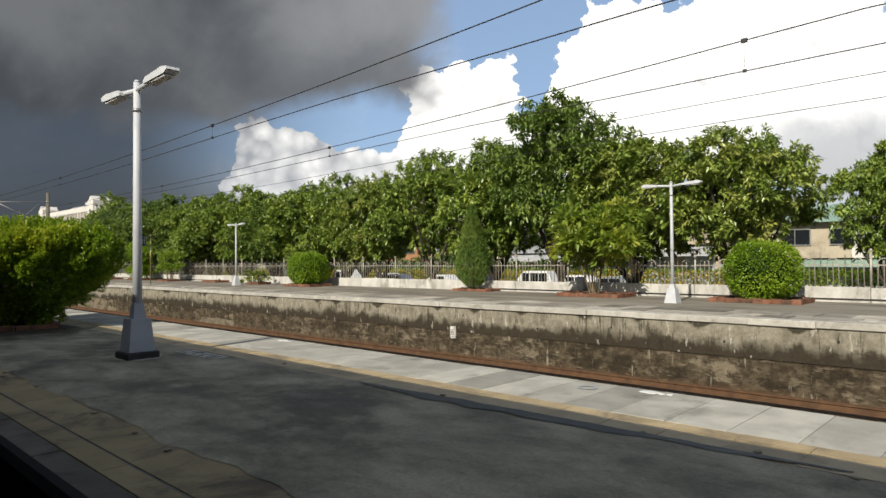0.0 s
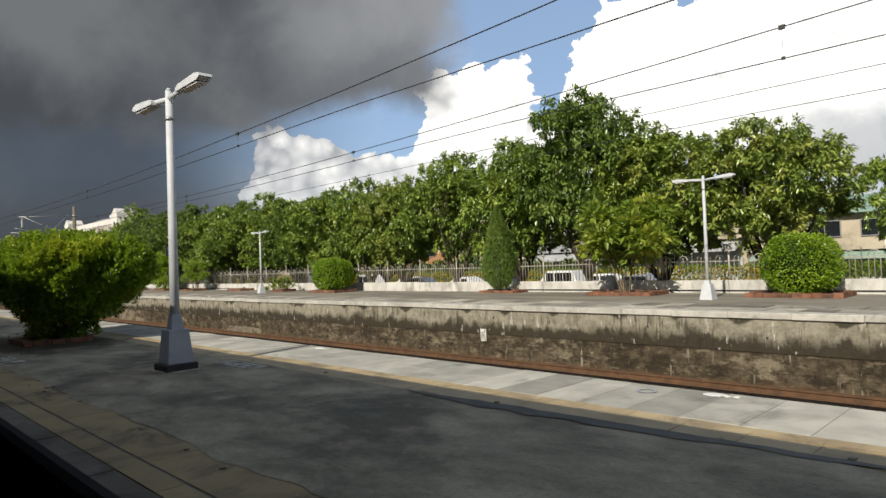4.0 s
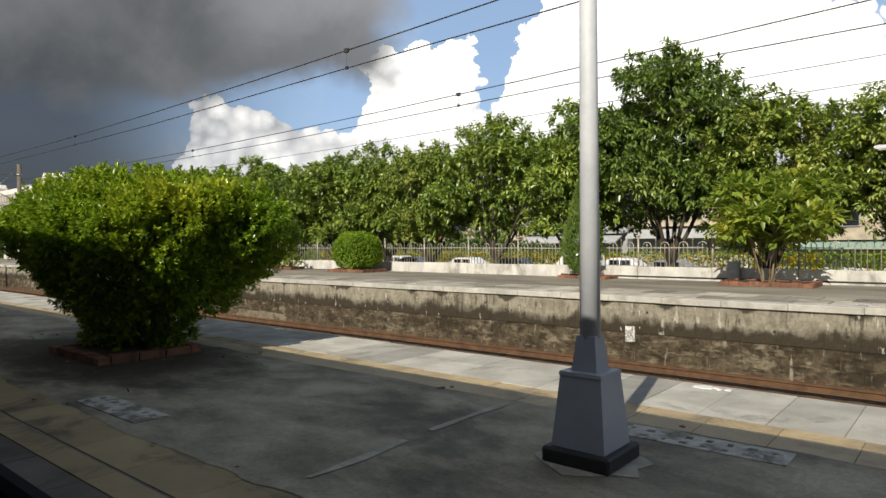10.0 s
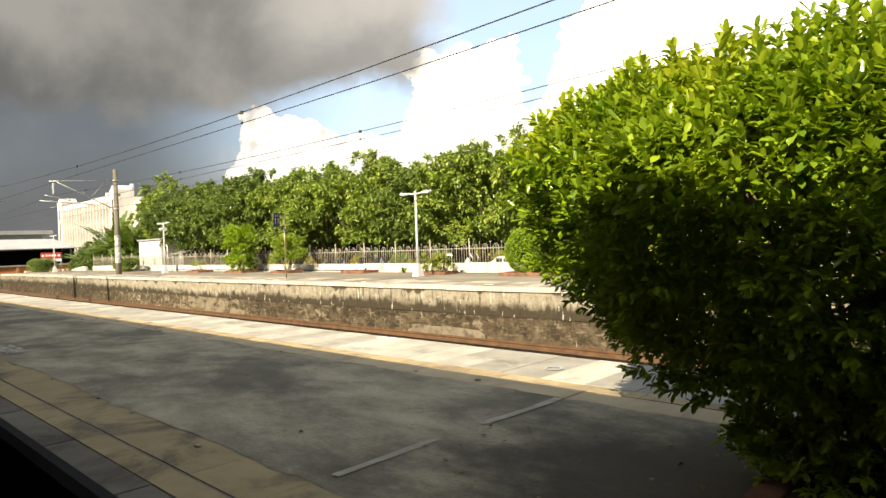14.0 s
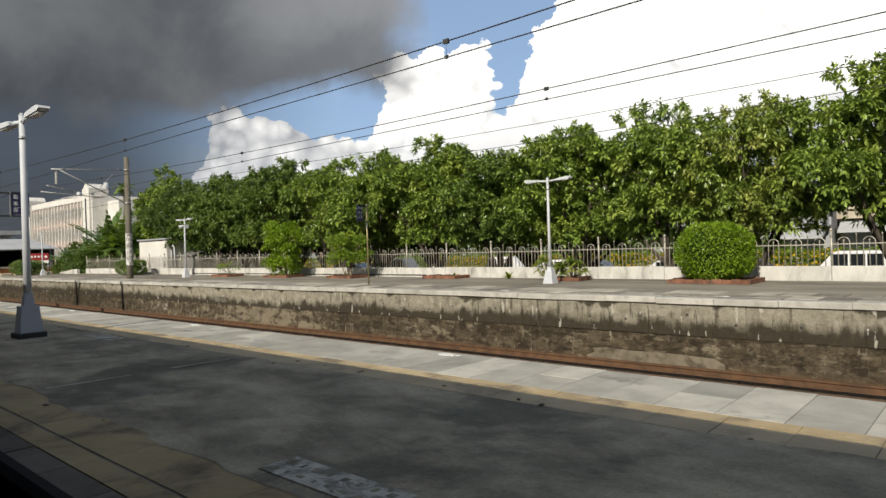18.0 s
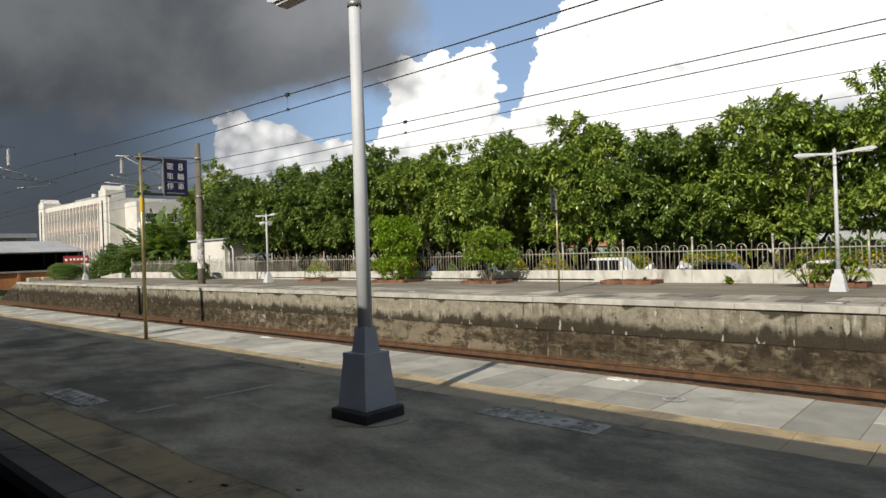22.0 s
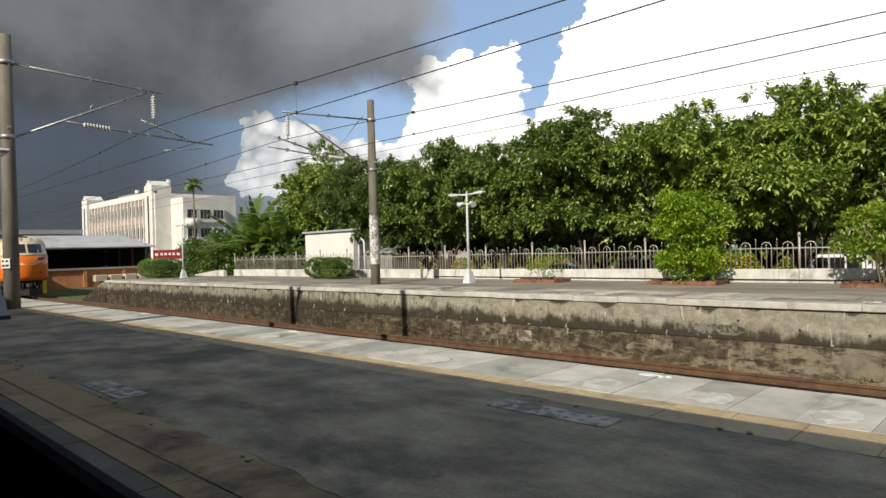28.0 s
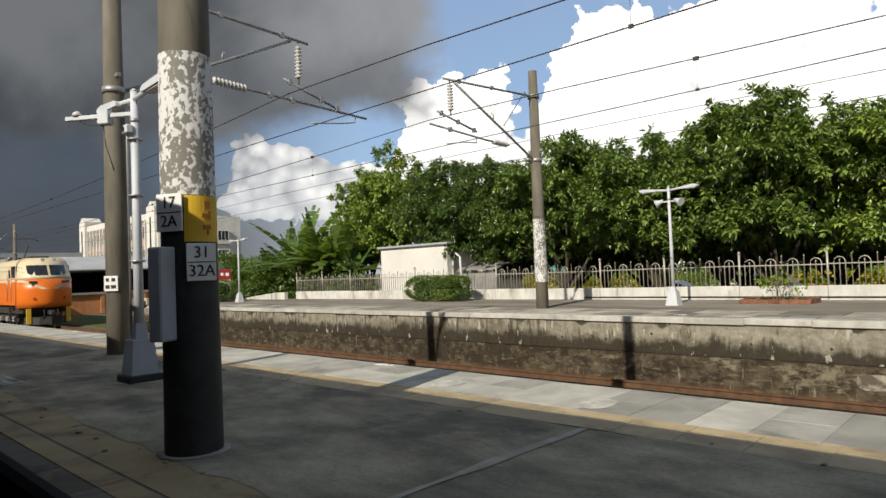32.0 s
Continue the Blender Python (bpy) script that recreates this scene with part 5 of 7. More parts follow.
rosette_plant(-31.75, 18.3, FZ, 1.0, 26, 41, "bushy plant with drooping narrow leaves beside a lamp post")
rosette_plant(-30.95, 18.35, FZ + 0.08, 0.95, 24, 42, "bushy plant with drooping narrow leaves in a brick planter")
loose_shrub("low_plant", -51.9, 18.1, 0.75, 0.62, 43, M["leaf_shrub"], "low leafy plant spreading over a brick planter", 16, 260, 0.10, 0.012, 0.12)
loose_shrub("wall_weed", -41.55, 13.12, 0.42, 0.16, 46, M["leaf_round"], "small green weed at the foot of the stained wall", 7, 60, 0.06, 0.006, 0.2).location.z = -1.55
strap_plant(-36.4, 18.75, FZ + 0.08, 0.3, 14, 44, "small weed in an empty planter", M["leaf_shrub"])
strap_plant(-33.9, 18.9, FZ, 0.55, 34, 45, "reddish low plant at the foot of the white wall", M["leaf_yellow"])


def cypress(x, y):
    rng = np.random.default_rng(51)
    p = thing("cypress", (x, y, FZ), "slim dark green conical cypress by the fence", "tree")
    part("trunk", tubed([(0, 0, 0), (0, 0, 1.0), (0, 0, 2.8)], [0.06, 0.05, 0.015], 8), M["bark"], p)
    n = 12000
    t = rng.random(n) ** 0.75
    a = rng.uniform(0, 2 * math.pi, n)
    r = 0.66 * np.interp(t, [0, 0.1, 0.3, 0.7, 1.0], [0.35, 0.8, 1.0, 0.55, 0.03]) * rng.uniform(0.75, 1.02, n) * (1 + 0.08 * np.sin(5 * a + 9 * t))
    at = np.stack([r * np.cos(a), r * np.sin(a), 0.12 + 3.15 * t], 1)
    out = np.stack([np.cos(a) * 0.5, np.sin(a) * 0.5, np.full(n, 1.1)], 1)
    part("foliage", leaf_mesh("foliage", at, out, 0.12, 0.018, rng, M["leaf_cypress"], 0.0, 0.3), None, p)


cypress(-16.35, 18.9)


# ---- trees behind the fence ----
def tree(name, seed, material, h, rx, ry, crown_from, n_lobes, per, leaf, label, at, turn=0.0):
    """A broad tree: tapered trunk, limbs, a crown of leaf clumps with an uneven outline."""
    rng = np.random.default_rng(seed)
    p = thing(name, at, label, "tree", "row of street trees", turn=turn)
    bm = B()
    fork = crown_from * rng.uniform(0.75, 0.95)
    tube(bm, [(0, 0, -0.1), (0.05, 0.02, fork * 0.5), (0.0, 0.0, fork)], [0.22, 0.17, 0.15], 10)
    zc, rz = (h + crown_from) / 2, (h - crown_from) / 2
    for i in range(7):
        a = 2 * math.pi * (i + rng.random() * 0.7) / 7
        e = Vector((rx * 0.6 * math.cos(a), ry * 0.6 * math.sin(a), zc + rz * rng.uniform(-0.4, 0.5)))
        m1 = Vector((0, 0, fork)).lerp(e, 0.45) + Vector((0, 0, -0.25))
        tube(bm, [(0, 0, fork - 0.1), m1, e], [0.10, 0.07, 0.025], 7, False)
        for k in range(3):
            q = m1.lerp(e, 0.3 + 0.25 * k)
            b = a + rng.uniform(-1.2, 1.2)
            tube(bm, [q, q + Vector((0.8 * math.cos(b), 0.8 * math.sin(b), rng.uniform(0.1, 0.8)))], [0.03, 0.01], 5, False)
    part("trunk", bm, M["bark"], p)
    # the crown: a dozen lobes, each a shell of leafy shoots, with dark hollows between
    at_, out = [], []
    lobes = [(np.array([0.0, 0.0, zc + rz * 0.45]), 1.25)]
    for i in range(n_lobes):
        a, e = 2.4 * i + rng.uniform(-0.4, 0.4), rng.uniform(-0.85, 0.95)
        f = rng.uniform(0.62, 0.86)
        w = math.sqrt(max(0.1, 1 - e * e))
        lobes.append((np.array([rx * f * w * math.cos(a), ry * f * w * math.sin(a), zc + rz * f * e]), rng.uniform(0.7, 1.4)))
    for i in range(11):
        a, q = rng.uniform(0, 6.28), rng.uniform(0.0, 0.85)
        lobes.append((np.array([rx * q * math.cos(a), ry * q * math.sin(a), zc + rz * math.sqrt(1 - q * q) * rng.uniform(0.86, 1.13)]), rng.uniform(0.28, 0.6)))
    for c, r in lobes:
        n = int(per * r * r / 6.5)
        q = rng.normal(0, 1, (n, 3))
        q /= np.linalg.norm(q, axis=1)[:, None]
        q = q[q[:, 2] > -0.3]
        lump = 1 + 0.13 * np.sin(4.1 * q[:, 0] + 5 * c[0]) + 0.13 * np.sin(5.3 * q[:, 1] + 3 * c[1]) + 0.10 * np.sin(6.1 * q[:, 2] + 7 * c[2])
        rr = (r * lump * (1.08 - 0.42 * rng.random(len(q)) ** 1.5))[:, None]
        tuft = np.repeat(c + q * rr * [1.05, 1.05, 0.66], 6, 0)
        way = np.repeat(q * [1, 1, 0.8] + [0, 0, 0.30], 6, 0)
        at_.append(tuft + rng.normal(0, 0.06, tuft.shape))
        out.append(way + rng.normal(0, 0.62, way.shape))
    n = 900
    q = rng.normal(0, 1, (n, 3))
    q *= (rng.random(n) ** 0.5 / np.linalg.norm(q, axis=1))[:, None]
    at_.append(q * [rx * 0.72, ry * 0.72, rz * 0.72] + [0, 0, zc])
    out.append(rng.normal(0, 1, (n, 3)))
    p0, d0 = sprigs(rng, np.concatenate(at_), np.concatenate(out), 6, 0.22)
    part("crown", leaf_mesh("crown", p0, d0, leaf, leaf * 0.215, rng, material, 1.1, 0.25), None, p)
    return p


GZ = -1.46
TREES = [  # x, y, top above the platform, half width, kind
    (1.2, 24.5, 5.2, 2.3, 1), (-5.3, 33.6, 6.2, 1.9, 0), (-8.0, 23.3, 6.1, 2.4, 2), (-11.8, 23.2, 6.2, 2.7, 2), (-15.0, 23.0, 8.1, 2.6, 1), (-19.0, 23.6, 6.9, 2.8, 0),
    (-23.0, 23.4, 7.0, 2.5, 0), (-26.6, 23.0, 6.0, 2.1, 2), (-29.8, 23.4, 6.5, 2.5, 0), (-33.6, 23.6, 6.2, 2.7, 0), (-37.6, 23.4, 5.35, 2.5, 1),
    (-41.5, 23.6, 6.7, 2.8, 0), (-45.2, 23.2, 6.6, 2.7, 0), (-49.0, 23.4, 6.4, 2.8, 0), (-53.4, 23.4, 6.9, 2.9, 1), (-57.6, 23.6, 6.5, 2.7, 1),
    (-61.8, 23.6, 6.8, 2.8, 1), (-65.8, 24.6, 6.7, 2.6, 3), (-69.8, 24.8, 6.8, 2.6, 3), (-50.5, 28.5, 6.6, 3.2, 3), (-57.0, 28.5, 6.9, 3.2, 3), (-63.0, 29.0, 6.9, 3.2, 3), (-39.8, 29.0, 5.6, 3.0, 3)]
kinds = [M["leaf_tree"], M["leaf_tree_dark"], M["leaf_tree_warm"], M["leaf_tree_deep"]]
words = ["broad leafy green street tree behind the fence", "dense dark green street tree behind the fence", "broad street tree with yellowish green leaves", "dense deep green street tree behind the fence"]
masters = {}
for i, (x, y, top, half, kind) in enumerate(TREES):
    key = (kind, i % 2)
    if key not in masters:
        masters[key] = (tree("street_tree", 60 + i, kinds[kind], 8.0, 3.0, 2.8, 2.0, 25, 225, 0.235, words[kind], (x, y, GZ)), 0)
        ob = masters[key][0]
    else:
        ob = copy_thing(masters[key][0], pose(0, 0, 0))
    k = (top - GZ) / 8.7
    ob.matrix_basis = pose(x, y, GZ, 0, 0, (i * 67) % 360) @ Matrix.Diagonal((half / 2.8, half / 2.8, k, 1))


# ---- overhead line ----
def wire(points, r, label, material="cable"):
    bm = tubed(points, r, 5)
    return solid("overhead_wire", bm, M[material], label, "wire", "", "overhead wires")


def sag(x, lo, hi):
    """Height of the carrying wire: lowest in the middle of the span."""
    t = (x + 57.0) / 56.0
    t = t - math.floor(t)
    return lo + (hi - lo) * (2 * t - 1) ** 2


def contact_height(x, z):
    """The contact wire rises a little towards the platform's far end."""
    return z + 0.15 * min(1.0, max(0.0, (x + 21.0) / 11.0)) + 0.008 * math.sin(x * 0.3)


for y, lo, hi, contact in ((7.5, 4.32, 4.955, 4.087), (11.6, 4.41, 4.98, 4.20)):
    xs = [30 - 4 * i for i in range(60)]
    wire([(x, y, sag(x, lo, hi)) for x in xs], 0.011, "dark carrying wire above the track")
    wire([(x, y, contact_height(x, contact)) for x in xs], 0.010, "dark contact wire above the track")
    for i in range(9):
        x = -3.0 - 11.85 * i - (0 if y < 9 else 0.8)
        low_z = contact_height(x, contact)
        d = thing("wire_dropper", (x, y, low_z), "thin dropper with clamps between two overhead wires", "wire dropper", "droppers of the overhead line")
        h = sag(x, lo, hi) - low_z
        part("dropper_rod", tubed([(0, 0, 0), (0, 0, h)], 0.0025, 4), M["cable"], d)
        part("clamp", boxed(-0.05, 0.05, -0.022, 0.022, h - 0.035, h + 0.035), M["cable"], d)
        part("clamp", boxed(-0.03, 0.03, -0.015, 0.015, -0.02, 0.03), M["cable"], d)
for z, words_ in ((4.66, "thin earth wire over the far platform"), (4.16, "thin feeder wire over the far platform")):
    wire([(30 - 6 * i, 15.25, z + 0.14 * math.cos((30 - 6 * i) * 0.11)) for i in range(40)], 0.008, words_)


def insulator(bm, a, b, n=9, r=0.062):
    a, b = Vector(a), Vector(b)
    pts, rs = [], []
    for i in range(n):
        for f, q in ((0.0, 0.03), (0.35, r), (0.55, r), (0.9, 0.03)):
            pts.append(a.lerp(b, (i + f) / n))
            rs.append(q)
    tube(bm, pts, rs, 10)


def cantilever_mast(x, y, z, s, label, arm_z, plate):
    """A concrete mast with bracket, ties and insulators; s: +1 reaches to +y."""
    p = thing("overhead_line_mast", (x, y, z), label, "mast", "overhead line masts")
    part("mast", tubed([(0, 0, -1.0), (0, 0, 3.0), (0, 0, 6.75 - z)], [0.185, 0.165, 0.125], 18), M["pole_concrete"], p)
    if plate:
        part("white_band", tubed([(0, 0, 0.75), (0, 0, 2.55)], [0.184, 0.173], 18, False), M["flaky_white"], p, "peeling white paint band")
    for q in (arm_z + 0.02, arm_z - 1.82):
        part("clamp_band", tubed([(0, 0, q - 0.05), (0, 0, q + 0.05)], 0.172, 16), M["galvanised"], p)
    a = arm_z
    steel = M["galvanised"]

    def bar(name, pts, r, label=""):
        return part(name, tubed([(0, s * u, a + w) for u, w in pts], r, 8), steel, p, label)

    top_tube = bar("top_tube", [(0.16, 0.02), (3.80, -0.17)], 0.030)
    strut = bar("strut_tube", [(0.16, -1.80), (3.40, -0.19)], 0.032)
    bm = B()
    insulator(bm, (0, s * 3.56, a - 0.28), (0, s * 3.56, a - 0.94), 9, 0.075)
    part("hanging_insulator", bm, M["ceramic"], p, "ribbed pale grey insulator")
    bar("hanger", [(3.56, -0.17), (3.56, -1.06)], 0.016)
    if s > 0:
        bar("saddle_bar", [(3.20, -1.00), (4.56, -1.42)], 0.026)
        bar("steady_tube", [(1.25, -1.26), (1.72, -1.32), (5.30, -1.50)], 0.026)
        bar("steady_arm", [(5.00, -1.52), (4.97, -1.63), (4.60, -1.70), (3.83, -1.80)], 0.014)
        i0, i1 = (1.70, -1.315), (2.38, -1.355)
        clips = ((3.35, -1.05), (4.1, -1.28), (4.5, -1.40), (2.9, -1.38), (3.4, -1.405))
    else:
        bar("stay", [(0.58, -0.08), (1.45, -1.02)], 0.016)
        bar("saddle_bar", [(4.04, -1.02), (2.60, -1.33)], 0.026)
        bar("steady_tube", [(1.25, -1.52), (2.20, -1.50), (4.31, -1.36)], 0.026)
        bar("steady_arm", [(2.60, -1.50), (2.62, -1.62), (3.1, -1.66), (3.75, -1.78)], 0.014)
        i0, i1 = (1.35, -1.52), (1.95, -1.505)
        clips = ((3.9, -1.05), (3.3, -1.18), (2.7, -1.31), (3.6, -1.41))
    bm = B()
    insulator(bm, (0, s * i0[0], a + i0[1]), (0, s * i1[0], a + i1[1]), 9, 0.075)
    part("lying_insulator", bm, M["ceramic"], p, "ribbed pale grey insulator")
    for u, w in clips:
        part("clip", boxed(-0.035, 0.035, s * u - 0.035, s * u + 0.035, a + w - 0.05, a + w + 0.06), steel, p)
    for u in (0.45, 1.9, 3.2):
        part("clip", boxed(-0.03, 0.03, s * u - 0.04, s * u + 0.04, a + 0.04 - 0.052 * u - 0.055, a + 0.04 - 0.052 * u + 0.05), steel, top_tube)
    part("eye_bolt", tubed([(0, s * 1.9, a - 0.93), (0.02, s * 1.9, a - 0.80), (0, s * 1.95, a - 0.74)], 0.014, 6), steel, strut)
    part("side_bracket", boxed(-0.24, 0.24, -0.03, 0.03, 4.42 - z, 4.48 - z), M["galvanised"], p)
    return p


cantilever_mast(-57.3, 15.24, FZ, -1, "round concrete overhead-line mast with peeling white band on the far platform", 6.05, True)
near_mast = cantilever_mast(-57.6, 3.91, 0.0, 1, "round brown concrete overhead-line mast carrying bracket and insulators", 6.05, False)
mast_plate = part("number_plate", boxed(-0.11, 0.11, -0.205, -0.19, 1.0, 1.24, bevel=0.003), M["sign_white"], near_mast, "white number plate with dark bars", at=pose(0, 0, 0, 0, 0, 42))
for x0, x1, z0 in ((-0.08, -0.03, 1.15), (0.01, 0.07, 1.15), (-0.085, -0.02, 1.04), (0.0, 0.08, 1.04)):
    part("dark_bar", boxed(x0, x1, -0.209, -0.204, z0, z0 + 0.055), M["black_paint"], mast_plate)
cantilever_mast(-113.0, 15.24, FZ, -1, "distant concrete overhead-line mast", 6.05, False)
cantilever_mast(-113.0, 3.72, 0.0, 1, "distant concrete overhead-line mast", 6.05, False)


def words_mesh(text, size, material, depth=0.004):
    cu = bpy.data.curves.new("words", "FONT")
    cu.body, cu.size, cu.align_x, cu.align_y, cu.extrude = text, size, "CENTER", "CENTER", depth
    ob = bpy.data.objects.new("words", cu)
    scene.collection.objects.link(ob)
    me = bpy.data.meshes.new_from_object(ob.evaluated_get(bpy.context.evaluated_depsgraph_get()))
    bpy.data.objects.remove(ob)
    me.materials.clear()
    me.materials.append(material)
    return me


def numbered_mast():
    """The thick mast beside the train: foot blackened for the train's shade, yellow band, number plates, flaking white
    band.
    """
    p = thing("numbered_mast", (-50.86, 1.95, 0.0), "thick concrete mast with black foot, number plates and flaking white band", "mast")
    part("mast", tubed([(0, 0, -0.5), (0, 0, 3.0), (0, 0, 7.7)], [0.182, 0.160, 0.122], 24), M["pole_concrete"], p)
    # Black of the lower mast carries the train's shade in its colour.
    part("black_foot", tubed([(0, 0, 0.0), (0, 0, 1.64)], [0.184, 0.1752], 24, False), M["black_paint"], p, "black foot with the train's shade in its colour")
    part("concrete_pad", tubed([(0, 0, 0.0), (0, 0, 0.009)], [0.235, 0.215], 11), M["concrete"], p, "pale mortar pad")
    bm = B()
    ring = [[bm.verts.new((r * math.cos(q), r * math.sin(q), z)) for q in np.linspace(-0.60, 0.95, 12)] for r, z in ((0.1795, 1.362), (0.1795, 1.660), (0.1760, 1.660), (0.1760, 1.362))]
    for a, b in zip(ring, ring[1:] + ring[:1]):
        for k in range(11):
            bm.faces.new((a[k], a[k + 1], b[k + 1], b[k]))
    part("yellow_plate", bm, M["yellow_paint"], p, "bent yellow plate with worn red marks")
    part("white_band", tubed([(0, 0, 1.665), (0, 0, 2.60)], [0.1738, 0.1672], 24, False), M["flaky_white"], p, "flaking white paint band")
    turn = 86.0
    for dz, rows, ang in ((1.11, ("31", "32A"), turn), (1.43, ("17", "2A"), turn - 58)):
        m = pose(0, 0, 0, 0, 0, ang)
        plate = part("number_plate", boxed(-0.095, 0.095, -0.196, -0.184, dz, dz + 0.24, bevel=0.003), M["sign_white"], p, "white enamel number plate", at=m)
        part("divider", boxed(-0.09, 0.09, -0.199, -0.1955, dz + 0.117, dz + 0.123), M["black_paint"], plate)
        for k, w in enumerate(rows):
            part("figures", words_mesh(w, 0.105, M["black_paint"], 0.002), None, plate, "black figures", at=pose(0, -0.199, dz + 0.18 - 0.118 * k, 90, 0, 0))
    for q0, q1, z0, z1 in ((-0.012, 0.030, 1.575, 1.625), (-0.030, 0.008, 1.525, 1.545), (0.012, 0.035, 1.500, 1.560), (-0.020, 0.034, 1.440, 1.470), (0.004, 0.020, 1.405, 1.44)):
        part("red_mark", boxed(q0, q1, -0.1825, -0.1735, z0, z1), M["worn_red"], p, "worn red mark", at=pose(0, 0, 0, 0, 0, turn + 14))
    bm = boxed(-0.055, 0.055, -0.30, -0.17, 0.74, 1.33, bevel=0.01)
    part("switch_box", bm, M["blue_grey"], p, "grey steel cable box", at=pose(0, 0, 0, 0, 0, turn - 66))
    return p


numbered_mast()


# ---- stop signs for trains ----
def stop_sign(name, x, y, z, s, label, band="yellow_paint"):
    """A steel post with a blue board on two arms; s: +1 the board reaches to +y. It faces +x."""
    p = thing(name, (x, y, z), label, "sign", "train stop signs")
    part("pole", tubed([(0, 0, 0), (0, 0, 2.80)], 0.027, 12), M["brass_paint"], p, "tarnished steel pole")
    part("yellow_band", tubed([(0, 0, 1.92), (0, 0, 2.14)], 0.0305, 12, False), M[band], p, "painted band")
    for q in (2.72, 2.19):
        part("board_arm", boxed(-0.02, 0.02, *sorted((-s * 0.06, s * 0.72)), q - 0.018, q + 0.018), M["cable"], p)
    part("brace", tubed([(0, s * 0.02, 2.53), (0, s * 0.34, 2.70)], 0.006, 5), M["cable"], p)
    y0, y1 = sorted((s * 0.33, s * 0.72))
    board = part("board", boxed(-0.012, 0.018, y0, y1, 2.17, 2.75, bevel=0.003), M["sign_blue"], p, "dark blue board with white characters")
    part("board_edge", boxed(-0.02, 0.024, *sorted((s * 0.325, s * 0.345)), 2.17, 2.75), M["galvanised"], board, "pale steel edge")
    mid = (y0 + y1) / 2
    for dy, column in ((-0.085, "電車停"), (0.085, "8輛車")):
        for k, w in enumerate(column):
            part("character", words_mesh(w, 0.16 if w == "8" else 0.112, M["sign_white"], 0.002), None, board, "white painted character", at=pose(0.0205, mid + dy, 2.625 - 0.155 * k, 90, 0, 90))
    part("underline", boxed(0.0175, 0.0205, mid - 0.14, mid + 0.14, 2.215, 2.220), M["sign_white"], board)
    part("underline", boxed(0.0175, 0.0205, mid - 0.14, mid + 0.14, 2.388, 2.392), M["sign_white"], board)
    return p


stop_sign("stop_sign", -37.55, 4.14, 0.0, 1, "dark blue train stop sign with white characters on a steel post")
stop_sign("stop_sign", -37.50, 1.75, 0.0, -1, "dark blue train stop sign close beside the train")
far_sign = stop_sign("stop_sign", -37.08, 15.0, FZ, -1, "dark blue train stop sign on a grey post, far platform", "galvanised")
far_sign.matrix_basis = pose(-37.08, 15.0, FZ, 0, 0, 22)

# ---- small cabinet on the wall ----
box_thing = thing("meter_box", (-11.85, 19.42, FZ), "small grey metal meter box at the white wall", "meter box")
part("case", boxed(-0.16, 0.16, -0.10, 0.08, 0.0, 0.58, bevel=0.015), M["blue_grey"], box_thing)
part("door", boxed(-0.13, 0.13, -0.115, -0.10, 0.10, 0.52, bevel=0.005), M["galvanised"], box_thing)


# ---- painted notices on the asphalt ----
def painted_notice(x, y, length, depth, turn=0.0):
    n = thing("painted_notice", (x, y, 0.001), "worn white painted notice on the asphalt, no longer legible", "painted marking", "worn notices on the asphalt", turn=turn)
    part("white_field", boxed(-length / 2, length / 2, -depth / 2, depth / 2, -0.006, 0.0045), M["faded_paint"], n)
    k = int(length / 0.11)
    for i in range(k):
        w = 0.035 + 0.015 * math.sin(i * 2.7 + x)
        for r, hgt in ((0.05, 0.028), (-0.06, 0.018)):
            cx = -length / 2 + (i + 0.6) * length / (k + 0.4)
            part("dark_bar", boxed(cx - w / 2, cx + w / 2, r - hgt, r + hgt * 0.6, 0.0, 0.0062), M["asphalt"], n)


for x, y in ((-7.65, 3.72), (-11.08, 2.0), (-22.8, 2.0), (-33.95, 1.98), (-30.2, 3.68), (-44.95, 1.96), (-41.5, 3.6), (-56.0, 2.0)):
    painted_notice(x, y, 0.95, 0.24)


# ---- hut, shelter and buildings ----
def window(parent, m, w, h, panes=2, frame_mat="plaster_white", glass="window_dark", sill=True):
    """A window in the plane x-z of m: recessed glass, frame, mullions, sill."""
    g = part("window", boxed(-w / 2, w / 2, -0.02, 0.02, 0, h), M[glass], parent, at=m)
    bm = B()
    t = 0.07
    for a in ((-w / 2 - t, w / 2 + t, -0.10, 0.03, -t, 0), (-w / 2 - t, w / 2 + t, -0.10, 0.03, h, h + t), (-w / 2 - t, -w / 2, -0.10, 0.03, 0, h), (w / 2, w / 2 + t, -0.10, 0.03, 0, h)):
        box(bm, *a)
    for k in range(1, panes):
        q = -w / 2 + w * k / panes
        box(bm, q - 0.025, q + 0.025, -0.06, -0.02, 0, h)
    part("frame", bm, M[frame_mat], g)
    return g


hut = thing("equipment_hut", (-69.7, 23.2, GZ), "plain white rendered equipment hut behind the fence", "hut")
part("wall", boxed(-2.35, 2.35, -1.1, 1.1, 0, 3.82), M["plaster_white"], hut)
part("roof", boxed(-2.5, 2.5, -1.25, 1.25, 3.82, 3.93, bevel=0.02), M["plaster_grey"], hut, "thin grey roof slab")
part("pipe", tubed([(2.42, -0.8, 0.5), (2.42, -0.8, 3.0), (2.6, -0.8, 3.4), (2.9, -0.8, 3.2), (3.0, -0.8, 0.5)], 0.06, 8), M["lamp_paint"], hut, "white bent pipe")
annex = thing("tin_shed", (-65.4, 24.0, GZ), "small grey shed with a sloping tin roof", "shed")
part("wall", boxed(-1.9, 0.2, -1.0, 1.0, 0, 2.5), M["train_grey"], annex)
bm = B()
prism(bm, [(1.2, 3.15), (-1.2, 2.55), (-1.2, 2.62), (1.2, 3.22)], "x", -2.0, 0.4)
part("roof", bm, M["train_grey"], annex)


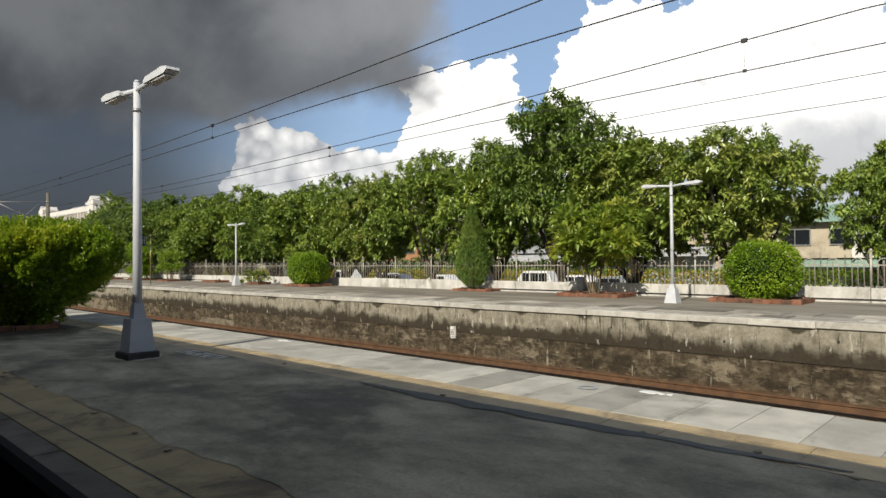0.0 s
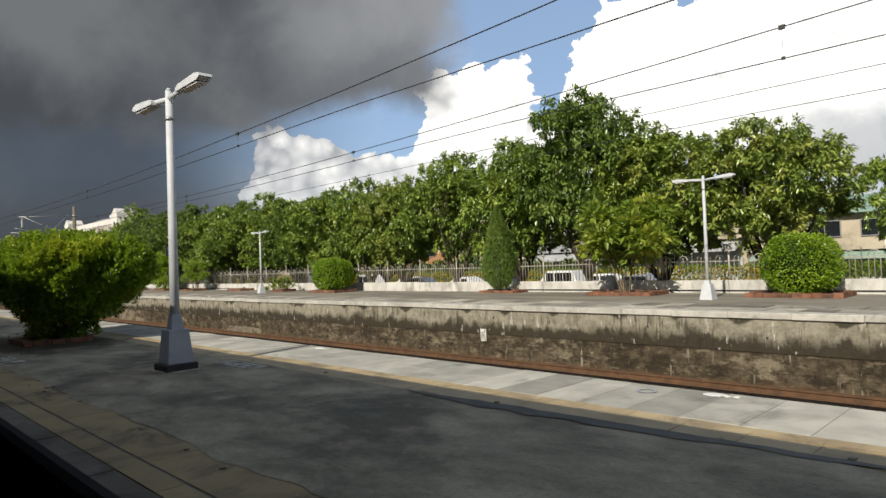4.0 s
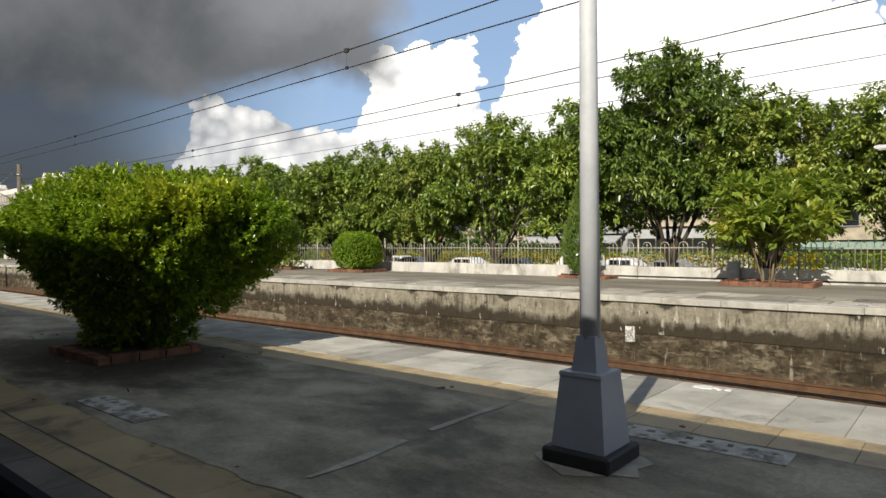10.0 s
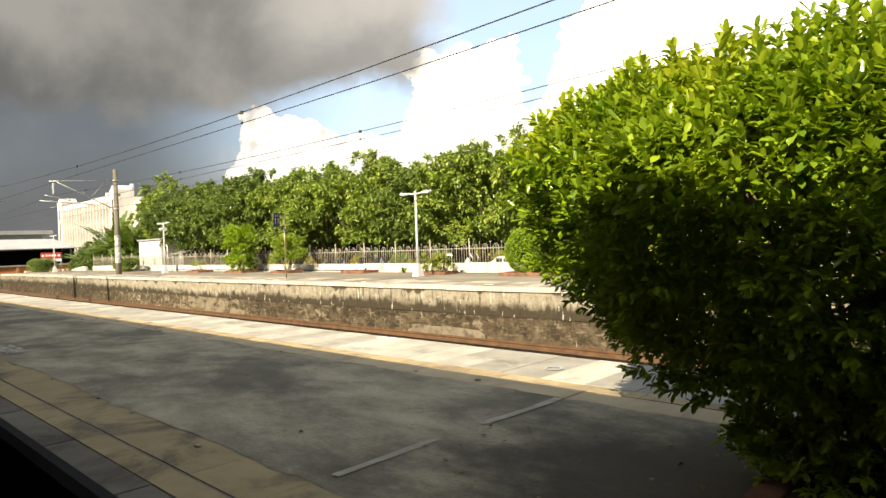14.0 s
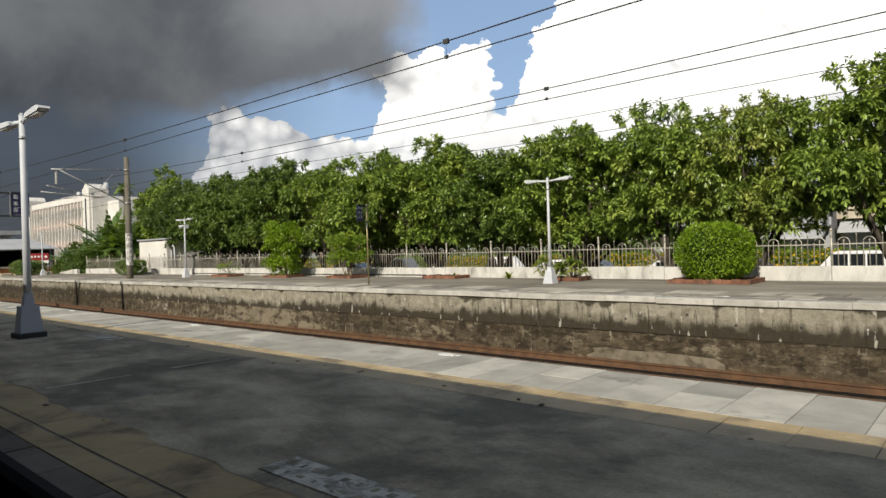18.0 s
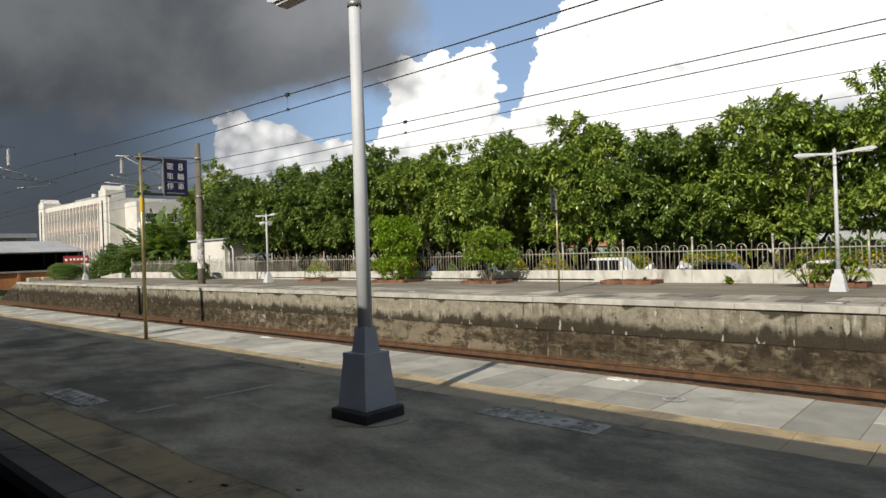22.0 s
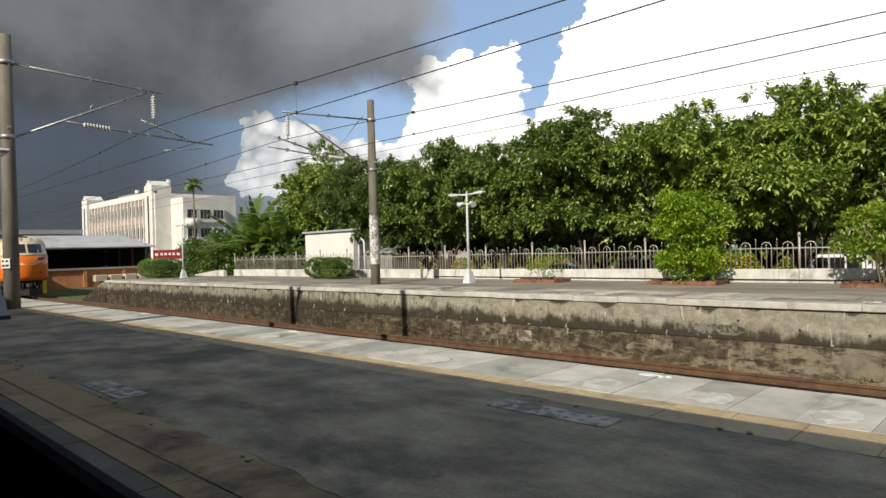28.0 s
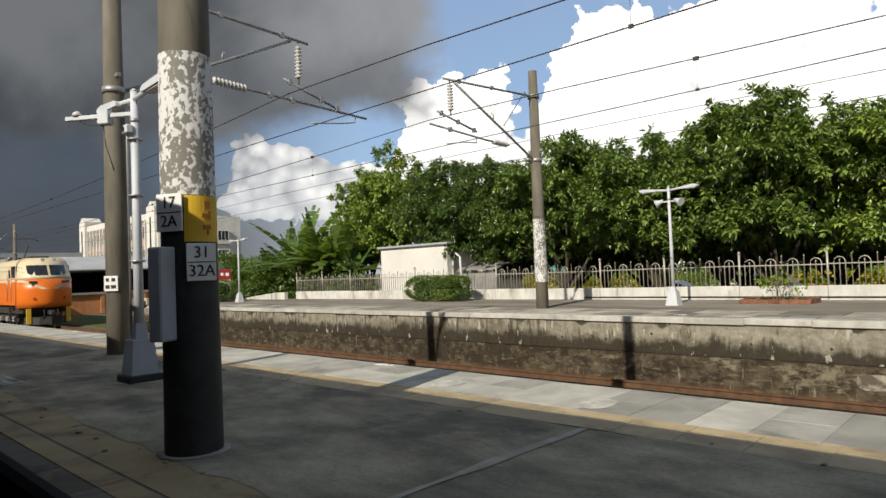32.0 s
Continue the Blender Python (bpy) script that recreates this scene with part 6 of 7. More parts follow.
def school(x0, x1, y0, z1):
    """The long three-storey school: white piers, ribbon windows, gable towers at both ends."""
    p = thing("school_building", (x0, y0, GZ), "long white and pink three-storey school with gabled end towers", "building")
    L, H = x1 - x0, z1 - GZ
    part("wall", boxed(0, L, 0, 22, 0, H - 3.0), M["plaster_pink"], p, "pink rendered wall")
    part("end_wall", boxed(L, L + 0.5, -0.6, 22.5, 0, H - 2.5), M["plaster_white"], p, "blank pale end wall")
    part("parapet", boxed(0, L, -0.5, 0.2, H - 3.6, H - 1.9), M["plaster_white"], p, "white parapet")
    for tx in (0, L - 5.0):
        bm = B()
        prism(bm, [(tx, 0), (tx + 5.0, 0), (tx + 5.0, H - 0.4), (tx + 4.2, H - 0.4), (tx + 2.5, H + 1.0), (tx + 0.8, H - 0.4), (tx, H - 0.4)], "y", -1.2, 4.0)
        tower = part("tower", bm, M["plaster_white"], p, "white gabled stair tower")
        part("slot_window", boxed(tx + 2.1, tx + 2.9, -1.28, -1.15, 5, H - 3.2), M["window_dark"], tower)
    n = 17
    w = (L - 10.0) / n
    for i in range(n + 1):
        part("pier", boxed(5.0 + w * i - 0.22, 5.0 + w * i + 0.22, -0.65, 0.1, 0, H - 3.3), M["plaster_white"], p, "white pier")
    for f in range(3):
        z = 0.4 + f * (H - 4.4) / 3
        for i in range(n):
            window(p, pose(5.0 + w * (i + 0.5), -0.06, z + 1.9), w - 0.75, 3.1, 2, "plaster_white", "window_dark")
        part("band", boxed(5.0, L - 5.0, -0.30, -0.02, z - 0.2, z + 0.5), M["plaster_pink"], p)
    part("roof_house", boxed(12, 26, 6, 14, H - 3.0, H + 0.2), M["plaster_grey"], p)
    part("water_tank", tubed([(L - 3, 4.6, H - 3), (L - 3, 4.6, H + 1.6)], 0.6, 12), M["lamp_paint"], p, "white rooftop water tank")
    part("water_tank", tubed([(20, 9, H), (20, 9, H + 1.8)], 0.7, 12), M["lamp_paint"], p, "white rooftop water tank")
    return p


school(-270.0, -213.0, 70.0, 21.2)
wing = thing("school_wing", (-205, 73.6, GZ), "pale rear wing of the school with balconies", "building")
part("wall", boxed(-20, 0, 0, 11.8, 0, 18.6), M["plaster_white"], wing)
for f in range(3):
    part("round_balcony", tubed([(0.1, 2.3, 0.9 + 5.0 * f), (0.1, 2.3, 2.9 + 5.0 * f)], 1.9, 20), M["plaster_white"], wing, "white rounded balcony")
    window(wing, pose(0.1, 2.3, 3.2 + 5.0 * f, 0, 0, 90), 2.6, 2.2, 2)
for f in range(3):
    for k in range(2):
        window(wing, pose(0.1, 6.0 + 3.7 * k, 3.0 + 5.0 * f, 0, 0, 90), 2.9, 2.4, 3)
    part("ledge", boxed(0, 0.5, 4.2, 11.8, 2.0 + 5.0 * f, 2.6 + 5.0 * f), M["plaster_white"], wing)
wing2 = thing("grey_hall", (-262, 44, GZ), "low dark grey flat-roofed hall", "building")
part("wall", boxed(-40, 40, -8, 8, 0, 9.5), M["plaster_grey"], wing2)
part("roof", boxed(-42, 42, -10, 10, 9.5, 10.6), M["plaster_grey"], wing2)
for k in range(9):
    window(wing2, pose(-36 + 9 * k, -8.05, 4.5), 5.5, 2.6, 3)


def shelter():
    p = thing("station_shelter", (-115.0, 22.3, GZ), "open shelter with a pale sheet-metal pitched roof", "shelter")
    bm = B()
    low = [bm.verts.new(q) for q in ((-14, -5.8, 3.9), (5.2, -5.8, 3.9), (5.2, 6.0, 3.9), (-14, 6.0, 3.9))]
    mid = [bm.verts.new(v.co + Vector((0, 0, 0.1))) for v in low]
    top = [bm.verts.new(q) for q in ((-12, -4.9, 5.35), (-0.5, -4.9, 5.35), (-0.5, 4.4, 5.35), (-12, 4.4, 5.35))]
    for r0, r1 in ((low, mid), (mid, top)):
        for k in range(4):
            bm.faces.new((r0[k], r0[(k + 1) % 4], r1[(k + 1) % 4], r1[k]))
    bm.faces.new(top)
    bm.faces.new(low[::-1])
    part("roof", bm, M["roof_sheet"], p, "pale sheet-metal roof")
    for x in (-8, -3.5, 0.5, 4.5):
        for y in (-4.6, 5.2):
            part("post", boxed(x - 0.1, x + 0.1, y - 0.1, y + 0.1, 0, 4.2), M["galvanised"], p)
    # Walls added and coloured dark to stand in for shade under the roof.
    part("back_wall", boxed(-13.5, 5, 5.3, 5.5, 0, 4.0), M["train_dark"], p, "added back wall, dark for the shade under the roof")
    part("end_wall", boxed(-13.5, -13.3, -5.2, 5.3, 0, 4.0), M["train_dark"], p, "added end wall, dark for the shade under the roof")
    return p


shelter()
annex2 = thing("low_annex", (-122.0, 16.6, GZ), "low grey flat-roofed annex with louvred front", "building")
part("wall", boxed(-6, 3, -2.4, 2.4, 0, 3.4), M["plaster_grey"], annex2)
part("roof", boxed(-6.5, 3.6, -2.9, 2.9, 3.4, 3.75), M["plaster_white"], annex2)
for k in range(5):
    part("louvre_post", boxed(3.0, 3.12, -2.2 + 0.95 * k, -1.95 + 0.95 * k, 0.8, 3.3), M["plaster_white"], annex2)
owall = thing("orange_boundary_wall", (-108.5, 22.0, GZ), "faded orange brick boundary wall with grey coping", "wall")
part("wall", boxed(-0.15, 0.15, -5.2, 5.6, 0, 1.72), M["brick_orange"], owall)
part("coping", boxed(-0.35, 0.35, -5.3, 5.7, 1.72, 1.9), M["concrete"], owall)
for k in range(4):
    part("pier", boxed(0.1, 0.3, -5.0 + 3.6 * k, -4.7 + 3.6 * k, 0, 1.72), M["brick_orange"], owall)
for k in range(4):
    part("white_block", boxed(0.3, 1.1, -0.6 + 1.4 * k, 0.5 + 1.4 * k, 0.5, 1.15, bevel=0.05), M["plaster_cream"], owall, "pale concrete block")
red = thing("station_name_board", (-81.0, 17.5, FZ), "red station name board with white marks on two posts", "sign", turn=63)
part("board", boxed(-0.85, 0.85, -0.03, 0.03, 1.15, 1.75), M["board_red"], red)
part("white_strip", boxed(-0.85, 0.85, -0.035, 0.028, 0.93, 1.15), M["sign_white"], red)
for k in range(4):
    part("white_bar", boxed(-0.42 + 0.24 * k, -0.28 + 0.24 * k, -0.042, -0.03, 1.40, 1.56), M["sign_white"], red)
for s in (-1, 1):
    part("roundel", tubed([(s * 0.65, -0.045, 1.46), (s * 0.65, -0.03, 1.46)], 0.10, 16), M["sign_white"], red)
    part("post", boxed(s * 0.78 - 0.04, s * 0.78 + 0.04, -0.02, 0.02, 0, 1.2), M["galvanised"], red)
solid("grass_strip", boxed(-104, -84.6, 13.6, 17.5, -1.55, -1.40), M["grass"], "strip of rough grass past the platform end", "grass", "stuff")


# ---- houses along the street ----
def house(x, y, w, d, h, wall, roof, label, floors=2, awning=None, turn=0.0):
    p = thing("street_house", (x, y, GZ), label, "house", "houses along the street", turn=turn)
    part("wall", boxed(-w / 2, w / 2, 0, d, 0, h), M[wall], p)
    bm = B()
    prism(bm, [(-0.7, h - 0.1), (d / 2, h + 1.3), (d + 0.4, h - 0.1), (d + 0.4, h + 0.05), (d / 2, h + 1.45), (-0.7, h + 0.05)], "x", -w / 2 - 0.3, w / 2 + 0.3)
    part("roof", bm, M[roof], p)
    fh = h / floors
    n = max(2, int(w / 3))
    for f in range(floors):
        for k in range(n):
            cx = -w / 2 + w * (k + 0.5) / n
            if f == 0:
                part("shutter", boxed(cx - w / n * 0.38, cx + w / n * 0.38, -0.06, 0.02, 0.05, fh * 0.72), M["roof_sheet"], p, "rolling shop shutter")
            else:
                window(p, pose(cx, -0.02, f * fh + 0.9), w / n * 0.6, fh * 0.42, 2, "galvanised")
        if f:
            part("balcony", boxed(-w / 2, w / 2, -0.9, 0.0, f * fh - 0.1, f * fh + 0.05), M[wall], p)
            part("parapet", boxed(-w / 2, w / 2, -0.95, -0.85, f * fh - 0.1, f * fh + 0.75), M[wall], p)
            if f and k % 2 == 0:
                ac = part("air_conditioner", boxed(cx + w / n * 0.33, cx + w / n * 0.33 + 0.7, -0.45, 0.0, f * fh + 0.9, f * fh + 1.4, bevel=0.03), M["lamp_paint"], p, "white air conditioner")
                part("fan_grille", tubed([(cx + w / n * 0.33 + 0.35, -0.47, f * fh + 1.15), (cx + w / n * 0.33 + 0.35, -0.45, f * fh + 1.15)], 0.19, 14), M["train_grey"], ac)
    if awning:
        bm = B()
        prism(bm, [(-2.0, fh * 0.72), (-0.05, fh * 0.95), (-0.05, fh), (-2.0, fh * 0.76)], "x", -w / 2 + 0.2, w / 2 - 0.2)
        part("awning", bm, M[awning], p)
    return p


HOUSES = [(8.0, 52, 10, 8, 6.2, "plaster_cream", "roof_sheet", "cream two-storey house with grey roof", 2, None), (-5.5, 52, 9, 8, 5.2, "plaster_white", "roof_sheet", "white two-storey house with grey tin roof and pale green awning", 2, "roof_green"),
          (-14.0, 53, 10, 8, 5.2, "plaster_cream", "roof_green", "low cream house with green roof", 2, "roof_green"), (-24.5, 53, 10, 8, 7.6, "plaster_cream", "roof_sheet", "cream two-storey shophouse with awning", 2, "roof_sheet"),
          (-35.0, 53, 10, 8, 6.6, "plaster_grey", "roof_sheet", "grey two-storey shophouse with awning", 2, "roof_sheet"), (-45.5, 53, 10, 8, 8.4, "plaster_cream", "roof_sheet", "cream three-storey shophouse with shutters", 3, None),
          (-56.0, 53, 10, 8, 7.8, "plaster_orange", "roof_sheet", "orange three-storey shophouse with balconies", 3, "roof_green"), (-67.0, 53, 11, 8, 6.8, "plaster_white", "roof_sheet", "white two-storey shophouse with shutters", 2, None),
          (-79.0, 53, 11, 8, 6.0, "plaster_cream", "roof_sheet", "cream two-storey shophouse with shutters", 2, "awning_teal"), (-92.0, 53, 12, 8, 7.0, "plaster_orange", "roof_sheet", "orange two-storey shophouse with shutters", 2, None)]
for x, y, w, d, h, wall, roof, label, floors, awning in HOUSES:
    house(x, y, w, d, h, wall, roof, label, floors, awning)


# ---- parked cars ----
def car(x, y, paint, van, label, turn=0.0):
    p = thing("parked_car", (x, y, -1.44), label, "car", "cars parked along the street", turn=turn)
    h, L = (1.78, 4.5) if van else (1.46, 4.5)
    low = [(-L / 2, 0.30), (L / 2 - 0.1, 0.28), (L / 2, 0.5), (L / 2 - 0.05, 0.72), (L / 2 - 0.9, 0.95), (-L / 2 + 0.1, 1.0), (-L / 2, 0.75)]
    up = [(L / 2 - 1.25, 0.93), (L / 2 - 2.0, h), (-L / 2 + 0.45, h), (-L / 2 + 0.1, 0.95)] if van else [(L / 2 - 1.1, 0.93), (L / 2 - 1.85, h - 0.04), (L / 2 - 2.4, h), (-L / 2 + 1.3, h - 0.02), (-L / 2 + 0.45, 0.97)]
    bm = B()
    prism(bm, low, "y", -0.86, 0.86)
    bmesh.ops.bevel(bm, geom=list(bm.edges), offset=0.06, segments=2, affect="EDGES")
    part("body", bm, M[paint], p)
    bm = B()
    prism(bm, up, "y", -0.70, 0.70)
    bmesh.ops.bevel(bm, geom=list(bm.edges), offset=0.07, segments=2, affect="EDGES")
    part("cabin", bm, M[paint], p)
    xs = sorted(q for q, _ in up)
    a, b = xs[0] + (0.35 if van else 0.75), xs[-1] - 0.65
    for k in range(3 if van else 2):
        n = 3 if van else 2
        q0, q1 = a + (b - a) * k / n + 0.04, a + (b - a) * (k + 1) / n - 0.04
        for s in (-1, 1):
            part("side_window", boxed(q0, q1, s * 0.70 - 0.012, s * 0.70 + 0.012, 1.02, h - 0.14), M["window_dark"], p)
    for wx in (-L / 2 + 0.85, L / 2 - 0.9):
        for s in (-1, 1):
            wh = part("wheel", tubed([(wx, s * 0.68, 0.31), (wx, s * 0.88, 0.31)], 0.31, 18), M["rubber"], p)
            part("rim", tubed([(wx, s * 0.86, 0.31), (wx, s * 0.895, 0.31)], 0.19, 14), M["galvanised"], wh)
    for s in (-1, 1):
        part("headlight", boxed(L / 2 - 0.1, L / 2 + 0.01, s * 0.6 - 0.16, s * 0.6 + 0.16, 0.58, 0.70), M["ceramic"], p)
        part("tail_light", boxed(-L / 2 - 0.01, -L / 2 + 0.05, s * 0.66 - 0.1, s * 0.66 + 0.1, 0.7, 0.88), M["red_paint"], p)


for x, paint, van, label, turn in ((-57.2, "car_white", True, "white parked estate car seen through the fence", 0), (-44.6, "car_white", False, "white parked saloon car", 180), (-46.4, "car_white", True, "white parked people carrier", 0),
                                   (-26.6, "car_white", True, "white parked minivan with dark windows", 180), (-40.1, "car_silver", False, "silver parked saloon car", 0), (-35.4, "car_white", False, "white parked saloon car", 180), (-30.8, "car_black", False, "black parked saloon car", 0),
                                   (-20.5, "car_silver", False, "silver parked saloon car", 180), (-23.9, "car_white", False, "white parked saloon car", 0), (-63.0, "car_silver", False, "silver parked saloon car", 0)):
    car(x, 39.4 if x in (-44.6, -23.9) else 37.0, paint, van, label, turn)

# flowering hedge in the middle of the street
hedge = thing("flowering_hedge", (-40.0, 42.5, -1.44), "long green hedge covered in yellow flowers", "hedge")
rng = np.random.default_rng(77)
n = 26000
at = np.stack([rng.uniform(-45, 42, n), rng.uniform(-0.5, 0.5, n), 1.78 * rng.random(n) ** 0.6], 1)
out = np.stack([rng.normal(0, 0.4, n), np.full(n, -0.6), np.full(n, 0.6)], 1)
part("foliage", leaf_mesh("foliage", at, out, 0.22, 0.07, rng, M["leaf_shrub"], 0.2, 0.6), None, hedge)
n = 9000
at = np.stack([rng.uniform(-45, 42, n), rng.uniform(-0.62, -0.4, n), np.where(rng.random(n) < 0.5, rng.uniform(1.15, 1.7, n), rng.uniform(0.6, 1.0, n))], 1)
keep = np.sin(at[:, 0] * 0.35) + np.sin(at[:, 0] * 0.13 + 1) > -0.9
at = at[keep]
out = np.tile([0.0, -1.0, 0.4], (len(at), 1))
part("blossom", leaf_mesh("blossom", at, out, 0.16, 0.07, rng, M["flower"], 0.1, 0.7), None, hedge, "yellow flowers")


# ---- palms, bananas and bamboo past the platform end ----
def frond(bm, base, a, e, length, width, droop, bits, rng):
    d, s = Vector((math.cos(a), math.sin(a), 0)), Vector((-math.sin(a), math.cos(a), 0))
    pts = []
    for i in range(bits + 1):
        t = i / bits
        pts.append(base + d * (length * t * math.cos(e)) + Vector((0, 0, length * (t * math.sin(e) - droop * t * t))))
    for i in range(bits):
        t = (i + 0.5) / bits
        w = width * math.sin(math.pi * min(1, 0.12 + 0.86 * t)) * rng.uniform(0.8, 1.1)
        for q in (1, -1):
            tip = s * (q * w) + Vector((0, 0, -0.22 * w))
            gap = 0.06 * (pts[i + 1] - pts[i])
            v = [bm.verts.new(c) for c in (pts[i] + gap, pts[i + 1] - gap, pts[i + 1] + tip - gap, pts[i] + tip + gap)]
            bm.faces.new(v)


def banana(x, y, h, seed, label):
    rng = np.random.default_rng(seed)
    p = thing("banana_plant", (x, y, GZ), label, "banana plant", "banana plants")
    bm, st = B(), B()
    for k in range(6):
        o = Vector((rng.uniform(-1.7, 1.7), rng.uniform(-1.1, 1.1), 0))
        hh = h * rng.uniform(0.6, 0.9)
        tube(st, [o, o + Vector((0.1, 0, hh * 0.6))], [0.16, 0.10], 8)
        for i in range(11):
            frond(bm, o + Vector((0.1, 0, hh * 0.5)), rng.uniform(0, 6.28), rng.uniform(0.35, 1.45), hh * rng.uniform(0.5, 0.72), 0.46, rng.uniform(0.1, 0.5), 7, rng)
    part("stem", st, M["dry_stem"], p)
    part("foliage", bm, M["leaf_banana"], p)


banana(-79.9, 23.2, 8.4, 81, "tall banana plants with torn broad leaves")
banana(-83.5, 24.0, 6.4, 82, "clump of banana plants with torn leaves")
banana(-77.4, 24.0, 7.6, 83, "clump of banana plants behind a white hut")
banana(-88.5, 24.0, 5.2, 84, "clump of banana plants past the platform")


def palm(x, y, h, seed, label, crown=3.6):
    rng = np.random.default_rng(seed)
    p = thing("palm_tree", (x, y, GZ), label, "palm")
    part("trunk", tubed([(0, 0, 0), (0.3, 0, h * 0.5), (0, 0, h)], [0.30, 0.22, 0.18], 10), M["pole_concrete"], p)
    bm = B()
    for i in range(16):
        frond(bm, Vector((0, 0, h)), 6.28 * i / 16 + rng.uniform(-0.2, 0.2), rng.uniform(-0.1, 1.1), crown, 0.75, rng.uniform(0.3, 0.6), 9, rng)
    part("crown", bm, M["leaf_tree_dark"], p)


palm(-178.0, 64.0, 19.0, 91, "tall slender palm in front of the school")


def mound(name, x, y, z, rx, ry, h, seed, material, label, n=30, per=200, leaf=0.3, kind=""):
    rng = np.random.default_rng(seed)
    p = thing(name, (x, y, z), label, "bushes", kind=kind)
    cs, rs = [], []
    for i in range(n):
        a, r = rng.uniform(0, 6.28), math.sqrt(rng.random())
        cs.append(np.array([rx * r * math.cos(a), ry * r * math.sin(a), h * (1 - 0.55 * r * r) * rng.uniform(0.3, 0.9)]))
        rs.append(rng.uniform(0.5, 0.9) * h * 0.3)
    at, out = clumps(rng, cs, rs, per / (h * 0.3) ** 2 * 1.6)
    part("foliage", leaf_mesh("foliage", at, out + [0, 0, 0.2], leaf, leaf * 0.28, rng, material, 0.5, 0.6), None, p)
    return p


tree("bamboo_clump", 95, M["leaf_tree"], 9.6, 2.5, 2.2, 2.0, 24, 190, 0.26, "feathery light green bamboo clump behind a hut", (-75.6, 26.0, GZ))
tree("bamboo_clump", 96, M["leaf_tree"], 9.0, 2.2, 2.0, 2.0, 20, 170, 0.26, "feathery light green bamboo clump past the platform", (-79.4, 27.5, GZ))
mound("wild_bushes", -88.0, 27.0, GZ, 6.0, 3.0, 4.6, 97, M["leaf_tree_deep"], "wild dark green bushes past the platform", 44, 260, 0.3)
mound("wild_bushes", -96.0, 31.0, GZ, 7.0, 3.0, 4.4, 98, M["leaf_tree_dark"], "wild dark green bushes past the platform", 44, 260, 0.3)
mound("wild_bushes", -108.0, 36.0, GZ, 9.0, 4.0, 4.8, 99, M["leaf_tree_dark"], "wild dark green bushes behind the shelter", 50, 260, 0.34)
for q in range(7):
    mound("roadside_shrubs", -72.0 + 6.4 * q, 47.2 + 0.4 * math.sin(q * 2.1), -1.44, 4.4, 1.3, 3.3 + 0.5 * math.sin(q * 1.7), 130 + q, M["leaf_tree_deep"], "dark roadside shrubs in front of the houses", 26, 150, 0.42)
young = tree("small_tree", 150, M["leaf_tree_deep"], 4.5, 2.7, 1.5, 1.95, 18, 170, 0.235, "low dark tree under the street trees", (-69.5, 30.0, GZ))
for q in range(1, 8):
    copy_thing(young, pose(-69.5 + 4.2 * q if q < 6 else -62.5 + 4.0 * (q - 0.5), 30.0 + 0.6 * math.sin(q * 2.7), GZ, 0, 0, 180 * (q % 2) + 12 * math.sin(q)) @ Matrix.Diagonal((1.0, 1.0, 1.0 + 0.08 * math.sin(q * 1.3), 1)))
for x, y, h, q in ((-79.5, 22.6, 3.6, 0), (-84.0, 22.8, 3.9, 1), (-89.0, 23.4, 4.2, 2), (-76.0, 22.8, 3.4, 3), (-93.5, 25.0, 4.4, 4)):
    mound("wild_bushes", x, y, GZ, 2.9, 1.5, h, 110 + q, M["leaf_tree_deep"], "dense dark green bushes behind the fence end", 30, 240, 0.28)
mound("far_trees", -150.0, 60.0, GZ, 20.0, 8.0, 8.0, 100, M["leaf_tree_dark"], "distant dark trees below the school", 60, 220, 0.6)


# ---- train arriving on the far track ----
PLAN = [(-0.25, -1.45), (0.25, -1.45), (0.72, -1.22), (1.10, -0.72), (1.28, -0.25), (1.30, 0.0), (1.28, 0.25), (1.10, 0.72), (0.72, 1.22), (0.25, 1.45), (-0.25, 1.45)]


def loft(bm, levels):
    """Stacked plan outlines; levels: height, how far back, how much narrower."""
    rings = [[bm.verts.new((x if x < 0 else x * 1.0 - back, y * k, z)) for x, y in PLAN] for z, back, k in levels]
    for r0, r1 in zip(rings, rings[1:]):
        for a, b, c, d in zip(r0, r0[1:], r1[1:], r1):
            bm.faces.new((a, b, c, d)).smooth = True
        bm.faces.new((r0[-1], r0[0], r1[0], r1[-1]))
    bm.faces.new(rings[0][::-1])
    bm.faces.new(rings[-1])


def bent_strip(bm, pts, width, lift=0.02):
    """A painted band over the nose along (y, z) points."""
    def at(y, z):
        x = np.interp(abs(y), [0.0, 0.25, 0.72, 1.22, 1.45], [1.30, 1.28, 1.10, 0.72, 0.25])
        return (x + lift, y * (1 + lift * 0.4), z)
    rows_ = [(bm.verts.new(at(y, z)), bm.verts.new(at(y, z + width))) for y, z in pts]
    for (a, b), (c, d) in zip(rows_, rows_[1:]):
        bm.faces.new((a, c, d, b))


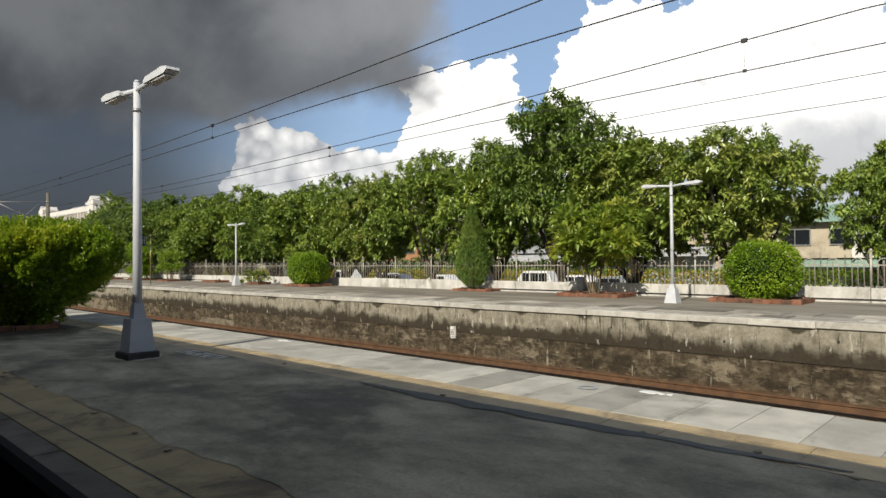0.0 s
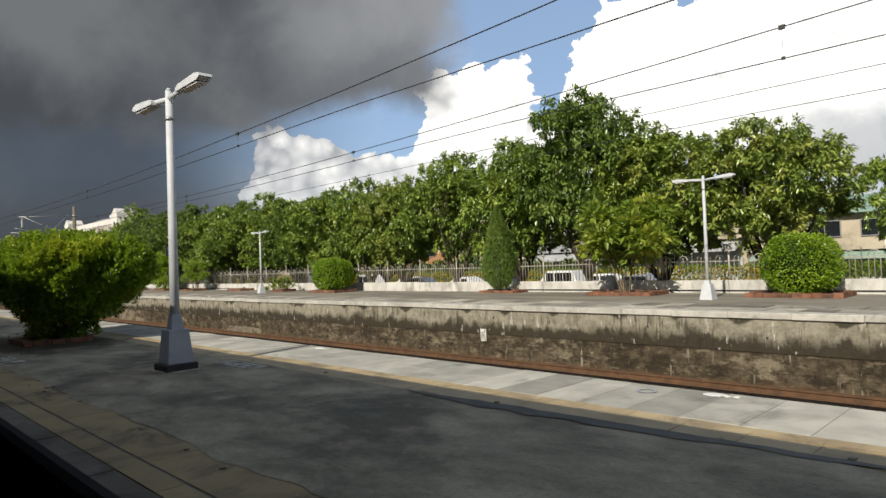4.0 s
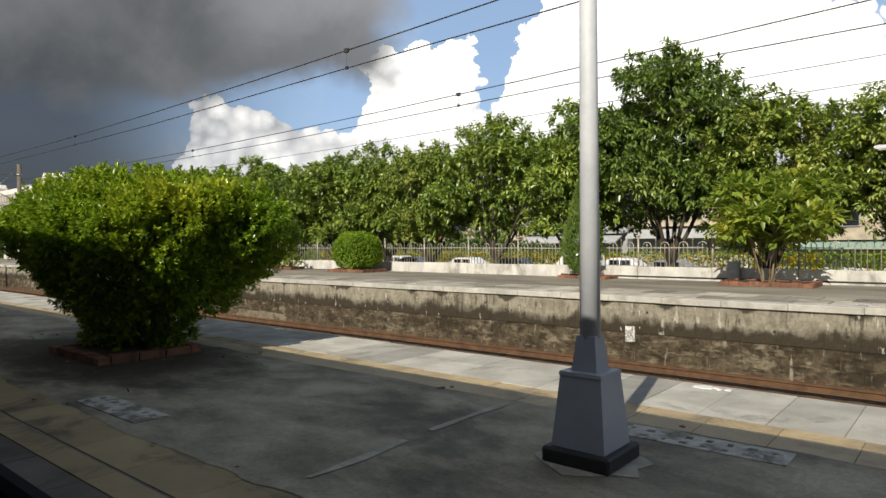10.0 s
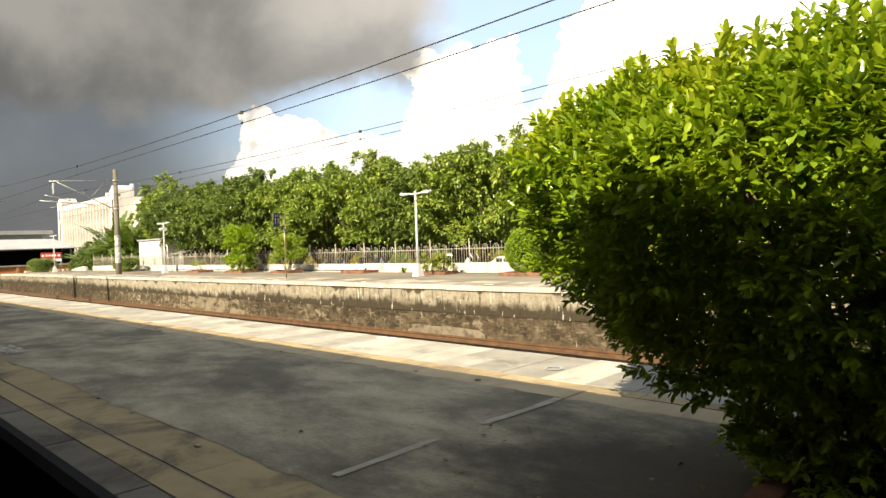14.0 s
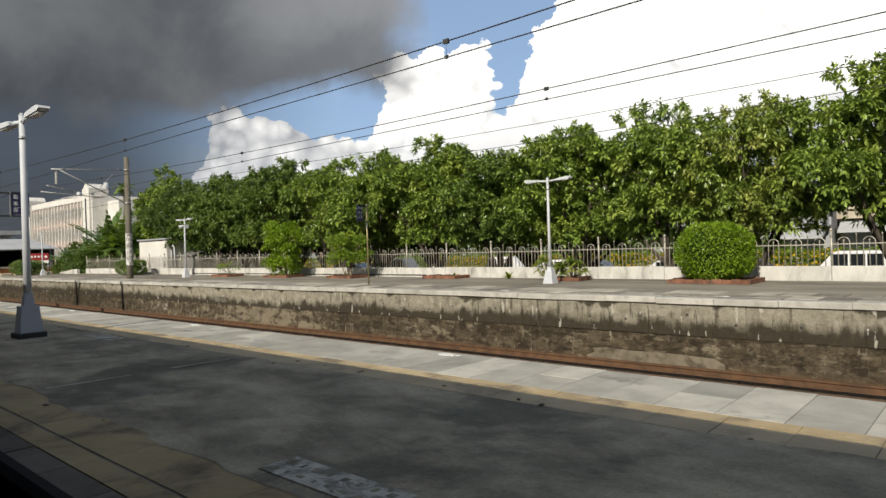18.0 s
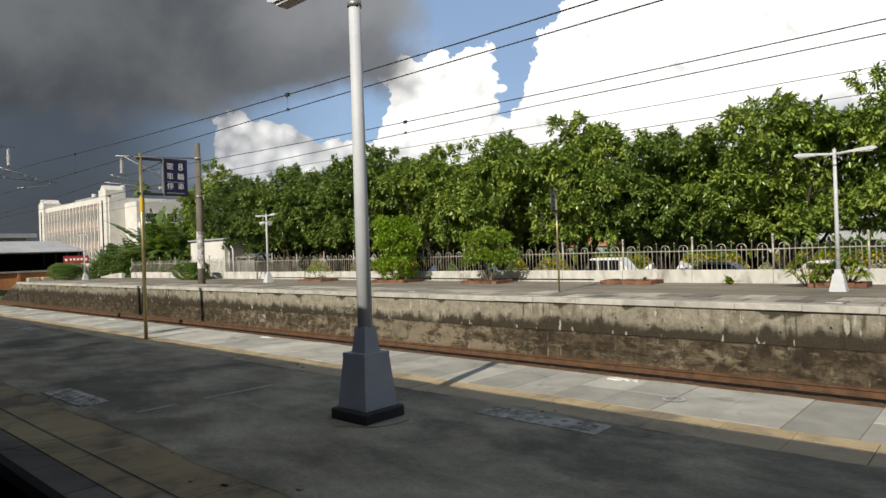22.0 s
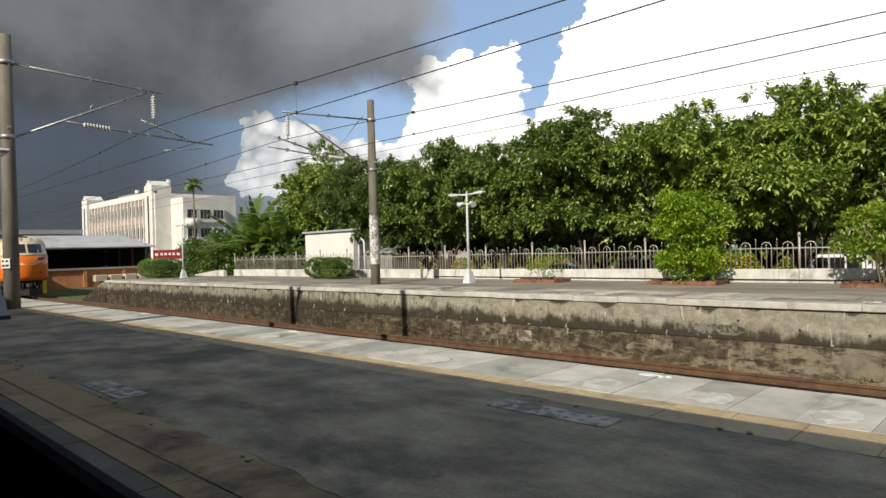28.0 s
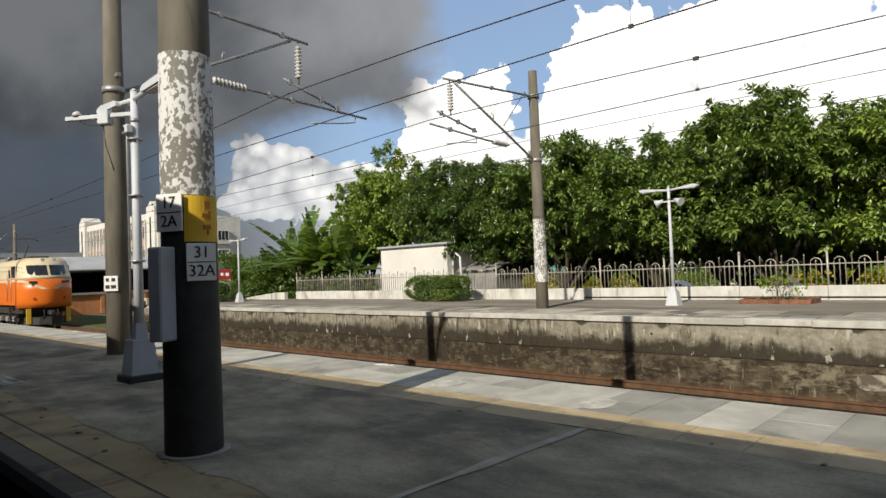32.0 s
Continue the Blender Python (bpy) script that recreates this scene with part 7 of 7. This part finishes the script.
def locomotive(x, y):
    p = thing("electric_locomotive", (x, y, RAIL_TOP), "orange and cream electric locomotive with a white chevron nose", "locomotive")
    L = 17.2
    part("lower_body", boxed(-L, -0.2, -1.45, 1.45, 1.36, 2.74), M["train_orange"], p, "orange lower body side")
    part("stripe", boxed(-L, -0.2, -1.456, 1.456, 2.74, 2.90), M["train_cream"], p, "cream stripe")
    part("thin_stripe", boxed(-L, -0.2, -1.452, 1.452, 2.90, 2.95), M["train_orange"], p)
    bm = B()
    prism(bm, [(-1.45, 2.95), (1.45, 2.95), (1.43, 3.55), (1.30, 3.98), (1.0, 4.12), (-1.0, 4.12), (-1.30, 3.98), (-1.43, 3.55)], "x", -L, -0.2)
    part("upper_body", bm, M["train_cream"], p, "cream upper body side")
    part("underframe", boxed(-L, 0.4, -1.25, 1.25, 0.85, 1.36), M["train_dark"], p)
    bm = B()
    loft(bm, [(1.18, 0.10, 1.0), (1.5, 0.0, 1.0), (2.2, -0.03, 1.0), (2.88, 0.06, 1.0)])
    nose = part("nose", bm, M["train_orange"], p, "orange rounded nose")
    bm = B()
    loft(bm, [(2.88, 0.06, 1.0), (3.05, 0.14, 0.995), (3.85, 0.62, 0.93), (4.05, 0.85, 0.86), (4.18, 1.10, 0.70)])
    part("cab_roof", bm, M["train_cream"], p, "cream cab front")
    for s in (-1, 1):
        bm = B()
        ys = np.linspace(1.45, 0.0, 12)
        bent_strip(bm, [(s * q, 2.70 - 0.62 * max(0.0, (1.25 - q) / 1.25) ** 0.9) for q in ys], 0.16)
        part("chevron", bm, M["train_cream"], nose, "cream chevron")
        w = B()
        def front_at(z, q):
            base = np.interp(q, [0.0, 0.25, 0.72, 1.22, 1.45], [1.30, 1.28, 1.10, 0.72, 0.25])
            return base - np.interp(z, [3.05, 3.85], [0.14, 0.62]) + 0.02
        grid = [[w.verts.new((front_at(z, q), s * q * 0.96, z)) for q in np.linspace(0.07, 1.06, 6)] for z in (3.1, 3.4, 3.72)]
        for r0, r1 in zip(grid, grid[1:]):
            for a, b, c, d in zip(r0, r0[1:], r1[1:], r1):
                w.faces.new((a, b, c, d))
        part("windscreen", w, M["window_dark"], p, "dark windscreen")
        part("wiper", tubed([(front_at(3.1, 0.55) + 0.02, s * 0.55, 3.1), (front_at(3.5, 0.3) + 0.03, s * 0.3, 3.5)], 0.012, 5), M["cable"], p)
        part("side_window", boxed(-0.95, -0.28, s * 1.448 - 0.02, s * 1.448 + 0.02, 3.02, 3.70), M["window_dark"], p)
        door = part("cab_door", boxed(-1.75, -1.10, s * 1.45 - 0.015, s * 1.45 + 0.015, 1.45, 3.72, bevel=0.01), M["train_orange"], p)
        part("door_window", boxed(-1.60, -1.25, s * 1.468 - 0.012, s * 1.468 + 0.012, 3.0, 3.5), M["window_dark"], door)
        part("door_upper", boxed(-1.74, -1.11, s * 1.456 - 0.015, s * 1.456 + 0.015, 2.92, 3.70), M["train_cream"], door)
        for gx in (-1.85, -1.02):
            part("grab_rail", tubed([(gx, s * 1.50, 1.6), (gx, s * 1.50, 3.2)], 0.018, 6), M["galvanised"], p)
        step = part("cab_steps", boxed(-1.75, -1.72, s * 1.38 - 0.05, s * 1.38 + 0.05, 0.45, 1.4), M["train_dark"], p)
        for q in (0.5, 0.85, 1.2):
            part("tread", boxed(-1.75, -1.15, s * 1.38 - 0.12, s * 1.38 + 0.06, q, q + 0.03), M["train_dark"], step)
        part("headlight", tubed([(0.95, s * 0.3, 4.02), (1.0, s * 0.3, 4.02)], 0.11, 14), M["ceramic"], p)
        part("marker_light", tubed([(1.05, s * 0.78, 1.72), (1.13, s * 0.80, 1.72)], 0.07, 12), M["red_paint"], p)
        part("number_panel", boxed(1.02, 1.12, s * 0.85 - 0.2, s * 0.85 + 0.2, 2.62, 2.76), M["train_dark"], p, "dark number panel", at=None)
        part("plow_stripe", boxed(0.85, 0.93, s * 1.05 - 0.12, s * 1.05 + 0.12, 0.25, 1.15), M["yellow_paint"], p, "yellow warning stripe")
        part("buffer_hose", tubed([(1.28, s * 0.35, 1.05), (1.42, s * 0.38, 0.75), (1.25, s * 0.45, 0.45)], 0.03, 8), M["rubber"], p)
    bm = B()
    prism(bm, [(0.5, -1.2), (1.25, -0.6), (1.45, 0.0), (1.25, 0.6), (0.5, 1.2)], "z", 0.18, 0.62)
    part("snow_plow", bm, M["train_dark"], p)
    part("coupler", boxed(1.1, 1.75, -0.13, 0.13, 0.72, 1.0, bevel=0.04), M["train_dark"], p)
    for s in (-1, 1):
        for k in range(5):
            part("side_panel", boxed(-16.5 + 2.9 * k, -13.8 + 2.9 * k, s * 1.456 - 0.006, s * 1.456 + 0.006, 1.45, 2.70, bevel=0.004), M["train_orange"], p)
    for bx in (-3.6, -13.4):
        bog = part("bogie", boxed(bx - 2.2, bx + 2.2, -1.05, 1.05, 0.42, 0.85, bevel=0.05), M["train_dark"], p)
        for wx in (-1.6, 0.0, 1.6):
            part("wheel_set", tubed([(bx + wx, -0.68, 0.46), (bx + wx, -0.52, 0.46), (bx + wx, 0.52, 0.46), (bx + wx, 0.68, 0.46)], [0.46, 0.46, 0.46, 0.46], 20), M["train_dark"], bog)
            part("axle_box", boxed(bx + wx - 0.2, bx + wx + 0.2, -1.2, -0.9, 0.3, 0.62, bevel=0.04), M["train_grey"], bog)
    part("battery_box", boxed(-10.3, -6.7, -1.3, 1.3, 0.35, 0.9, bevel=0.05), M["train_dark"], p)
    part("roof_pod", boxed(-9.5, -5.5, -0.8, 0.8, 4.12, 4.30, bevel=0.06), M["train_grey"], p)
    part("roof_pod", boxed(-2.6, -0.9, -0.55, 0.55, 4.12, 4.32, bevel=0.06), M["train_dark"], p)
    part("roof_rod", tubed([(-16.5, -0.7, 4.35), (-4.8, -0.7, 4.35)], 0.03, 6), M["galvanised"], p)
    for k in range(6):
        bm = B()
        insulator(bm, (-16 + 2.2 * k, -0.7, 4.12), (-16 + 2.2 * k, -0.7, 4.35), 4, 0.07)
        part("roof_insulator", bm, M["terracotta"], p)
    pan = part("pantograph", tubed([(-4.4, -0.5, 4.25), (-4.4, 0.5, 4.25)], 0.05, 8), M["train_dark"], p)
    part("lower_arm", tubed([(-4.4, 0, 4.28), (-3.2, 0, 5.05)], 0.035, 8), M["train_dark"], pan)
    part("upper_arm", tubed([(-3.2, 0, 5.05), (-4.3, 0, 5.60)], 0.025, 8), M["train_dark"], pan)
    part("contact_bow", tubed([(-4.3, -0.85, 5.48), (-4.3, -0.6, 5.61), (-4.3, 0.6, 5.61), (-4.3, 0.85, 5.48)], 0.025, 6), M["train_dark"], pan)
    return p


def coach(x, y):
    c = thing("passenger_coach", (x, y, RAIL_TOP), "red and cream passenger coach with a dark window row", "coach", "coaches of the arriving train")
    L = 19.6
    part("lower_body", boxed(-L, 0, -1.43, 1.43, 0.95, 2.25), M["train_red"], c, "orange-red lower side")
    part("stripe", boxed(-L, 0, -1.436, 1.436, 2.25, 2.33), M["sign_white"], c, "white stripe")
    bm = B()
    prism(bm, [(-1.43, 2.33), (1.43, 2.33), (1.40, 3.35), (-1.40, 3.35)], "x", -L, -1.2)
    part("upper_body", bm, M["train_cream"], c, "cream window band")
    part("door_end", boxed(-1.2, 0, -1.42, 1.42, 2.33, 3.6), M["train_red"], c, "orange-red end with door")
    bm = B()
    prism(bm, [(-1.42, 3.35), (1.42, 3.35), (1.15, 3.72), (0.6, 3.9), (-0.6, 3.9), (-1.15, 3.72)], "x", -L, -0.15)
    part("roof", bm, M["train_grey"], c, "grey curved roof")
    for s in (-1, 1):
        for k in range(9):
            part("side_window", boxed(-18.3 + 1.85 * k, -17.0 + 1.85 * k, s * 1.425 - 0.015, s * 1.425 + 0.015, 2.48, 3.12), M["window_dark"], c)
        part("door_window", boxed(-0.85, -0.35, s * 1.425 - 0.012, s * 1.425 + 0.012, 2.4, 3.2), M["window_dark"], c)
    part("underframe", boxed(-L, 0, -1.2, 1.2, 0.6, 0.95), M["train_dark"], c)
    for bx in (-2.8, -16.8):
        bog = part("bogie", boxed(bx - 1.4, bx + 1.4, -1.0, 1.0, 0.35, 0.75, bevel=0.05), M["train_dark"], c)
        for wx in (-1.0, 1.0):
            part("wheel_set", tubed([(bx + wx, -0.68, 0.43), (bx + wx, 0.68, 0.43)], 0.43, 18), M["train_dark"], bog)
    return c


TRAIN_X = -91.5
locomotive(TRAIN_X, 11.78)
c0 = coach(TRAIN_X - 17.9, 11.78)
for i in range(1, 3):
    copy_thing(c0, pose(TRAIN_X - 17.9 - 20.1 * i, 11.78, RAIL_TOP))

# ---- pieces: slabs, tiles, wall blocks ----
rng = np.random.default_rng(8)
slab = mesh_of("edge_slab", boxed(-0.5, 0.5, -0.5, 0.5, -0.05, 0.0, bevel=0.004), M["paving"])
tile = mesh_of("yellow_tile", boxed(-0.5, 0.5, -0.5, 0.5, -0.05, 0.0, bevel=0.004), M["yellow_tile"])


def row_of(name, me, parent, x0, step, count, y0, y1, z, gap, tilt=0.003):
    for i in range(count):
        m = Matrix.Translation((x0 - step * (i + 0.5), (y0 + y1) / 2, z + rng.uniform(-tilt, tilt))) @ Matrix.Diagonal((step - gap, y1 - y0, 1, 1))
        part(name, me, None, parent, at=m)


for i in range(200):
    x = 3.89 - 0.42 * (i + 0.5)
    pieces = ((4.338, 5.28),) if rng.random() < 0.72 else ((4.338, 4.80), (4.806, 5.28))
    for y0, y1 in pieces:
        part("edge_slab", slab, None, near, at=Matrix.Translation((x, (y0 + y1) / 2, rng.uniform(-0.004, 0.002))) @ Matrix.Diagonal((0.415, y1 - y0, 1, 1)))
row_of("yellow_tile", tile, near, 4.0, 0.42, 200, 4.175, 4.332, 0.0, 0.004)
shaded_row = mesh_of("dull_tile", boxed(-0.5, 0.5, -0.5, 0.5, -0.05, 0.0, bevel=0.003), M["dull_tile"])
row_of("dull_tile", shaded_row, near, 4.0, 0.42, 200, 3.88, 4.171, -0.002, 0.004)
near_edge = mesh_of("dark_slab", boxed(-0.5, 0.5, -0.5, 0.5, -0.05, 0.0, bevel=0.004), M["near_slab"])
worn = mesh_of("dark_tile", boxed(-0.5, 0.5, -0.5, 0.5, -0.05, 0.0, bevel=0.0015), M["near_tile"])
row_of("edge_slab", near_edge, near, 4.0, 0.60, 130, 0.735, 1.26, 0.0, 0.008)
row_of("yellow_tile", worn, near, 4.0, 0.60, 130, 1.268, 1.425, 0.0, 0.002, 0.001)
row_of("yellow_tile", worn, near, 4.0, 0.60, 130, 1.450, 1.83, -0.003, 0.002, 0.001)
bm = B()
for i in range(110):
    x = 4.0 - 84.0 - 0.60 * i
    for y0, y1 in ((0.735, 1.26), (4.338, 5.28)):
        box(bm, x - 0.593, x, y0, y1, -0.05, 0.0)
part("far_edge_slabs", bm, M["paving"], near)
bm = B()
for i in range(110):
    x = 4.0 - 84.0 - 0.60 * i
    for y0, y1 in ((1.275, 1.455), (1.475, 1.83), (4.175, 4.332), (3.88, 4.17)):
        box(bm, x - 0.593, x, y0, y1, -0.05, -0.001)
part("far_yellow_tiles", bm, M["yellow_tile"], near)

cap = mesh_of("cap_stone", boxed(-0.5, 0.5, -0.19, 0.19, -0.13, 0.0, bevel=0.012), M["cap"])
for i in range(78):
    x = 13.6 - 1.2 * (i + 0.5)
    part("cap_stone", cap, None, far, at=Matrix.Translation((x, 13.495 + rng.uniform(-0.012, 0.012), FZ + rng.uniform(-0.01, 0.006))) @ Matrix.Rotation(rng.uniform(-0.008, 0.008), 4, "Z") @ Matrix.Diagonal((1.196, 1, 1, 1)))
part("deck_joint", boxed(FX0, FX1, 13.683, 13.722, FZ - 0.02, FZ - 0.006), M["soil"], far, "dark dirt-filled joint")
fslab = mesh_of("deck_slab", boxed(-0.5, 0.5, -0.5, 0.5, -0.05, 0.0, bevel=0.004), M["far_slab"])
row_of("deck_slab", fslab, far, 13.6, 0.6, 156, 13.72, 14.38, FZ + 0.002, 0.026, 0.006)
row_of("deck_slab", fslab, far, 13.3, 0.6, 155, 14.41, 15.28, FZ + 0.002, 0.026, 0.006)
upper = mesh_of("upper_panel", boxed(-0.5, 0.5, -0.05, 0.05, -0.66, 0.0, bevel=0.003), M["wall_top"])
for i in range(47):
    part("upper_panel", upper, None, far, at=Matrix.Translation((13.8 - 2.0 * (i + 0.5), 13.405 + rng.uniform(-0.006, 0.006), FZ - 0.132)) @ Matrix.Diagonal((1.9965, 1, 1, 1)))
block = mesh_of("wall_stone", boxed(-0.5, 0.5, -0.04, 0.04, -0.5, 0.5, bevel=0.0015), M["wall_low"])
for c, (z0, z1) in enumerate(((-1.62, -1.25), (-1.247, -0.825))):
    for i in range(118):
        x = 13.6 - 0.8 * (i + 0.5) + 0.37 * c
        if x > 13.5 or x < FX0 + 0.4:
            continue
        part("wall_stone", block, None, far, at=Matrix.Translation((x, 13.412 + rng.uniform(-0.003, 0.003), (z0 + z1) / 2)) @ Matrix.Diagonal((0.7985, 1, z1 - z0 - 0.001, 1)))
# weep holes and lime spots in the wall
hole = mesh_of("weep_hole", tubed([(0, -0.003, 0), (0, 0.02, 0)], 0.027, 10), M["black_paint"])
bm = B()
prism(bm, [(-0.016, -0.01), (0.0, -0.028), (0.018, -0.008), (0.02, 0.016), (0.004, 0.03), (-0.014, 0.02)], "y", -0.004, 0.004)
prism(bm, [(-0.004, -0.10), (0.006, -0.09), (0.008, -0.03), (-0.006, -0.03)], "y", -0.003, 0.003)
spot = mesh_of("lime_spot", bm, M["cap"])
for i in range(66):
    x = 2.0 - 1.15 * i
    part("weep_hole", hole, None, far, at=(x + rng.uniform(-0.3, 0.3), 13.352, (-0.60 if i % 4 else -0.45) + rng.uniform(-0.05, 0.05)))
    if i % 3 == 0:
        part("lime_spot", spot, None, far, at=(x + rng.uniform(-0.5, 0.5), 13.35, -0.45 + rng.uniform(-0.12, 0.08)))
def wall_patch(name, material, label, x0, x1, z0, z1, seed, proud=0.006):
    """A flat patch of other render on the wall, with a broken outline."""
    rng = np.random.default_rng(seed)
    n = 26
    outline = []
    for k in range(n):
        a = 2 * math.pi * k / n
        c, d = math.cos(a), math.sin(a)
        e = 1.0 / max(abs(c), abs(d)) ** 0.8 * rng.uniform(0.86, 1.02)
        outline.append(((x0 + x1) / 2 + (x1 - x0) / 2 * c * e, (z0 + z1) / 2 + (z1 - z0) / 2 * d * e))
    bm = B()
    prism(bm, outline, "y", 13.356 - proud, 13.40)
    part(name, bm, M[material], far, label)


wall_patch("render_patch", "patch_render", "smooth pale patch of newer render", -27.7, -24.6, -1.66, -1.24, 5)
wall_patch("lime_patch", "patch_lime", "chalky pale lime patch", -49.35, -48.85, -1.30, -1.0, 6)
wall_patch("hewn_patch", "patch_hewn", "rough hewn concrete patch", -44.8, -43.6, -0.78, -0.56, 7)
wall_patch("render_patch", "patch_render", "smooth pale patch of newer render", -42.0, -41.3, -1.42, -0.95, 9)
part("wall_mark", boxed(-12.41, -12.19, 13.334, 13.35, -1.06, -0.72), M["flaky_white"], far, "peeling white painted mark")
stroke = thing("edge_mark", (-2.45, 5.17, 0.0), "worn white painted door mark on the platform edge", "painted marking", "door marks along the edges")
bm = B()
prism(bm, [(-0.13, -0.03), (-0.05, -0.05), (0.01, -0.035), (0.02, -0.005), (0.05, 0.02), (0.01, 0.035), (-0.06, 0.055), (-0.12, 0.02)], "z", -0.002, 0.0055)
prism(bm, [(0.045, -0.03), (0.075, -0.035), (0.085, 0.0), (0.065, 0.015)], "z", -0.002, 0.0055)
prism(bm, [(0.10, -0.01), (0.15, -0.02), (0.145, 0.03), (0.115, 0.035)], "z", -0.002, 0.0055)
part("paint", bm, M["sign_white"], stroke)
for i in range(1, 12):
    copy_thing(stroke, pose(-2.45 - 5.58 * i, 5.17 - 0.02 * math.sin(i * 2.0), 0.0, 0, 0, 4 * math.sin(i * 3.0)))
for i in range(12):
    copy_thing(stroke, pose(-2.45 - 5.58 * i, 13.80, FZ + 0.009, 0, 0, 180 + 5 * math.sin(i * 2.2)))

# old painted survey rings
ring = thing("survey_ring", (-3.0, 5.0, 0.001), "faded dark painted ring mark on the paving", "ground mark", "survey rings")
bm = B()
r0, r1 = ([bm.verts.new((q * math.cos(2 * math.pi * k / 24), q * math.sin(2 * math.pi * k / 24), 0.0035)) for k in range(24)] for q in (0.06, 0.085))
for k in range(24):
    bm.faces.new((r0[k], r1[k], r1[(k + 1) % 24], r0[(k + 1) % 24]))
part("ring", bm, M["blue_grey"], ring)
for x, y in ((-29.7, 4.72), (-27.73, 4.72), (-44.1, 4.7), (-16.4, 4.72)):
    copy_thing(ring, pose(x, y, 0.001))
